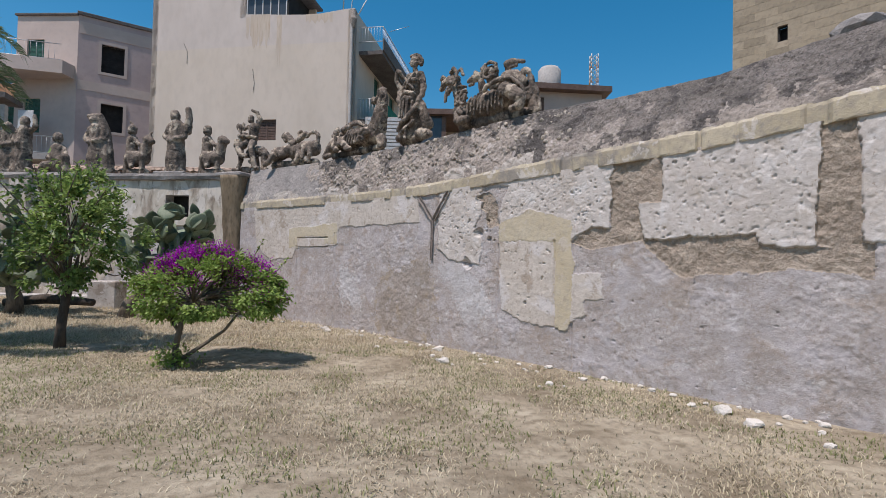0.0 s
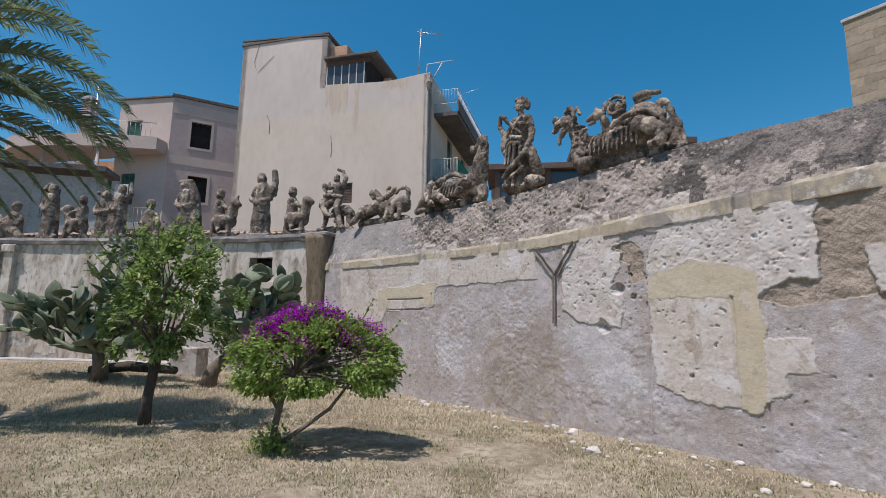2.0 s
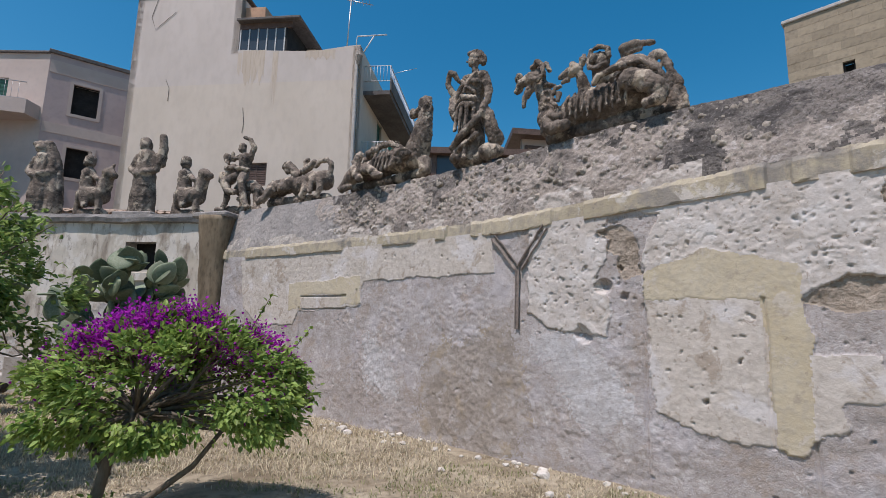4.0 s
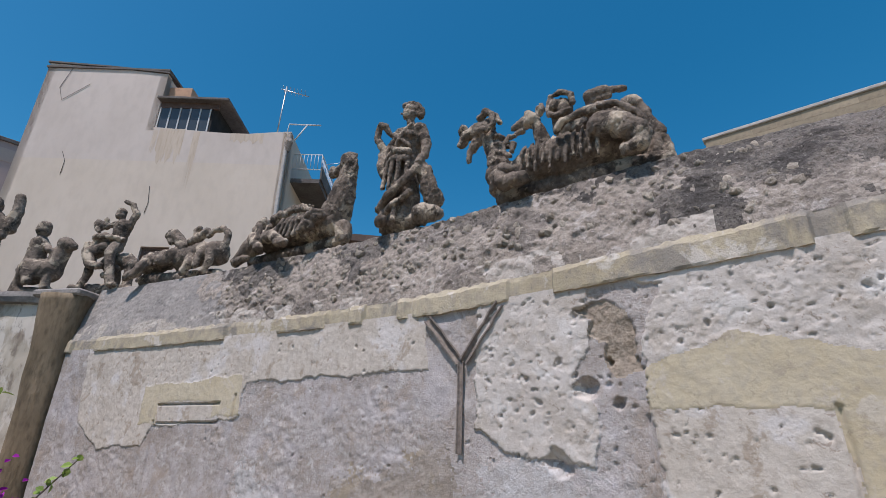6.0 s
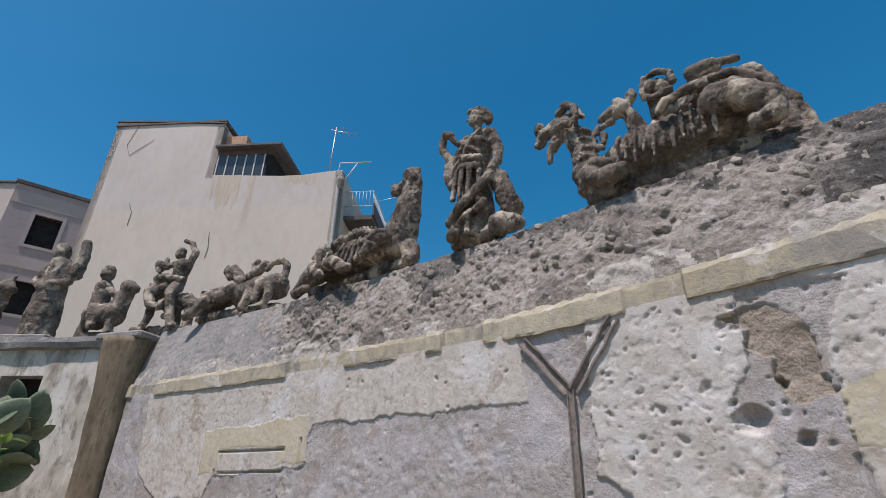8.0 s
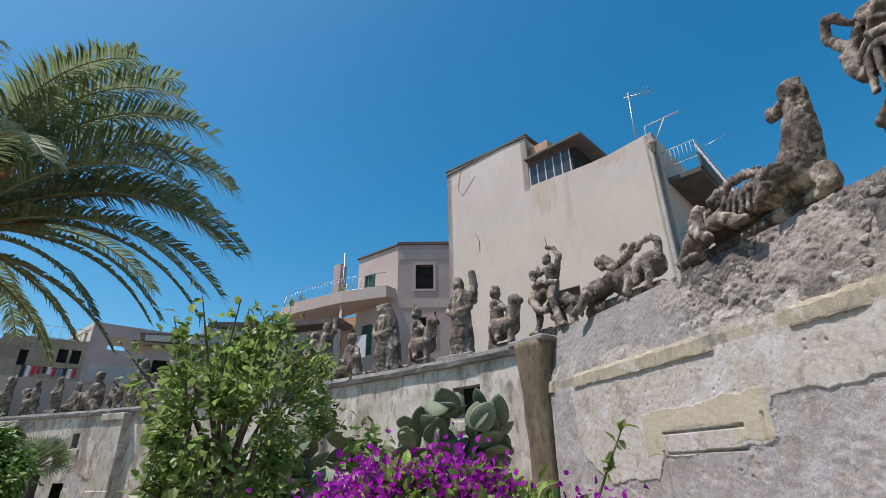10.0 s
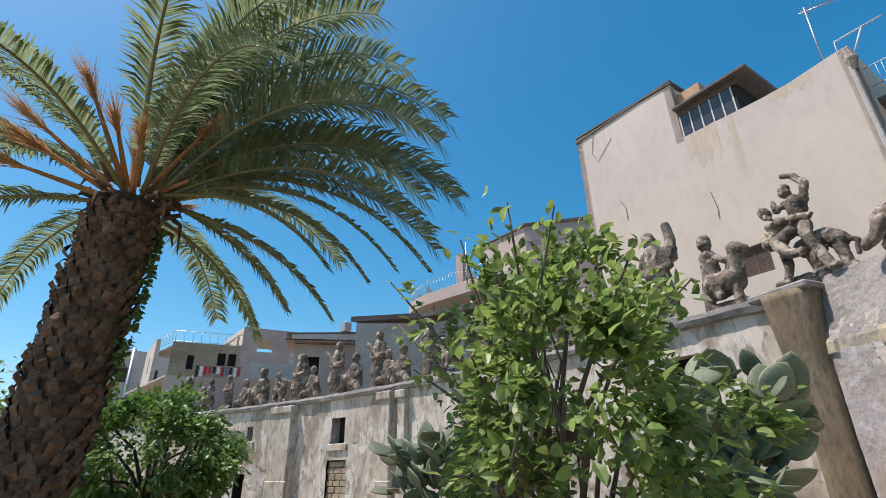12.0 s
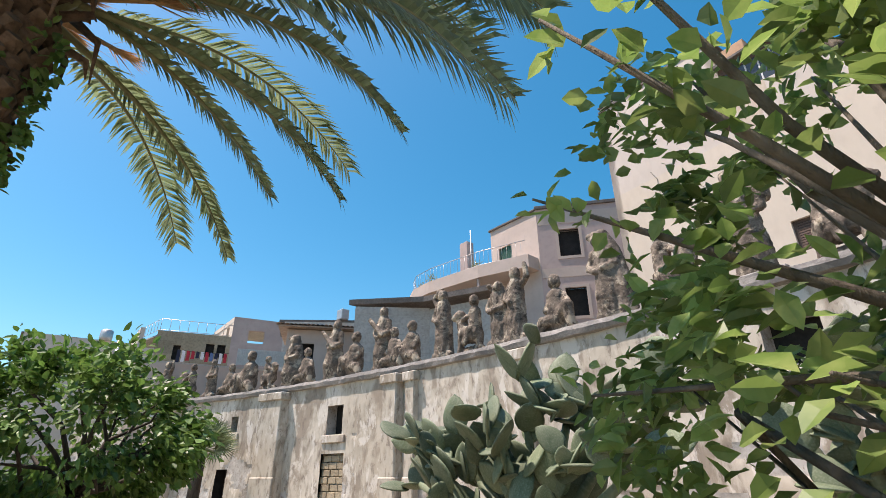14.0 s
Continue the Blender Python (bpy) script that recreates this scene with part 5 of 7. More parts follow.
carve("statue_draped", [
    # skirt, hips, waist, chest
    (0.25, 0.23, [(-0.05, 0, 0.1), (-0.04, 0, 0.45)]), (0.23, 0.20, [(-0.04, 0, 0.45), (-0.05, 0, 0.85)]), (0.19, 0.16, [(-0.04, 0, 0.9), (0.0, 0, 1.12)]), (0.17, 0.185, [(0.0, 0, 1.15), (0.03, 0, 1.32)]), (0.09, 0.09, [(-0.13, -0.02, 1.42), (0.18, -0.02, 1.40)]),
    # neck, head, hair
    (0.065, 0.06, [(0.03, 0, 1.48), (0.01, -0.02, 1.6)]), (0.10, 0.10, [(0.0, -0.03, 1.67), (0.0, -0.02, 1.75)]), (0.06, 0.06, [(-0.06, -0.03, 1.84), (0.06, 0.02, 1.85), (0.13, 0.04, 1.76), (0.13, 0.04, 1.66)]), (0.03, 0.025, [(-0.10, -0.09, 1.70)]),
    # bent arm holding a mask
    (0.08, 0.065, [(-0.16, 0, 1.38), (-0.33, -0.06, 1.16)]), (0.06, 0.045, [(-0.34, -0.08, 1.16), (-0.44, -0.14, 1.38), (-0.40, -0.16, 1.52)]), (0.055, 0.05, [(-0.38, -0.16, 1.56), (-0.30, -0.16, 1.52)]), (0.045, 0.04, [(-0.30, -0.14, 1.5), (-0.24, -0.1, 1.40)]),
    (0.10, 0.075, [(-0.37, -0.06, 1.10), (-0.33, -0.12, 0.92), (-0.28, -0.12, 0.78)]),
    # hanging arm and the cloth it holds
    (0.085, 0.06, [(0.20, 0, 1.36), (0.29, -0.02, 1.12), (0.30, -0.08, 0.92)]), (0.06, 0.06, [(0.29, -0.12, 0.86), (0.27, -0.16, 0.78)]), (0.09, 0.14, [(0.28, -0.08, 0.75), (0.36, -0.04, 0.45), (0.42, 0, 0.30)]), (0.05, 0.06, [(0.38, -0.1, 0.7), (0.47, -0.08, 0.38)]),
    # folds
    (0.055, 0.06, [(-0.22, -0.16, 0.92), (-0.05, -0.24, 1.02), (0.14, -0.2, 0.95)]), (0.05, 0.05, [(-0.26, -0.15, 0.78), (-0.06, -0.25, 0.90), (0.12, -0.22, 0.86)]), (0.07, 0.06, [(-0.28, -0.18, 0.26), (-0.05, -0.29, 0.36), (0.16, -0.27, 0.52), (0.26, -0.18, 0.70)]), (0.05, 0.05, [(-0.27, -0.16, 0.16), (0.0, -0.28, 0.22), (0.2, -0.22, 0.36)]),
    (0.035, 0.035, [(-0.16, -0.23, 0.85), (-0.20, -0.25, 0.5)]), (0.035, 0.035, [(-0.06, -0.25, 0.85), (-0.10, -0.27, 0.45)]), (0.035, 0.04, [(0.04, -0.25, 0.82), (0.02, -0.26, 0.5)]), (0.04, 0.04, [(0.13, -0.2, 0.82), (0.14, -0.23, 0.55)]), (0.04, 0.04, [(-0.2, -0.2, 0.22), (-0.22, -0.24, 0.02)]), (0.04, 0.04, [(0.0, -0.24, 0.22), (0.02, -0.28, 0.02)]), (0.03, 0.03, [(-0.16, -0.14, 1.36), (0.0, -0.19, 1.2), (0.12, -0.17, 1.08)]), (0.03, 0.03, [(0.12, -0.14, 1.42), (0.02, -0.2, 1.26), (-0.12, -0.17, 1.1)]), (0.06, 0.06, [(-0.08, -0.14, 1.28)]), (0.06, 0.06, [(0.11, -0.14, 1.27)]),
    (0.15, 0.10, [(0.34, -0.12, 0.08), (0.48, -0.05, 0.08)]), (0.08, 0.07, [(-0.2, -0.26, 0.04), (-0.12, -0.32, 0.03)]), (0.12, 0.1, [(-0.24, -0.05, 0.04), (0.3, -0.1, 0.04)])],
    near_base(6.53, 0.48, 4.14), "tall brown stone statue of a draped standing figure", 1.0, 0.014, 1, 0.95)
carve("statue_dragon", [
    # long trunk with its hanging folds
    (0.22, 0.26, [(-0.62, 0, 0.26), (-0.42, 0, 0.34), (-0.10, 0, 0.34)]), (0.25, 0.20, [(-0.10, 0, 0.32), (0.22, 0.02, 0.36), (0.48, 0.04, 0.34)]),
    *[(0.016, 0.022, [(-0.50 + 0.075 * k, -0.15, 0.50 + 0.02 * (k % 3)), (-0.51 + 0.075 * k, -0.232, 0.40), (-0.54 + 0.078 * k, -0.232, 0.14 + 0.07 * (k % 2))]) for k in range(11)],
    # ram-horned front head: chest, neck, skull, brow crest, muzzle, jaw
    (0.16, 0.15, [(-0.84, -0.02, 0.20), (-0.88, -0.02, 0.34)]), (0.14, 0.11, [(-0.86, -0.02, 0.36), (-0.90, -0.03, 0.62), (-0.97, -0.04, 0.84)]), (0.135, 0.115, [(-1.02, -0.04, 0.95), (-1.12, -0.05, 0.96)]), (0.085, 0.055, [(-1.16, -0.06, 0.96), (-1.27, -0.07, 0.93), (-1.31, -0.07, 0.84)]), (0.055, 0.05, [(-1.30, -0.06, 1.06), (-1.33, -0.06, 1.02)]), (0.065, 0.03, [(-1.12, -0.06, 0.82), (-1.20, -0.08, 0.70), (-1.21, -0.08, 0.58)]),
    (0.05, 0.035, [(-1.06, -0.10, 1.10), (-0.97, -0.13, 1.14), (-0.87, -0.15, 1.05), (-0.86, -0.17, 0.92), (-0.93, -0.19, 0.84), (-1.0, -0.2, 0.88)]), (0.035, 0.03, [(-1.05, 0.02, 1.12), (-0.92, 0.03, 1.17), (-0.86, 0.02, 1.04)]),
    *[(0.04, 0.035, [(-0.86 + 0.012 * k, -0.12, 0.78 - 0.11 * k), (-0.80 + 0.02 * k, 0.02, 0.80 - 0.11 * k)]) for k in range(4)],
    # ear-shaped fin on the shoulder
    (0.035, 0.022, [(-0.60, -0.20, 0.64), (-0.66, -0.23, 0.62), (-0.71, -0.25, 0.52), (-0.69, -0.27, 0.42), (-0.62, -0.28, 0.36)]), (0.05, 0.03, [(-0.62, -0.2, 0.54), (-0.62, -0.23, 0.44)]),
    # folded forelegs
    (0.11, 0.08, [(-0.80, -0.14, 0.24), (-0.72, -0.26, 0.12)]), (0.09, 0.08, [(-0.70, -0.28, 0.07), (-0.50, -0.3, 0.06)]), (0.06, 0.05, [(-0.76, -0.2, 0.30), (-0.62, -0.3, 0.20)]),
    # small middle head with pricked ear
    (0.10, 0.075, [(-0.36, 0.02, 0.58), (-0.41, 0, 0.80)]), (0.05, 0.05, [(-0.48, -0.07, 0.95)]), (0.095, 0.08, [(-0.46, -0.02, 0.89), (-0.54, -0.03, 0.89)]), (0.06, 0.045, [(-0.60, -0.04, 0.87), (-0.66, -0.05, 0.85)]), (0.045, 0.03, [(-0.58, -0.04, 0.79), (-0.64, -0.05, 0.77)]), (0.035, 0.055, [(-0.41, 0, 0.94), (-0.37, 0, 1.02)]), (0.055, 0.03, [(-0.37, 0, 1.02), (-0.36, 0, 1.08)]), (0.03, 0.03, [(-0.50, -0.08, 0.98)]),
    # maned head that looks back
    (0.13, 0.12, [(-0.12, -0.03, 0.68), (-0.12, -0.05, 0.90)]), (0.038, 0.034, [(-0.24, -0.12, 0.92), (-0.20, -0.14, 1.02), (-0.10, -0.15, 1.04), (0.0, -0.13, 0.99), (0.02, -0.12, 0.88)]), (0.04, 0.035, [(-0.24, -0.12, 0.90), (-0.22, -0.16, 0.79), (-0.12, -0.18, 0.74), (-0.02, -0.16, 0.78)]), (0.05, 0.035, [(-0.16, -0.16, 0.92), (-0.18, -0.18, 0.86)]),
    # clinging figure: shoulder, back, hip, arm and hand
    (0.13, 0.12, [(0.04, 0, 0.66), (0.18, 0, 0.74), (0.34, 0, 0.72), (0.48, 0.0, 0.58)]), (0.06, 0.045, [(0.30, -0.16, 0.66), (0.12, -0.26, 0.62), (-0.02, -0.29, 0.57)]), (0.05, 0.04, [(-0.05, -0.29, 0.56), (-0.12, -0.28, 0.50)]),
    # its heavy thigh, shin and foot
    (0.16, 0.11, [(0.30, -0.20, 0.44), (0.46, -0.27, 0.36), (0.62, -0.28, 0.22)]), (0.09, 0.07, [(0.64, -0.28, 0.20), (0.62, -0.3, 0.08), (0.50, -0.32, 0.06)]), (0.035, 0.03, [(0.30, -0.28, 0.62), (0.46, -0.30, 0.58), (0.62, -0.26, 0.44), (0.70, -0.22, 0.30)]),
    # raised wing
    (0.055, 0.05, [(0.16, 0.02, 0.80), (0.16, 0.02, 0.96)]), (0.07, 0.035, [(0.16, 0, 0.98), (0.30, 0, 0.99), (0.50, 0, 0.94)]), (0.04, 0.03, [(0.18, 0, 0.91), (0.36, 0, 0.91)]),
    # curling tails
    (0.06, 0.045, [(0.48, 0, 0.66), (0.50, 0, 0.78), (0.58, 0, 0.76), (0.66, 0, 0.60), (0.68, -0.02, 0.46), (0.60, -0.08, 0.42)]), (0.055, 0.035, [(0.68, 0.02, 0.50), (0.78, 0.0, 0.32), (0.84, 0, 0.04)]), (0.14, 0.12, [(0.62, 0.04, 0.36), (0.70, 0.04, 0.14)]),
    (0.13, 0.11, [(-0.80, 0.02, 0.06), (0.72, 0.02, 0.05)])],
    near_base(4.34, 0.58, 4.20), "brown stone group of a many-headed dragon and clinging beasts", 1.06, 0.013, 2, 0.95)
carve("statue_beast", [
    # trunk, chest and long upright neck
    (0.20, 0.23, [(-0.45, 0, 0.32), (0.0, 0, 0.36), (0.45, 0, 0.38)]), (0.25, 0.24, [(0.45, 0, 0.36), (0.78, 0, 0.34)]), (0.24, 0.15, [(0.80, 0, 0.45), (0.90, 0, 0.70), (0.96, 0, 0.98)]), (0.15, 0.13, [(0.96, 0, 0.98), (0.98, 0, 1.14)]),
    # broken head with its jaw, brow and mane
    (0.14, 0.12, [(0.98, 0, 1.20), (0.96, -0.01, 1.28)]), (0.09, 0.075, [(0.88, -0.02, 1.16), (0.74, -0.03, 1.13)]), (0.06, 0.05, [(0.72, -0.04, 1.18), (0.70, -0.04, 1.09)]), (0.05, 0.045, [(0.88, -0.02, 1.32), (0.96, 0, 1.38), (1.06, 0, 1.34), (1.09, 0, 1.20), (1.06, 0, 1.02)]),
    # ribs
    *[(0.028, 0.032, [(-0.10 + 0.10 * q, -0.12, 0.56), (-0.08 + 0.10 * q, -0.22, 0.42), (-0.14 + 0.10 * q, -0.23, 0.2)]) for q in range(6)],
    # serrated coil over the back
    (0.055, 0.05, [(-0.42, 0, 0.62), (-0.30, 0, 0.70), (-0.12, 0, 0.76), (0.12, 0, 0.74), (0.32, 0, 0.66), (0.46, 0, 0.58)]), *[(0.022, 0.02, [(-0.38 + 0.075 * q, -0.03, 0.72 + 0.085 * math.sin(0.3 * q + 0.3))]) for q in range(11)], (0.09, 0.08, [(-0.34, -0.08, 0.62), (-0.18, -0.1, 0.66)]),
    # rider's bearded head
    (0.115, 0.105, [(-0.70, -0.03, 0.60), (-0.66, -0.03, 0.66)]), (0.06, 0.05, [(-0.74, -0.1, 0.54), (-0.72, -0.1, 0.48)]), (0.10, 0.10, [(-0.56, 0, 0.46), (-0.50, 0, 0.54)]),
    # hind quarters and legs
    (0.19, 0.14, [(-0.66, -0.04, 0.36), (-0.84, -0.10, 0.24)]), (0.12, 0.08, [(-0.88, -0.12, 0.18), (-1.02, -0.16, 0.05)]), (0.07, 0.06, [(-0.92, -0.2, 0.03), (-0.68, -0.24, 0.03)]), (0.10, 0.075, [(-0.62, -0.2, 0.34), (-0.44, -0.3, 0.20), (-0.30, -0.33, 0.08)]),
    # outstretched foreleg with its paw
    (0.10, 0.075, [(-0.28, -0.22, 0.26), (-0.05, -0.34, 0.22), (0.14, -0.38, 0.12)]), (0.075, 0.06, [(0.16, -0.38, 0.06), (0.30, -0.38, 0.03)]), (0.03, 0.025, [(0.28, -0.42, 0.03), (0.34, -0.43, 0.02)]), (0.05, 0.045, [(-0.40, -0.28, 0.42), (-0.36, -0.32, 0.24)]),
    # small beast clinging to the chest
    (0.10, 0.085, [(0.62, -0.30, 0.24), (0.56, -0.32, 0.20)]), (0.08, 0.07, [(0.74, -0.28, 0.34), (0.80, -0.26, 0.36)]), (0.035, 0.03, [(0.64, -0.36, 0.34), (0.74, -0.34, 0.42), (0.84, -0.3, 0.40)]), (0.045, 0.035, [(0.52, -0.38, 0.16)]),
    (0.13, 0.11, [(1.00, -0.02, 0.22), (1.04, -0.04, 0.08)]), (0.10, 0.09, [(-0.8, 0, 0.04), (0.95, 0, 0.05)])],
    near_base(8.50, 0.46, 4.11), "brown stone statue of a long-necked reclining beast", 1.0, 0.014, 3, 0.97)
carve("statue_winged_beast", [
    (0.19, 0.22, [(0.05, 0, 0.36), (0.45, 0, 0.44), (0.75, 0, 0.42)]), (0.12, 0.09, [(-0.02, -0.14, 0.42), (-0.1, -0.2, 0.30), (-0.18, -0.22, 0.30)]), (0.20, 0.18, [(-0.60, 0, 0.34), (-0.35, 0, 0.40), (-0.1, 0.02, 0.44)]), (0.10, 0.07, [(-0.58, -0.16, 0.3), (-0.66, -0.22, 0.14), (-0.78, -0.26, 0.05)]),
    *[(0.03, 0.03, [(-0.6 + 0.1 * q, -0.05, 0.54), (-0.62 + 0.1 * q, -0.17, 0.42), (-0.62 + 0.1 * q, -0.18, 0.26)]) for q in range(4)],
    (0.09, 0.06, [(0.38, -0.18, 0.40), (0.46, -0.24, 0.2), (0.38, -0.26, 0.04)]), (0.08, 0.055, [(0.76, -0.16, 0.38), (0.82, -0.2, 0.2), (0.74, -0.22, 0.04)]), (0.06, 0.05, [(0.58, -0.2, 0.36), (0.6, -0.24, 0.12)]),
    (0.10, 0.12, [(0.02, 0, 0.60), (-0.14, 0, 0.76), (-0.24, -0.02, 0.84)]), (0.07, 0.06, [(-0.3, -0.04, 0.82), (-0.22, -0.06, 0.70)]), (0.08, 0.07, [(0.18, 0, 0.68), (0.3, 0, 0.74), (0.46, 0, 0.84)]), (0.05, 0.05, [(0.22, 0, 0.8), (0.2, 0, 0.9), (0.28, 0, 0.92)]),
    (0.065, 0.045, [(0.88, 0, 0.52), (0.92, 0, 0.74), (0.80, 0, 0.86), (0.62, 0, 0.84), (0.5, 0, 0.74)]), (0.12, 0.10, [(-0.65, 0, 0.05), (0.85, 0, 0.05)])],
    near_base(11.05, 0.44, None, 14), "dark stone statue of a winged beast bending down", 1.0, 0.018, 4)
carve("statue_couple", [
    # upper figure with an arm over the head
    (0.15, 0.14, [(0.10, 0, 0.86), (0.12, 0, 1.02)]), (0.14, 0.16, [(0.12, 0, 1.02), (0.14, 0, 1.26)]), (0.055, 0.05, [(0.10, 0, 1.38)]), (0.10, 0.095, [(0.05, -0.02, 1.48), (0.05, -0.02, 1.55)]), (0.075, 0.055, [(0.27, 0, 1.28), (0.34, 0, 1.52), (0.22, 0, 1.70)]), (0.05, 0.045, [(0.20, -0.01, 1.72), (0.08, -0.03, 1.76)]), (0.06, 0.045, [(0.02, -0.04, 1.30), (-0.12, -0.1, 1.22), (-0.12, -0.12, 1.36)]),
    # bearded figure behind
    (0.16, 0.15, [(-0.28, 0.05, 0.82), (-0.2, 0.05, 1.04)]), (0.10, 0.095, [(-0.33, 0, 1.28), (-0.36, 0, 1.34)]), (0.05, 0.04, [(-0.30, -0.08, 1.2), (-0.22, -0.1, 1.14)]), (0.06, 0.05, [(-0.36, 0, 1.06), (-0.14, -0.16, 1.02), (0.14, -0.2, 0.98), (0.34, -0.14, 0.94)]), (0.12, 0.1, [(-0.4, 0, 0.78), (-0.42, 0, 0.9)]),
    # thighs and crossed shins
    (0.11, 0.075, [(0.02, -0.12, 0.82), (-0.18, -0.26, 0.66), (-0.02, -0.3, 0.42), (0.14, -0.3, 0.40)]), (0.11, 0.07, [(0.22, -0.12, 0.82), (0.26, -0.26, 0.66), (0.36, -0.3, 0.34), (0.46, -0.32, 0.08)]), (0.06, 0.05, [(0.48, -0.32, 0.05), (0.58, -0.34, 0.04)]), (0.09, 0.06, [(-0.2, -0.1, 0.7), (-0.14, -0.16, 0.3), (-0.2, -0.2, 0.06)]), (0.06, 0.05, [(-0.2, -0.2, 0.04), (-0.34, -0.24, 0.04)]),
    # beast below
    (0.17, 0.15, [(0.05, 0.05, 0.55), (0.35, 0.05, 0.62), (0.5, 0.03, 0.5)]), (0.10, 0.08, [(0.5, 0, 0.42), (0.55, -0.05, 0.12)]), (0.05, 0.04, [(0.58, 0, 0.5), (0.72, 0, 0.40), (0.68, 0, 0.22)]), (0.14, 0.12, [(0.15, 0.05, 0.38), (0.2, 0.05, 0.1)]), (0.07, 0.06, [(0.34, -0.12, 0.40), (0.2, -0.2, 0.26)]), (0.13, 0.10, [(-0.3, 0, 0.05), (0.6, -0.06, 0.04)])],
    near_base(13.05, 0.36, 4.10, 26), "brown stone statue of two entwined figures, one arm raised", 1.04, 0.017, 5, 0.95)


def figure(h, arm=0, lean=0.0, head_turn=0.0, skirt=0.22, prop=0):
    """Strokes for a plain standing figure of height h."""
    f = h / 1.7
    S = [(0.24 * f, skirt * f, [(0, 0, 0.08), (0, 0, 0.4 * f)]), (skirt * f, 0.19 * f, [(0, 0, 0.4 * f), (lean * 0.5, 0, 0.95 * f)]), (0.19 * f, 0.16 * f, [(lean * 0.5, 0, 0.95 * f), (lean, 0, 1.3 * f)]), (0.125 * f, 0.115 * f, [(lean + head_turn, -0.03, 1.53 * f), (lean + head_turn * 1.4, -0.02, 1.59 * f)]), (0.07 * f, 0.07 * f, [(lean, 0, 1.4 * f)])]
    sh = 1.28 * f
    if arm == 1:
        S += [(0.075 * f, 0.05 * f, [(lean + 0.18 * f, 0, sh), (lean + 0.34 * f, -0.05, sh + 0.12 * f), (lean + 0.30 * f, -0.05, sh + 0.42 * f)])]
    elif arm == 2:
        S += [(0.075 * f, 0.05 * f, [(lean - 0.18 * f, 0, sh), (lean - 0.30 * f, 0, sh + 0.25 * f), (lean - 0.1 * f, -0.05, sh + 0.42 * f)])]
    else:
        S += [(0.075 * f, 0.055 * f, [(lean + 0.18 * f, 0, sh), (lean + 0.27 * f, -0.05, sh - 0.3 * f), (lean + 0.08 * f, -0.22, sh - 0.38 * f)])]
    S += [(0.075 * f, 0.055 * f, [(lean - 0.18 * f, 0, sh), (lean - 0.28 * f, -0.06, sh - 0.28 * f), (lean - 0.06 * f, -0.22, sh - 0.42 * f)])]
    if prop == 1:  # a wing or shield beside the head
        S += [(0.10 * f, 0.07 * f, [(lean + 0.30 * f, 0.02, 1.15 * f), (lean + 0.33 * f, 0.02, 1.45 * f), (lean + 0.30 * f, 0.02, 1.72 * f)])]
    if prop == 2:  # long instrument held aslant
        S += [(0.06 * f, 0.05 * f, [(-0.3 * f, -0.25, 1.35 * f), (0.2 * f, -0.28, 0.85 * f)])]
    if prop == 3:  # hood and cloak
        S += [(0.13 * f, 0.2 * f, [(lean, 0.08, 1.62 * f), (0.12 * f, 0.1, 1.2 * f), (0.22 * f, 0.06, 0.6 * f), (0.24 * f, 0.04, 0.15)]), (0.07, 0.05, [(lean - 0.18 * f, -0.05, 1.62 * f)])]
    return S + [(0.14, 0.12, [(-0.2, -0.05, 0.05), (0.22, -0.05, 0.05)])]


def rider(h, side=1, horn=False):
    """Strokes for a figure sitting on a small beast."""
    f = h / 1.4
    s = side
    S = [(0.21 * f, 0.2 * f, [(-0.12 * s * f, 0, 0.42 * f), (0.16 * s * f, 0, 0.46 * f)]), (0.16 * f, 0.12 * f, [(0.2 * s * f, 0, 0.5 * f), (0.3 * s * f, 0, 0.85 * f)]), (0.13 * f, 0.08 * f, [(0.32 * s * f, -0.02, 0.95 * f), (0.46 * s * f, -0.05, 0.9 * f)]),
         (0.15 * f, 0.14 * f, [(-0.14 * s * f, 0, 0.6 * f), (-0.14 * s * f, 0, 0.95 * f)]), (0.115 * f, 0.11 * f, [(-0.14 * s * f, -0.02, 1.2 * f), (-0.13 * s * f, -0.02, 1.26 * f)]), (0.06 * f, 0.05 * f, [(-0.05 * s * f, 0, 0.95 * f), (0.14 * s * f, -0.12, 0.8 * f)]), (0.1 * f, 0.07 * f, [(-0.1 * s * f, -0.16, 0.5 * f), (0.02 * s * f, -0.24, 0.2 * f)]),
         (0.08 * f, 0.06 * f, [(0.22 * s * f, -0.1, 0.35 * f), (0.26 * s * f, -0.12, 0.05)]), (0.09 * f, 0.07 * f, [(-0.26 * s * f, 0, 0.35 * f), (-0.28 * s * f, -0.05, 0.05)]), (0.12, 0.12, [(-0.28, 0, 0.05), (0.3, 0, 0.05)])]
    if horn:
        S += [(0.05 * f, 0.03 * f, [(-0.14 * s * f, 0, 1.3 * f), (-0.22 * s * f, 0, 1.46 * f)]), (0.05 * f, 0.03 * f, [(0.34 * s * f, 0, 1.02 * f), (0.42 * s * f, 0, 1.16 * f)])]
    return S


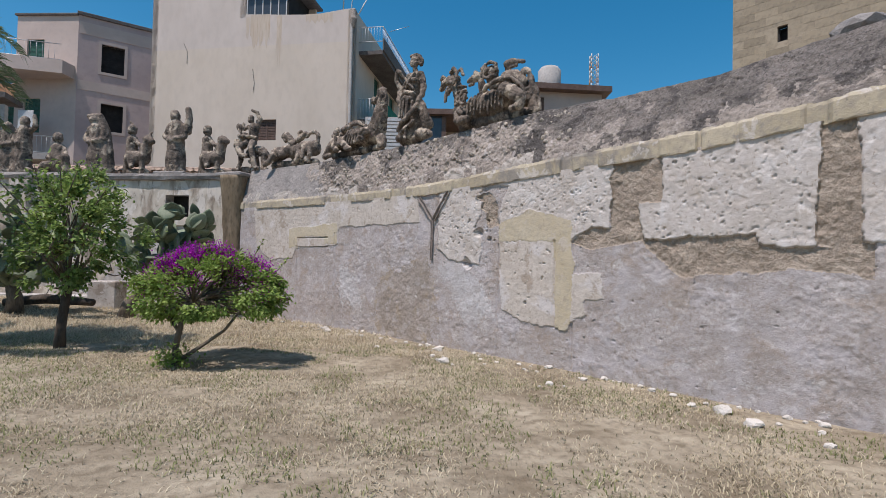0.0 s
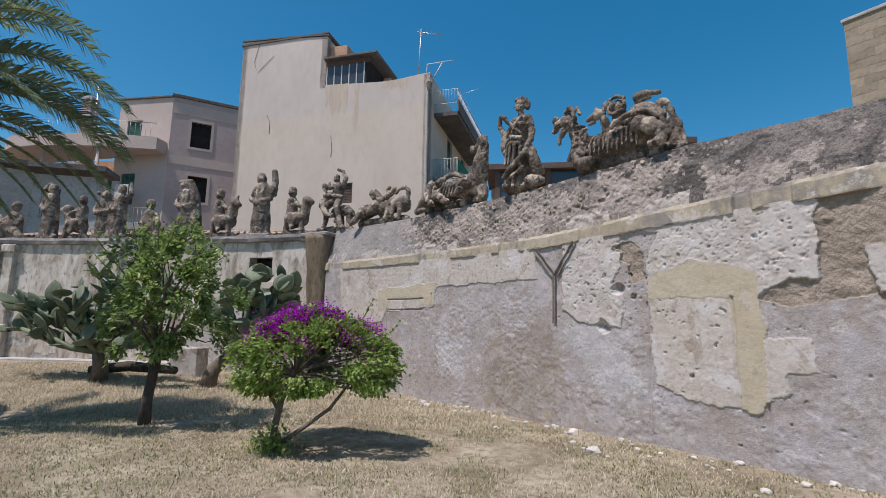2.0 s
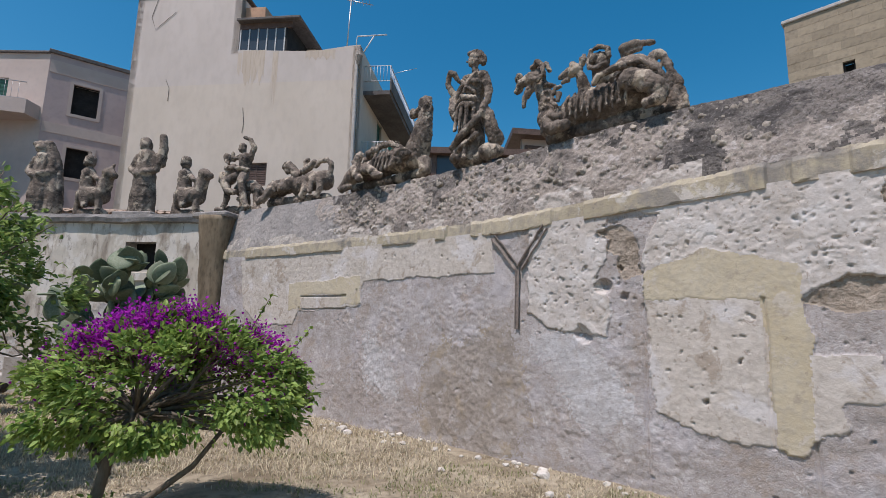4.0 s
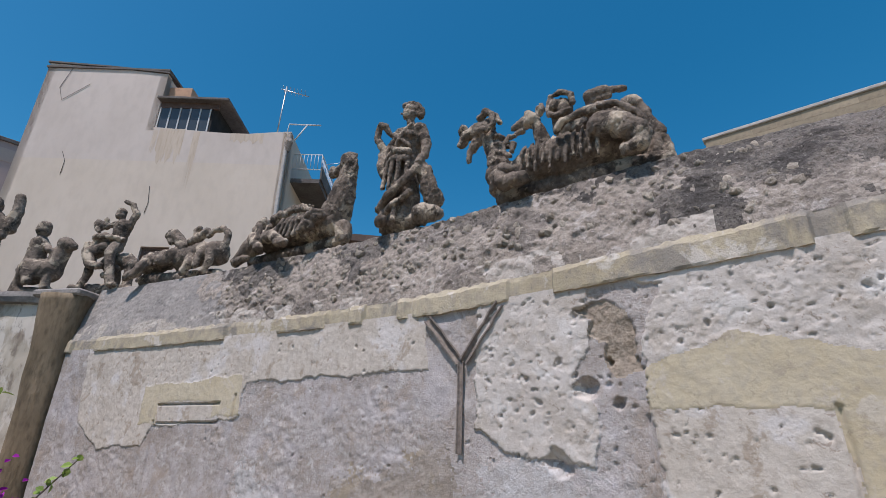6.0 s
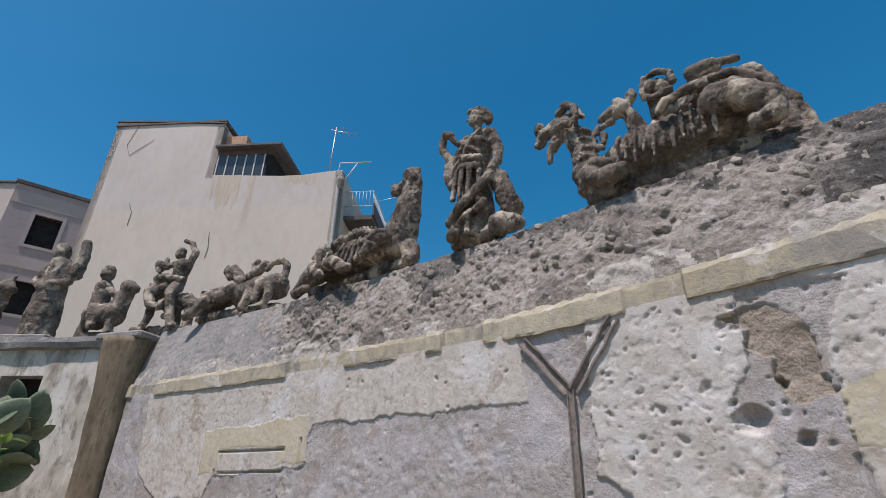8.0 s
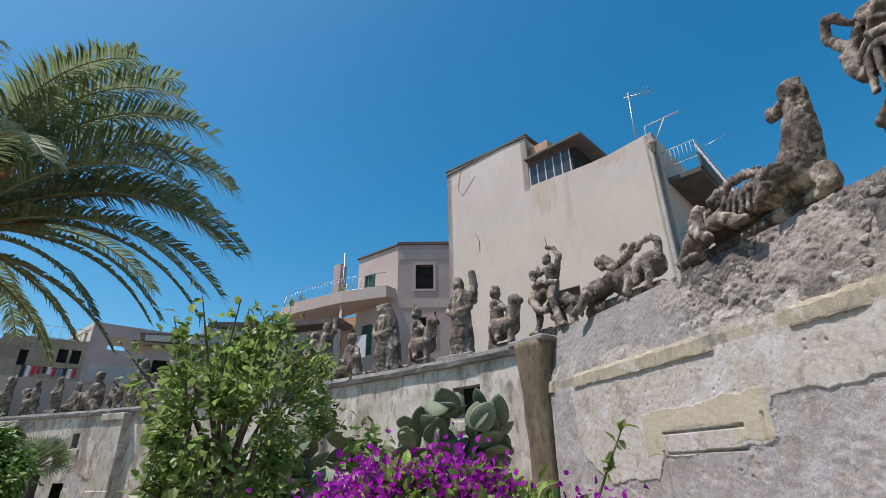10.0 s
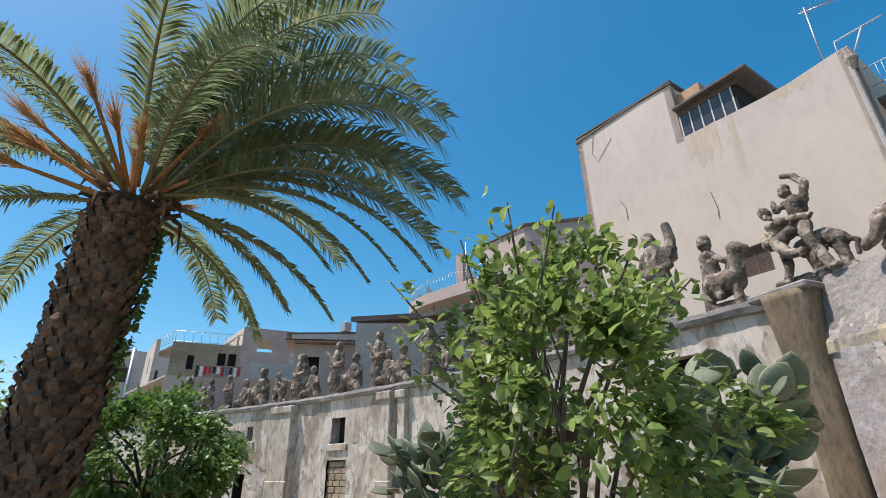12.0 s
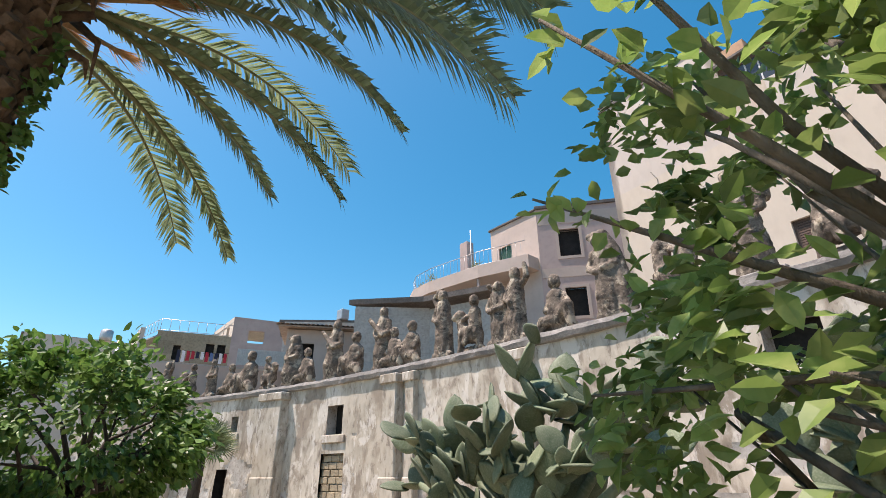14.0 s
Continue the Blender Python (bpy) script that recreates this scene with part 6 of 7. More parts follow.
def crouch(h, side=1):
    """Strokes for a low seated or crouching figure."""
    f = h / 1.1
    s = side
    return [(0.22 * f, 0.18 * f, [(0, 0, 0.25 * f), (0.05 * s, 0, 0.62 * f)]), (0.115 * f, 0.11 * f, [(0.06 * s, -0.03, 0.92 * f), (0.07 * s, -0.02, 0.97 * f)]), (0.11 * f, 0.08 * f, [(-0.05 * s, -0.12, 0.25 * f), (-0.32 * s, -0.2, 0.42 * f), (-0.36 * s, -0.2, 0.08)]), (0.10 * f, 0.08 * f, [(0.12 * s, -0.15, 0.22 * f), (0.32 * s, -0.2, 0.2 * f), (0.4 * s, -0.2, 0.06)]),
            (0.06 * f, 0.05 * f, [(-0.1 * s, 0, 0.68 * f), (-0.28 * s, -0.12, 0.5 * f)]), (0.06 * f, 0.05 * f, [(0.2 * s, 0, 0.66 * f), (0.26 * s, -0.14, 0.4 * f)]), (0.12, 0.12, [(-0.32, 0, 0.05), (0.32, -0.05, 0.05)])]


L_FIG, L_RID, L_CRO = "weathered stone figure standing on the wall ledge", "weathered stone figure riding a small beast on the wall", "weathered stone figure crouching on the wall ledge"
FAR_STATUES = [
    (-7.25, rider(1.5, 1), L_RID, 0), (-8.45, figure(1.95, 0, 0.0, -0.04, 0.24, 1), "weathered stone figure holding up a wing-like shield", 0), (-9.76, rider(1.55, 1, True), L_RID, 0),
    (-11.07, figure(1.85, 0, -0.05, -0.06, 0.26, 3), "weathered stone figure in a hooded cloak", 0), (-12.3, crouch(1.3, -1), L_CRO, 0), (-13.5, figure(1.75, 1, 0.05), L_FIG, 0), (-14.0, figure(1.55, 0, -0.08, 0.05, 0.25, 3), L_FIG, 0),
    (-14.95, rider(1.45, -1), L_RID, 0), (-15.9, figure(1.8, 2), "weathered stone figure with an arm over its head", 0), (-17.15, crouch(1.25, 1), L_CRO, 0), (-17.75, crouch(1.2, -1), L_CRO, 0), (-18.3, figure(1.85, 0, 0, 0, 0.26, 2), "weathered stone musician standing on the wall", 0),
    (-19.55, crouch(1.35, 1), L_CRO, 0), (-20.5, figure(1.85, 0, 0.04, 0.02, 0.3, 2), "weathered stone musician standing on the wall", 0), (-21.75, crouch(1.2, -1), L_CRO, 0), (-22.6, figure(1.7, 0, 0, 0, 0.32, 3), "weathered stone figure in a hooded cloak", 0),
    (-23.75, rider(1.2, 1), L_RID, 0), (-24.85, crouch(1.5, 1), L_CRO, 0), (-25.75, crouch(1.15, -1), L_CRO, 0), (-26.9, figure(1.4, 0), L_FIG, 0), (-28.2, rider(1.4, -1), L_RID, 0), (-29.6, figure(1.6, 1), L_FIG, 0), (-31.0, crouch(1.3, 1), L_CRO, 0)]
for i, (x, st, lb, tr) in enumerate(FAR_STATUES):
    carve("statue", st, far_base(x, 0.25, tr), lb, 1.04, 0.028 if x > -17 else 0.036, 20 + i, 1.08)
# plinth slab under the shield bearer
plinth = tagged(new("plinth_slab", None), "flat stone slab under a wall statue", "slab")
part("slab", box_bm(-0.5, 0.5, -0.3, 0.35, -0.06, 0.03, 0.02), M_CEMENT, plinth, "", far_base(-8.45, 0.2, 0, 4.13))

# ---- loose stones ----
def rock_mesh(name, mat, seed, flat=0.7):
    bm = bmesh.new()
    bmesh.ops.create_icosphere(bm, subdivisions=2, radius=1.0)
    for v in bm.verts:
        n = noise.noise(v.co * 1.3 + Vector((seed * 7.1, 0, 0)))
        v.co = v.co * (1 + 0.45 * n)
        v.co.z *= flat
    me = bpy.data.meshes.new(name)
    bm.to_mesh(me)
    bm.free()
    me.materials.append(mat)
    return me


ROCKS = [rock_mesh("rubble_stone", M_STONE, k) for k in range(6)]
PALE = [rock_mesh("stone", M_PALE, k + 10, 0.6) for k in range(5)]
rnd = random.Random(4)
for k in range(120):
    s = rnd.uniform(-0.8, 11.5)
    out = 0.06 + rnd.random() ** 2 * (1.1 if k < 60 else 0.5)
    x, y = wall_at(s, -out)
    r = rnd.uniform(0.02, 0.055) if k < 60 else rnd.uniform(0.012, 0.035)
    if k < 6:
        s, out, r = ((8.35, 0.35, 0.09), (8.1, 0.45, 0.07), (4.9, 0.35, 0.08), (4.1, 1.05, 0.085), (0.3, 0.45, 0.10), (-0.05, 0.7, 0.09))[k]
        x, y = wall_at(s, -out)
    ob = new("stone", PALE[k % 5])
    ob.matrix_basis = Matrix.Translation((float(x), float(y), float(ground_height(x, y)) + r * 0.3)) @ Matrix.Rotation(rnd.uniform(0, 6), 4, "Z") @ Matrix.Scale(r, 4)
    tagged(ob, "pale limestone fragment lying in the dry grass", "stone", "stones along the wall foot")
big = new("boulder", rock_mesh("boulder", M_CEMENT, 33, 0.8))
bx, by = wall_at(-0.75, 0.75)
big.matrix_basis = Matrix.Translation((float(bx) + 0.15, float(by), parapet_top(-0.75) + 0.10)) @ Matrix.Diagonal((0.34, 0.26, 0.20, 1))
tagged(big, "grey boulder lying on top of the rough parapet", "boulder")
for k in range(230):
    s = rnd.uniform(2.6, 9.3)
    f = rnd.uniform(0.16, 0.97)
    b, z = parapet_front(s, f)
    x, y = wall_at(s, b)
    r = rnd.uniform(0.025, 0.065)
    x, y = x + WN[0] * r * 0.35, y + WN[1] * r * 0.35
    M = Matrix.Translation((float(x), float(y), float(z))) @ Euler((rnd.uniform(0, 6), rnd.uniform(0, 6), rnd.uniform(0, 6))).to_matrix().to_4x4() @ Matrix.Scale(r, 4)
    child("rubble_stone", ROCKS[k % 6], garden_wall, "", M)
# bricks of the walled-up niche in the far wall
bb = box_bm(-0.17, 0.17, -0.05, 0.05, -0.085, 0.085, 0.012)
me_brick = bpy.data.meshes.new("brick")
bb.to_mesh(me_brick)
bb.free()
me_brick.materials.append(M_BRICK)
MB = along_far(-19.92)
for r in range(10):
    for c in range(3):
        child("brick", me_brick, far_wall, "", MB @ Matrix.Translation((-0.36 + 0.36 * c + (0.05 if r % 2 else -0.05), 0.13 + rnd.uniform(-0.012, 0.012), 0.12 + 0.19 * r)))

# ---- plants ----
def leaf_cloud(points, dirs, length, width, fold=0.25, droop=0.0, rs=None):
    """Vertices and faces of many folded, pointed leaves."""
    rs = rs or np.random.RandomState(1)
    n = len(points)
    d = dirs + rs.normal(0, 0.55, (n, 3))
    d[:, 2] -= droop
    d /= np.linalg.norm(d, axis=1)[:, None]
    up = rs.normal(0, 0.6, (n, 3)) + np.array([0, 0, 1.0])
    w = np.cross(d, up)
    w /= np.linalg.norm(w, axis=1)[:, None] + 1e-9
    u = np.cross(w, d)
    L = (length * rs.uniform(0.6, 1.25, n))[:, None]
    W = (width * rs.uniform(0.7, 1.2, n))[:, None]
    p = points
    V = np.stack([p, p + d * L * 0.35 + w * W * 0.5 + u * W * fold, p + d * L * 0.38 - u * W * 0.02, p + d * L * 0.35 - w * W * 0.5 + u * W * fold, p + d * L * 0.72 + w * W * 0.38 + u * W * fold * 0.6 - u * L * 0.06, p + d * L * 0.72 - w * W * 0.38 + u * W * fold * 0.6 - u * L * 0.06, p + d * L - u * L * 0.14], 1)
    base = (np.arange(n) * 7)[:, None, None]
    F3 = np.array([(0, 1, 2), (0, 2, 3), (1, 4, 2), (2, 5, 3), (2, 4, 6), (2, 6, 5)])[None]
    return V.reshape(-1, 3), (base + F3).reshape(-1, 3)


def crown_points(n, c, r, rs, clumps, inner=0.55, csize=0.3, keep=None):
    """Points gathered in clumps near the skin of an ellipsoid, with their outward ways."""
    k = rs.normal(0, 1, (clumps, 3))
    k /= np.linalg.norm(k, axis=1)[:, None]
    k *= (inner + (1 - inner) * rs.rand(clumps) ** 0.5)[:, None]
    i = rs.randint(0, clumps, n)
    p = k[i] + rs.normal(0, csize, (n, 3)) * rs.uniform(0.5, 1.2, clumps)[i][:, None]
    out = p / (np.linalg.norm(p, axis=1)[:, None] + 1e-6)
    q = np.asarray(c) + p * np.asarray(r)
    if keep is not None:
        m = keep(q)
        q, out = q[m], out[m]
    return q, out, np.asarray(c) + k * np.asarray(r)


def branches(base, fork, tips, r0, rs, wob=0.12):
    """Limbs from a fork out to the tips."""
    runs = []
    for t in tips:
        a, b = Vector(fork), Vector(t)
        m1 = a.lerp(b, 0.4) + Vector(rs.normal(0, wob, 3))
        m2 = a.lerp(b, 0.75) + Vector(rs.normal(0, wob, 3))
        runs.append(([a, m1, m2, b], [r0 * 0.55, r0 * 0.4, r0 * 0.24, r0 * 0.1]))
    return runs


def each(name, runs, mat, parent, label="", sides=6):
    for run in runs:
        tubes(name, [run], mat, parent, label, sides)


# lemon tree
rs = np.random.RandomState(7)
lemon = thing("lemon_tree", "small lemon tree with an uneven leafy green crown", "tree", (-6.3, 8.0, 0.0))
tubes("trunk", [([(-6.3, 8.0, -0.05), (-6.29, 8.0, 0.35), (-6.25, 8.02, 0.75), (-6.22, 8.03, 1.05)], [0.095, 0.075, 0.07, 0.08])], M_DARKBARK, lemon, "thin dark trunk", 9)
clear = lambda q: ((q[:, 0] + 6.43) * 0.533 + (q[:, 1] - 6.52) * 0.846 > 0.84) & (q[:, 2] > 0.85)
LC, LR = np.array((-6.26, 8.10, 1.95)), np.array((1.22, 1.08, 1.02))
pts, out, cl = crown_points(6400, LC, LR, rs, 66, 0.48, 0.085, clear)
cl = cl[clear(cl)]
each("limb", branches(None, (-6.22, 8.03, 1.02), cl[:24], 0.040, rs, 0.16), M_BARK, lemon, "grey-brown limb")
child("crown", mesh_from("crown", *leaf_cloud(pts, out * np.array([1, 1, 0.6]) + np.array([0, 0, 0.15]), 0.092, 0.054, 0.18, 0.15, rs), M_LEMON), lemon, "dense glossy green leaves")["kind"] = "stuff"
# long sprays that stand out of the crown
runs, P2, D2 = [], [], []
for tip in ((-6.82, 7.19, 2.78), (-6.95, 7.35, 2.55), (-6.3, 7.35, 2.95), (-5.9, 7.35, 3.05), (-5.75, 7.6, 3.05), (-5.4, 7.8, 2.75), (-6.9, 8.2, 2.9), (-6.0, 8.3, 3.2), (-5.3, 8.2, 2.6), (-6.6, 8.4, 3.1), (-5.9, 7.2, 2.6), (-7.35, 7.8, 2.35), (-7.4, 8.1, 1.7), (-6.2, 7.3, 2.2), (-6.6, 7.5, 1.6), (-5.9, 7.2, 1.7)):
    a, b = Vector((-6.25, 8.0, 1.6)), Vector(tip)
    m1 = a.lerp(b, 0.5) + Vector(rs.normal(0, 0.08, 3))
    runs.append(([a, m1, b], [0.022, 0.014, 0.005]))
    for t in np.linspace(0.45, 1, 30):
        P2.append(np.array(m1.lerp(b, (t - 0.45) / 0.55)) + rs.normal(0, 0.05, 3))
        D2.append(rs.normal(0, 0.6, 3) + np.array((b - a).normalized()) * 0.5)
each("twig", runs, M_BARK, lemon, "", 5)
child("spray_leaves", mesh_from("spray_leaves", *leaf_cloud(np.array(P2), np.array(D2), 0.092, 0.056, 0.15, 0.2, rs), M_LEMON), lemon, "young bright green leaves")["kind"] = "stuff"
fr = rock_mesh("lemon", material("lemon_skin", [(0.30, 0.34, 0.05), (0.45, 0.42, 0.06), (0.25, 0.30, 0.05)], 8, 60, rough=0.4, bump=0.2), 3, 1.2)
for k in range(7):
    child("lemon", fr, lemon, "unripe lemon", Matrix.Translation(Vector(cl[k * 3]) * 0.985 + Vector((-0.09, 0.12, 0.0))) @ Matrix.Scale(0.033, 4))

# bougainvillea
boug = thing("bougainvillea", "umbrella-shaped bougainvillea bush with magenta flowers", "bush", (-3.73, 6.91, 0))
BC, BR = (-3.33, 7.08, 1.10), (1.10, 0.86, 0.62)


def umb(q):
    """Under the domed top, above the hollow round the stems, clear of the walked line."""
    far = np.hypot((q[:, 0] - BC[0]) / 1.2, (q[:, 1] - BC[1]) / 0.9)
    low = 0.78 - 0.22 * np.clip((-3.3 - q[:, 0]) / 1.0, 0, 1) - 0.14 * np.clip(far, 0, 1)
    return (q[:, 2] > low) & (q[:, 2] < 1.75 - 0.66 * far ** 2) & (q[:, 1] > 6.38)


pts, out, cl = crown_points(19000, BC, BR, rs, 150, 0.5, 0.085, umb)
each("stem", [([(-3.73, 6.91, -0.05), (-3.73, 6.91, 0.3), (-3.68, 6.94, 0.6), (-3.55, 7.0, 0.95)], [0.055, 0.045, 0.04, 0.03]), ([(-3.70, 6.92, 0.06), (-3.42, 6.96, 0.26), (-3.1, 7.05, 0.5), (-2.85, 7.12, 0.85)], [0.035, 0.028, 0.022, 0.015]), ([(-3.68, 6.94, 0.45), (-3.9, 7.0, 0.7), (-4.15, 7.1, 0.95)], [0.03, 0.022, 0.015])], M_BARK, boug, "thin crooked brown stem", 7)
each("twig", branches(None, (-3.55, 7.0, 0.9), cl[umb(cl)][:40], 0.035, rs, 0.06), M_BARK, boug, "", 5)
child("leaves", mesh_from("leaves", *leaf_cloud(pts, out, 0.060, 0.034, 0.15, 0.1, rs), M_BOUG), boug, "small fresh green leaves")["kind"] = "stuff"
# bracts gather in tufts over the top, thickest on the wall side, with stray ones lower on the palm side
topz = lambda q: 1.75 - 0.66 * (np.hypot((q[:, 0] - BC[0]) / 1.2, (q[:, 1] - BC[1]) / 0.9)) ** 2
tx = np.stack([rs.uniform(-4.3, -2.5, 480), rs.uniform(6.75, 7.85, 480)], -1)
tx = tx[(np.hypot((tx[:, 0] - BC[0]) / 1.2, (tx[:, 1] - BC[1]) / 0.9) < 0.98) & (fbm(tx[:, 0] * 1.9, tx[:, 1] * 1.9, 77, 3) + 0.10 * (tx[:, 1] - 7.0) + 0.05 * (tx[:, 0] + 3.3) > 0.47)]
tz = topz(np.concatenate([tx, tx[:, :1]], 1)) - 0.06 - 0.12 * rs.rand(len(tx)) ** 2
seeds = np.concatenate([np.concatenate([tx, tz[:, None]], 1), cl[(cl[:, 2] > 0.95) & (rs.rand(len(cl)) < np.where(cl[:, 0] < -3.4, 0.6, 0.28)) & umb(cl)]])
n = 34 * len(seeds)
fl = np.repeat(seeds, 34, 0) + rs.normal(0, 1, (n, 3)) * np.repeat(rs.uniform(0.03, 0.075, len(seeds)), 34)[:, None]
fl = fl[fl[:, 1] > 6.6]
child("flower_mass", mesh_from("flower_mass", *leaf_cloud(fl, (fl - np.array(BC)), 0.030, 0.026, 0.25, -0.3, rs), M_FLOWER), boug, "magenta papery bracts")["kind"] = "stuff"
# suckers at its foot and a long shoot
P2 = np.array([(-3.74, 6.86, 0.12)]) + rs.normal(0, 1, (420, 3)) * np.array([0.13, 0.13, 0.10])
P2[:, 2] = np.abs(P2[:, 2])
child("suckers", mesh_from("suckers", *leaf_cloud(P2, rs.normal(0, 1, (420, 3)) + np.array([0, 0, 0.8]), 0.055, 0.032, 0.15, 0, rs), M_BOUG), boug)["kind"] = "stuff"
shoots = [[(-2.7, 7.4, 1.2), (-2.5, 7.55, 1.4), (-2.38, 7.62, 1.58)], [(-2.9, 7.3, 1.4), (-2.78, 7.4, 1.7), (-2.7, 7.42, 1.86)], [(-4.2, 6.9, 1.2), (-4.45, 6.85, 1.4), (-4.6, 6.8, 1.45)]]
each("shoot", [(s, [0.006] * (len(s) - 1) + [0.003]) for s in shoots], M_BARK, boug, "", 4)
P2 = np.array([np.array(Vector(s[-2]).lerp(Vector(s[-1]), t)) for s in shoots for t in np.linspace(0, 1, 14)])
child("shoot_leaves", mesh_from("shoot_leaves", *leaf_cloud(P2, rs.normal(0, 1, P2.shape), 0.05, 0.03, 0.15, 0, rs), M_BOUG), boug)["kind"] = "stuff"


# prickly pear
def pad_mesh(seed, fat=0.07):
    """An oval fleshy pad standing on its base, one unit high."""
    V, Fq = [], []
    nr, ns = 9, 14
    for i in range(nr + 1):
        t = i / nr
        w = (math.sin(math.pi * min(1, t ** 0.8)) ** 0.62) * 0.33 + 0.035 * (1 - t)
        for k in range(ns):
            a = 2 * math.pi * k / ns
            V.append((w * math.cos(a), fat * (0.6 + 0.4 * math.sin(math.pi * t)) * math.sin(a) * min(1, w / 0.2 + 0.3) + 0.05 * math.sin(seed + 2.5 * t), t + 0.015 * math.sin(3 * a + seed)))
    for i in range(nr):
        for k in range(ns):
            Fq.append((i * ns + k, i * ns + (k + 1) % ns, (i + 1) * ns + (k + 1) % ns, (i + 1) * ns + k))
    Fq.append(tuple(nr * ns + k for k in range(ns)))
    return mesh_from("pad", V, Fq, M_CACTUS, True)


PADS = [pad_mesh(k) for k in range(4)]


def prickly_pear(foot, trunk, size, seed, label, limbs, tall):
    """A trunk, corky limbs out to the given heads, and chains of pads grown from them."""
    rc = random.Random(seed)
    th = thing("prickly_pear", label, "cactus", foot, "prickly pears by the wall")
    tubes("trunk", [(trunk, [0.20, 0.16, 0.13, 0.10][:len(trunk)])], M_BARK, th, "thick corky trunk", 9)
    n = 0
    for head in limbs:
        h0 = Vector(head)
        a = Vector(trunk[-1])
        m = a.lerp(h0, 0.5) - Vector((0, 0, 0.12))
        tubes("limb", [([a, m, h0], [0.09, 0.07, 0.05])], M_CACTUS, th, "", 7)
        heads = [(h0, 0), (h0, 0), (m.lerp(h0, 0.5), 1), (m, 1)]
        for _ in range(rc.randint(15, 20)):
            p, lv = heads[rc.randrange(len(heads))]
            h = size * rc.uniform(0.72, 1.25)
            d = Vector((rc.uniform(-0.9, 0.9) + 0.5 * (p.x - a.x), rc.uniform(-0.9, 0.5), rc.uniform(-0.1, 1.2))).normalized()
            side = Vector((rc.uniform(-1, 1), rc.uniform(-0.6, 0.6), rc.uniform(-0.3, 0.3)))
            side = (side - d * side.dot(d)).normalized()
            end = p + d * h
            if lv > 4 or end.z > tall or end.y > 13.2 or end.x > -5.75:
                continue
            R = Matrix((side, d.cross(side), d)).transposed().to_4x4()
            child("pad", PADS[n % 4], th, "", Matrix.Translation(p - d * 0.03) @ R @ Matrix.Diagonal((h * rc.uniform(0.95, 1.2), h, h, 1)))
            n += 1
            heads.append((p + d * h * 0.93 + side * h * rc.uniform(-0.25, 0.25), lv + 1))
            if lv == 0:
                heads.append(heads[-1])
    return th


prickly_pear((-10.4, 11.7, 0.2), [(-10.4, 11.7, 0.1), (-10.4, 11.7, 0.5), (-10.45, 11.65, 0.8)], 0.45, 3, "large prickly pear cactus with many grey-green pads",
             [(-12.3, 11.4, 1.3), (-11.9, 11.9, 1.8), (-11.5, 11.2, 1.2), (-11.1, 11.8, 1.9), (-10.7, 11.2, 1.5), (-10.2, 12.0, 2.0), (-9.9, 11.3, 1.5), (-9.5, 11.9, 1.8), (-9.1, 11.3, 1.4), (-11.6, 11.6, 1.55), (-10.5, 11.6, 1.9)], 3.15)
prickly_pear((-7.8, 11.9, 0.1), [(-7.8, 11.9, 0.0), (-7.75, 12.0, 0.4), (-7.4, 12.1, 0.8), (-7.2, 12.2, 1.0)], 0.42, 12, "prickly pear cactus leaning towards the wall corner",
             [(-7.7, 12.2, 1.5), (-7.2, 12.3, 1.9), (-6.8, 12.0, 1.4), (-6.5, 12.4, 1.8), (-6.6, 12.1, 1.2), (-6.35, 12.2, 1.6), (-6.3, 12.1, 2.2), (-6.9, 11.9, 2.3), (-7.5, 11.9, 2.0), (-6.5, 12.2, 0.9)], 3.3)
log = thing("dead_cactus_log", "dead corky cactus trunk lying by the wall", "log", (-10, 12.4, 0.2))
tubes("stem", [([(-11.2, 12.3, 0.3), (-10.3, 12.5, 0.4), (-8.9, 12.3, 0.35)], [0.10, 0.13, 0.09])], M_DARKBARK, log, "", 8)
blk = thing("stone_block", "pale squared stone block against the far wall", "block", (-9.3, 13.4, 0.2))
part("block", box_bm(-9.75, -8.95, 13.2, 13.7, 0.05, 0.85, 0.03), M_FARLOW, blk)

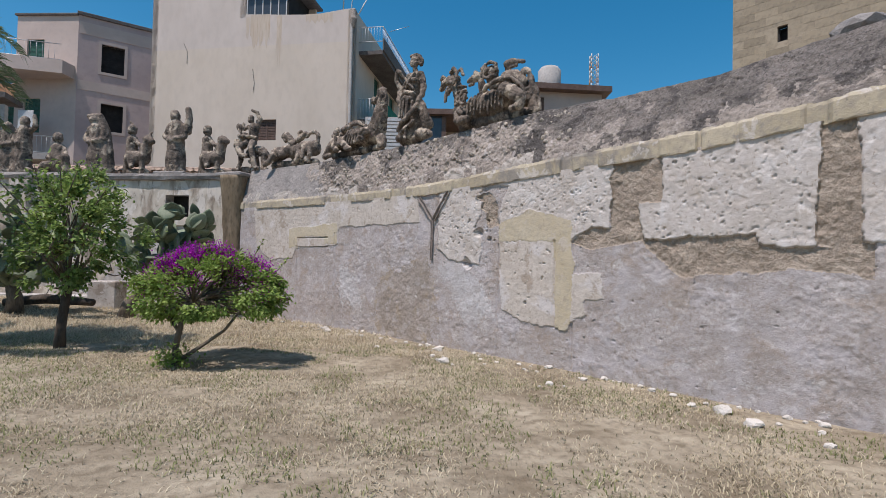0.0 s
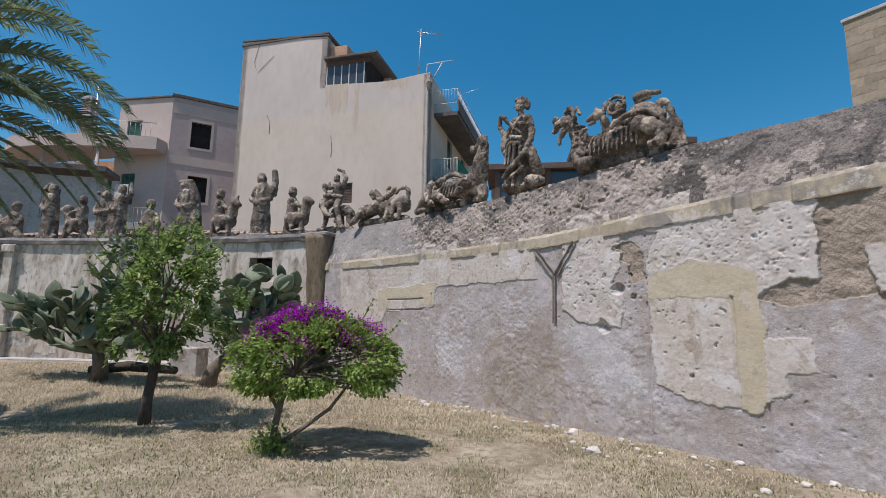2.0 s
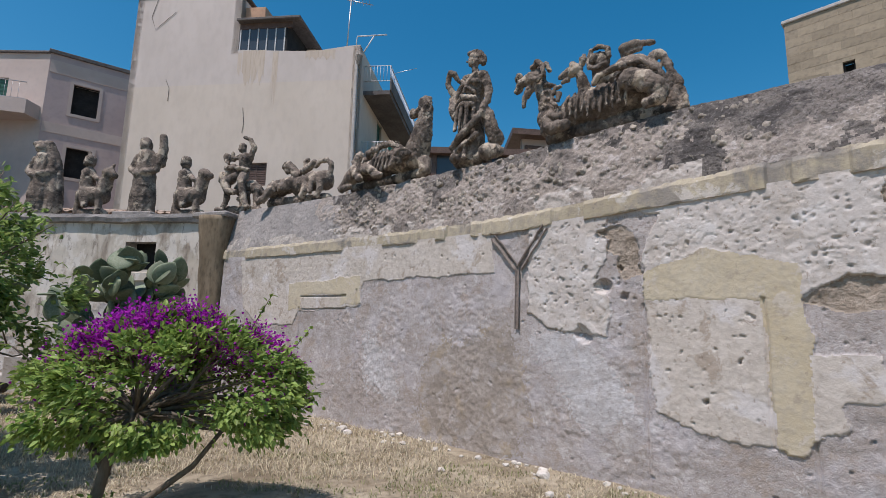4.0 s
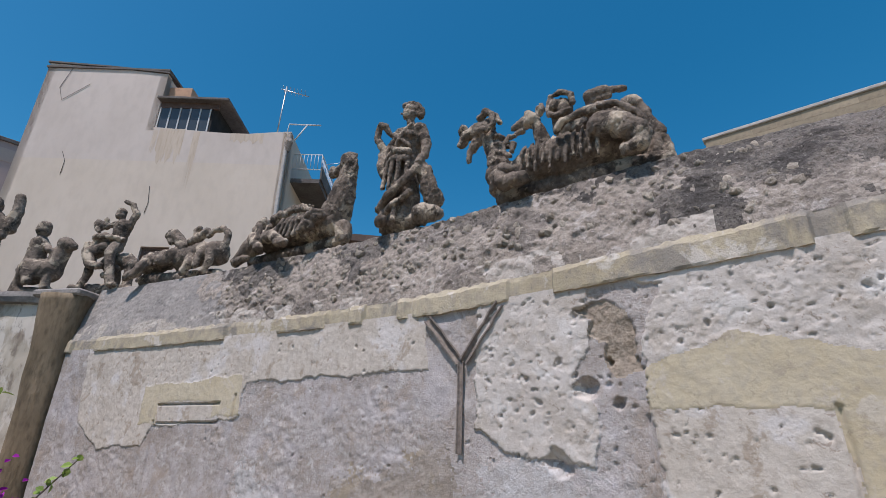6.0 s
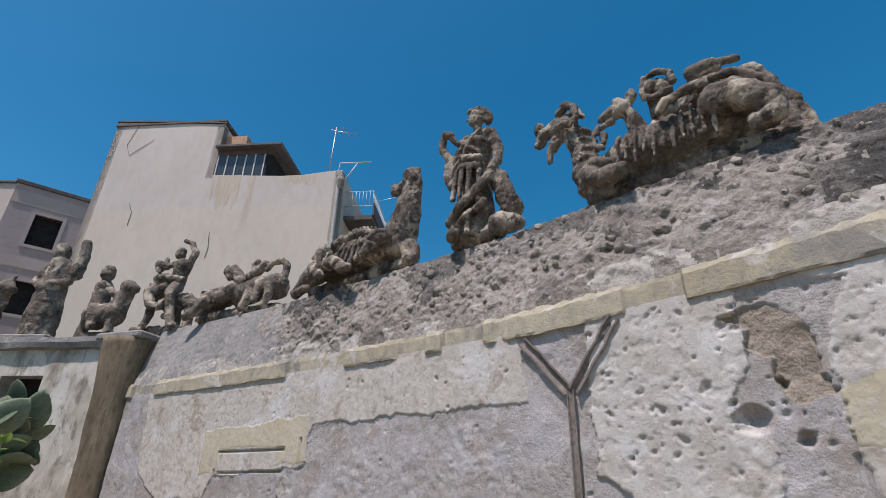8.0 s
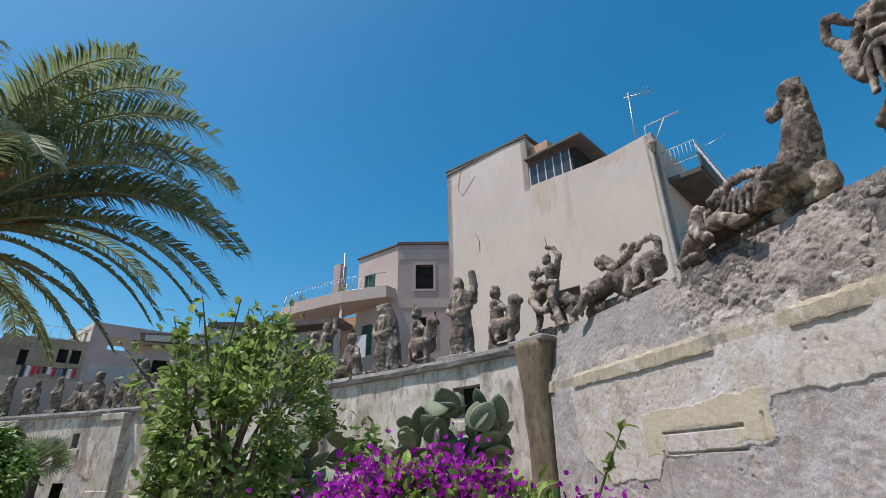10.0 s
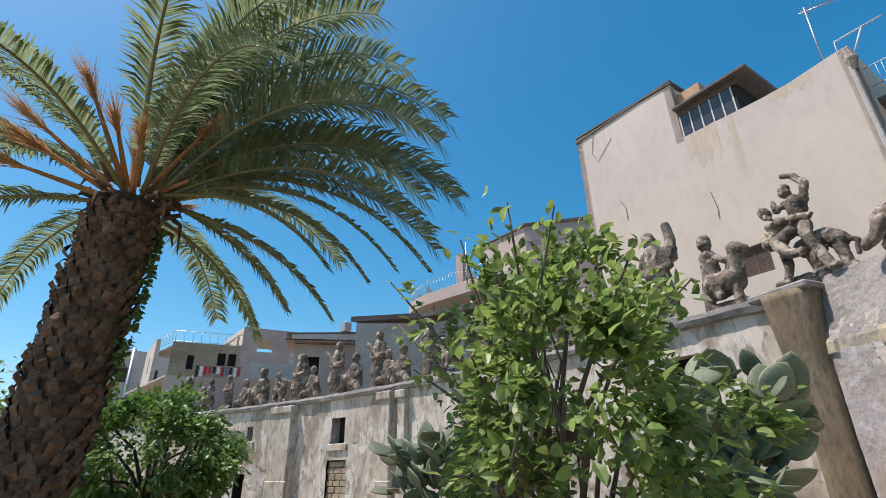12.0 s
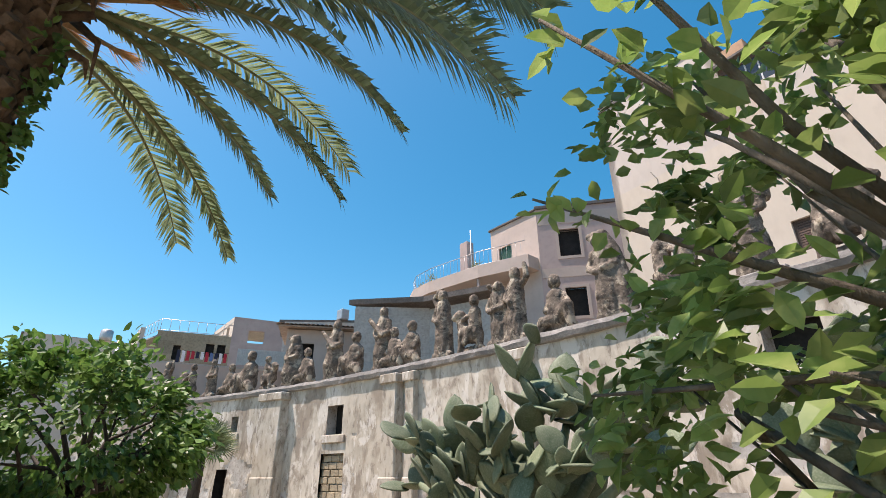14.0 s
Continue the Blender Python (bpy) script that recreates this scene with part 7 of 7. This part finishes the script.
# date palm
palm = thing("date_palm", "date palm with a rough leaning trunk and arching fronds", "palm", (-10.0, 5.85, 0))
TR = lambda t: Vector((-10.05 + 0.15 * t, 5.70 + 0.25 * t, 4.1 * t))
rad = lambda t: 0.25 + 0.03 * math.sin(math.pi * t) + 0.06 * t
V, Fq = tube([TR(t) for t in np.linspace(-0.02, 1.04, 24)], [rad(max(0, t)) for t in np.linspace(-0.02, 1.04, 24)], 18)
child("trunk_core", mesh_from("trunk_core", V, Fq, M_DARKBARK), palm)
V, Fq = [], []
rp = random.Random(9)
for r in range(44):
    t = 0.02 + r / 44 * 1.0
    n = 17
    for k in range(n):
        a = 2 * math.pi * (k + 0.5 * (r % 2)) / n + 0.06 * rp.random()
        c, o = TR(t), Vector((math.cos(a), math.sin(a), 0))
        tg = Vector((-math.sin(a), math.cos(a), 0))
        R = rad(t)
        w, h, d = 0.060 * rp.uniform(0.8, 1.15), 0.12 * rp.uniform(0.8, 1.2), 0.06 * rp.uniform(0.4, 1.5)
        b0 = c + o * (R - 0.02)
        i0 = len(V)
        V += [b0 - tg * w + Vector((0, 0, -h * 0.6)), b0 + tg * w + Vector((0, 0, -h * 0.6)), b0 + tg * w * 0.9 + o * d + Vector((0, 0, h * 0.35)), b0 - tg * w * 0.9 + o * d + Vector((0, 0, h * 0.35)), b0 + tg * w * 0.5 + o * (d * 0.6) + Vector((0, 0, h * 0.75)), b0 - tg * w * 0.5 + o * (d * 0.6) + Vector((0, 0, h * 0.75)), b0 + Vector((0, 0, h * 0.7)), b0 + o * d * 1.25 + Vector((0, 0, h * 0.15))]
        Fq += [(i0, i0 + 1, i0 + 7), (i0 + 1, i0 + 2, i0 + 7), (i0 + 2, i0 + 3, i0 + 7), (i0 + 3, i0, i0 + 7), (i0 + 3, i0 + 2, i0 + 4, i0 + 5), (i0 + 5, i0 + 4, i0 + 6)]
child("leaf_base_mantle", mesh_from("leaf_base_mantle", V, Fq, M_PALMBARK), palm, "overlapping brown cut leaf bases")["kind"] = "stuff"


WIND = Vector((0.66, 0.75, 0.0))


def frond(c, az, el, length, droop, seed, blown=1.0, leaf=0.40):
    """One feather frond: its rib and its two rows of leaflets."""
    rf = random.Random(seed)
    d = Vector((math.cos(az) * math.cos(el), math.sin(az) * math.cos(el), math.sin(el)))
    p = Vector(c) + Vector((math.cos(az), math.sin(az), 0)) * 0.2
    pts, n = [], 26
    for i in range(n + 1):
        pts.append(p.copy())
        p += d * (length / n)
        d = (d + Vector((0, 0, -droop * (0.35 + 1.3 * i / n) / n)) + WIND * (0.8 * blown * (0.3 + i / n) / n)).normalized()
    V, Fq = [], []
    for i in range(3, n):
        a, b = pts[i], pts[min(i + 1, n)]
        t = i / n
        dr = (b - a).normalized() if i < n else d
        side = dr.cross(Vector((0, 0, 1)))
        side = side.normalized() if side.length > 0.05 else Vector((1, 0, 0))
        upv = side.cross(dr)
        L = leaf * (0.35 + 0.75 * math.sin(math.pi * min(1, 0.12 + 0.85 * t)) ** 0.7) * (0.55 if t < 0.2 else 1)
        for j in range(5):
            q = a.lerp(b, j / 5)
            for s in (-1, 1):
                if rf.random() < 0.06:
                    continue
                e = (side * s * rf.uniform(0.75, 0.95) + dr * rf.uniform(0.5, 0.85) + upv * rf.uniform(0.15, 0.45)).normalized()
                m = q + e * L * 0.5 * rf.uniform(0.9, 1.1)
                tip = q + e * L + Vector((0, 0, -0.26 * L * rf.uniform(0.5, 2.0)))
                w = (dr - e * dr.dot(e)).normalized() * 0.014
                o = len(V)
                V += [q - w * 0.6, q + w * 0.6, m + w, m - w, tip]
                Fq += [(o, o + 1, o + 2, o + 3), (o + 3, o + 2, o + 4)]
    return pts, V, Fq


PC = Vector((-9.88, 5.97, 4.25))
rp = random.Random(21)
deg = math.radians
# blown towards the lemon tree, hanging below it, across it, and the thin ones on the windward side
specs = [(50, 70, 4.2, 2.0, 1, .5), (42, 58, 4.3, 2.1, 1, .5), (60, 62, 4.2, 1.9, 1, .5), (35, 50, 4.1, 2.0, 1, .5), (55, 45, 4.2, 1.9, 1, .5), (70, 55, 4.0, 2.0, 1, .5), (48, 33, 4.0, 1.7, 1, .45), (38, 25, 3.7, 1.6, 1, .42), (62, 28, 3.8, 1.7, 1, .42),
         (50, 82, 4.0, 1.4, 1, .5), (25, 66, 4.0, 1.8, 1, .5), (85, 62, 3.8, 1.8, 1, .5), (75, 78, 3.8, 1.3, 1, .45), (20, 80, 3.9, 1.3, 1, .45), (100, 72, 3.7, 1.5, 1, .45), (5, 70, 3.7, 1.6, 1, .45),
         (52, 14, 3.3, 1.9, .8, .18), (62, 2, 2.6, 1.7, .6, .18), (72, -8, 2.3, 1.4, .5, .18), (40, 6, 3.0, 1.8, .8, .18), (92, -12, 1.9, 1.2, .3, .18), (30, -4, 2.4, 1.4, .5, .18), (120, -6, 2.2, 1.3, .2, .18),
         (-20, 52, 3.0, 1.8, .8, .36), (0, 36, 3.1, 1.8, .8, .36), (112, 40, 3.2, 1.8, .8, .38), (152, 30, 3.0, 1.8, .5, .36), (-50, 26, 2.8, 1.8, .5, .34),
         (215, 36, 3.2, 1.3, .1, .3), (235, 26, 3.0, 1.2, .05, .26), (250, 46, 3.0, 1.1, .1, .28), (200, 15, 3.0, 1.4, .1, .3), (225, 62, 2.6, .7, .05, .24), (268, 20, 3.0, 1.5, .1, .3), (240, 8, 2.8, 1.4, .05, .28)]
for i, (az, el, ln, dr, wd, lf) in enumerate(specs):
    az, el = deg(az + rp.uniform(-4, 4)), deg(el + rp.uniform(-4, 4))
    ln, dr = (ln * 0.88, dr * 1.12) if wd == 1 else (ln, dr)
    pts, V, Fq = frond(PC + Vector((0.05, 0.06, rp.uniform(-0.1, 0.25))), az, el, ln, dr, i, wd, lf)
    fo = child("frond", mesh_from("frond", V, Fq, M_FROND), palm, "grey-green feather frond")
    tubes("rib", [(pts, list(np.linspace(0.028, 0.004, len(pts))))], M_RACHIS, fo, "", 5)
for i in range(20):
    az = deg(rp.gauss(60, 90))
    el = rp.uniform(0.1, 1.35)
    d = Vector((math.cos(az) * math.cos(el), math.sin(az) * math.cos(el), math.sin(el)))
    V, Fq = [], []
    b0 = PC + d * 0.25
    ln = rp.uniform(0.6, 1.1)
    for j in range(90):
        e = (d + Vector((rp.gauss(0, 0.2), rp.gauss(0, 0.2), rp.gauss(-0.05, 0.2)))).normalized()
        a = b0 + d * ln * rp.uniform(0.7, 1.0)
        w = e.orthogonal().normalized() * 0.006
        o = len(V)
        V += [a - w, a + w, a + e * rp.uniform(0.2, 0.42)]
        Fq.append((o, o + 1, o + 2))
    v, f = tube([b0, b0 + d * ln], [0.035, 0.014], 5)
    o = len(V)
    V += v
    Fq += [tuple(i2 + o for i2 in q) for q in f]
    child("flower_stalk", mesh_from("flower_stalk", V, Fq, M_DRYFROND), palm, "dry orange flower stalk")
# dry sheaths hanging round the crown's foot
for i in range(26):
    az = rp.uniform(0, 6.28)
    o = Vector((math.cos(az), math.sin(az), 0))
    p0 = PC + o * 0.33 + Vector((0, 0, rp.uniform(-0.15, 0.1)))
    ln = rp.uniform(0.25, 0.6)
    up = rp.uniform(-1, 0.7)
    tubes("dry_sheath", [([p0, p0 + o * ln * 0.3 + Vector((0, 0, ln * 0.35 * up)), p0 + o * ln * 0.35 + Vector((0, 0, ln * (up - 0.25)))], [0.035, 0.025, 0.006])], M_PALMBARK, palm, "dry grey leaf sheath", 4)
# creeper on the trunk
cp = np.array([np.array(TR(t) + Vector((math.cos(a), math.sin(a), 0)) * (rad(t) + 0.08)) for t, a in [(rp.uniform(0.6, 0.98), rp.gauss(1.25, 0.25)) for _ in range(260)]])
child("creeper", mesh_from("creeper", *leaf_cloud(cp, rs.normal(0, 1, cp.shape), 0.07, 0.05, 0.15, 0.3, rs), M_ORANGE), palm, "green creeper on the trunk")["kind"] = "stuff"

# citrus tree behind the palm
orange = thing("citrus_tree", "dense dark green citrus tree by the far wall", "tree", (-14.2, 7.6, 0))
tubes("trunk", [([(-14.2, 7.6, -0.05), (-14.2, 7.6, 0.8), (-14.15, 7.65, 1.3)], [0.12, 0.1, 0.09])], M_DARKBARK, orange, "", 8)
pts, out, cl = crown_points(9500, (-14.2, 7.5, 1.95), (1.5, 1.35, 1.2), rs, 70, 0.5, 0.10)
each("limb", branches(None, (-14.15, 7.65, 1.25), cl[:25], 0.07, rs), M_DARKBARK, orange, "", 5)
child("crown", mesh_from("crown", *leaf_cloud(pts, out, 0.13, 0.07, 0.15, 0.35, rs), M_ORANGE), orange, "dense dark green leaves")["kind"] = "stuff"
tree2 = thing("citrus_tree", "leafy green citrus tree beside the palm", "tree", (-15.8, 4.2, 0))
tubes("trunk", [([(-15.8, 4.2, -0.05), (-15.8, 4.2, 1.3)], [0.13, 0.09])], M_DARKBARK, tree2, "", 8)
pts, out, cl = crown_points(9000, (-15.8, 4.2, 2.5), (1.7, 1.5, 1.4), rs, 90, 0.5, 0.16)
each("limb", branches(None, (-15.8, 4.2, 1.25), cl[:20], 0.07, rs), M_DARKBARK, tree2, "", 5)
child("crown", mesh_from("crown", *leaf_cloud(pts, out, 0.11, 0.06, 0.15, 0.3, rs), M_ORANGE), tree2, "green leaves")["kind"] = "stuff"

# fan palm in front of the far wall
fan = thing("fan_palm", "small fan palm with a dark trunk", "palm", (-23.6, 12.0, 0))
tubes("trunk", [([(-23.6, 12.0, -0.05), (-23.55, 12.0, 1.2), (-23.5, 12.0, 2.0)], [0.2, 0.17, 0.16])], M_DARKBARK, fan, "", 9)
for k in range(34):
    az, el = rp.uniform(0, 6.28), rp.uniform(-0.35, 1.2)
    d = Vector((math.cos(az) * math.cos(el), math.sin(az) * math.cos(el), math.sin(el)))
    b0 = Vector((-23.5, 12.0, 2.1))
    c = b0 + d * 0.5
    sd = d.orthogonal().normalized()
    V, Fq = tube([b0, c], [0.02, 0.012], 4)
    for j in range(17):
        a = deg(-75 + 150 * j / 16)
        e = d * math.cos(a) + sd * math.sin(a)
        w = d.cross(sd) * 0.004 + (sd * math.cos(a) - d * math.sin(a)) * 0.022
        o = len(V)
        V += [c, c + e * 0.34 + w, c + e * 0.68 + Vector((0, 0, -0.05)), c + e * 0.34 - w]
        Fq += [(o, o + 1, o + 2, o + 3)]
    child("fan_leaf", mesh_from("fan_leaf", V, Fq, M_FROND), fan)
# agave-like tufts on the parapet
for s, sz in ((-1.35, 0.30), (-1.85, 0.42)):
    x, y = wall_at(s, 0.7)
    z = float(parapet_top(s)) + 0.02
    ag = thing("spiky_tuft", "spiky grey-green plant growing on the parapet", "plant", (float(x), float(y), z), "plants on the parapet")
    V, Fq = [], []
    for k in range(40):
        az, el = rp.uniform(0, 6.28), rp.uniform(0.1, 1.4)
        d = Vector((math.cos(az) * math.cos(el), math.sin(az) * math.cos(el), math.sin(el)))
        w = d.orthogonal().normalized() * 0.016
        b0 = Vector((float(x), float(y), z))
        o = len(V)
        V += [b0 - w, b0 + w, b0 + d * sz * 0.5 + w * 0.8, b0 + d * sz * 0.5 - w * 0.8, b0 + d * sz]
        Fq += [(o, o + 1, o + 2, o + 3), (o + 3, o + 2, o + 4)]
    child("blades", mesh_from("blades", V, Fq, M_CACTUS), ag)

# ---- grass ----
def blades(name, n, mat, size, area, seed, label, gate):
    rg = np.random.RandomState(seed)
    x, y = rg.uniform(area[0], area[1], n), rg.uniform(area[2], area[3], n)
    m = gate(x, y, rg)
    x, y = x[m], y[m]
    n = len(x)
    z = ground_height(x, y) - 0.005
    h = size * rg.uniform(0.4, 1.3, n)
    a, ln = rg.uniform(0, 6.28, n), rg.uniform(0.2, 1.6, n)
    dx, dy = np.cos(a), np.sin(a)
    w = 0.0035 + 0.003 * rg.rand(n)
    p = np.stack([x, y, z], -1)
    sd = np.stack([-dy, dx, 0 * x], -1) * w[:, None]
    mid = p + np.stack([dx * h * ln * 0.35, dy * h * ln * 0.35, h * 0.55], -1)
    tip = p + np.stack([dx * h * ln, dy * h * ln, h * 0.8], -1)
    V = np.stack([p - sd, p + sd, mid + sd * 0.7, mid - sd * 0.7, tip], 1).reshape(-1, 3)
    b = (np.arange(n) * 5)[:, None]
    F4, F3 = b + np.array([[0, 1, 2, 3]]), b + np.array([[3, 2, 4]])
    me = mesh_from(name, V, [*F4.tolist(), *F3.tolist()], mat)
    tagged(new(name, me), label, "grass", kind="stuff")


def before_wall(x, y):
    q = (x - WO[0]) * WN[0] + (y - WO[1]) * WN[1]
    s = (x - WO[0]) * WD[0] + (y - WO[1]) * WD[1]
    return (q < -0.00788 * s * s + 0.0959 * s - 0.02) & (y < 14.3)


bare = lambda x, y: np.hypot((x + 3.05) / 1.15, (y - 7.35) / 0.75) + 0.5 * (fbm(x * 3, y * 3, 311, 3) - 0.5) < 0.92
shade = lambda x, y: fbm(x * 1.1, y * 1.1, 301, 3)
blades("dry_grass", 170000, M_STRAW, 0.042, (-8.5, 5.0, 1.2, 9.5), 1, "short dry straw-coloured grass", lambda x, y, r: before_wall(x, y) & ~(bare(x, y) & (r.rand(len(x)) < 0.9)) & (r.rand(len(x)) < np.clip(4.2 * shade(x, y) - 1.5, 0.06, 1)))
blades("dry_grass_far", 50000, M_STRAW, 0.09, (-15.0, -1.0, 8.5, 14.4), 2, "short dry straw-coloured grass", lambda x, y, r: before_wall(x, y))
blades("green_weeds", 60000, M_GREEN, 0.05, (-8.5, 5.0, 1.2, 9.5), 3, "scattered green weeds in the dry lawn", lambda x, y, r: before_wall(x, y) & (fbm(x * 1.6, y * 1.6, 401, 4) + 0.02 * np.clip(-x - 1, 0, 4) > 0.548) & ~bare(x, y))
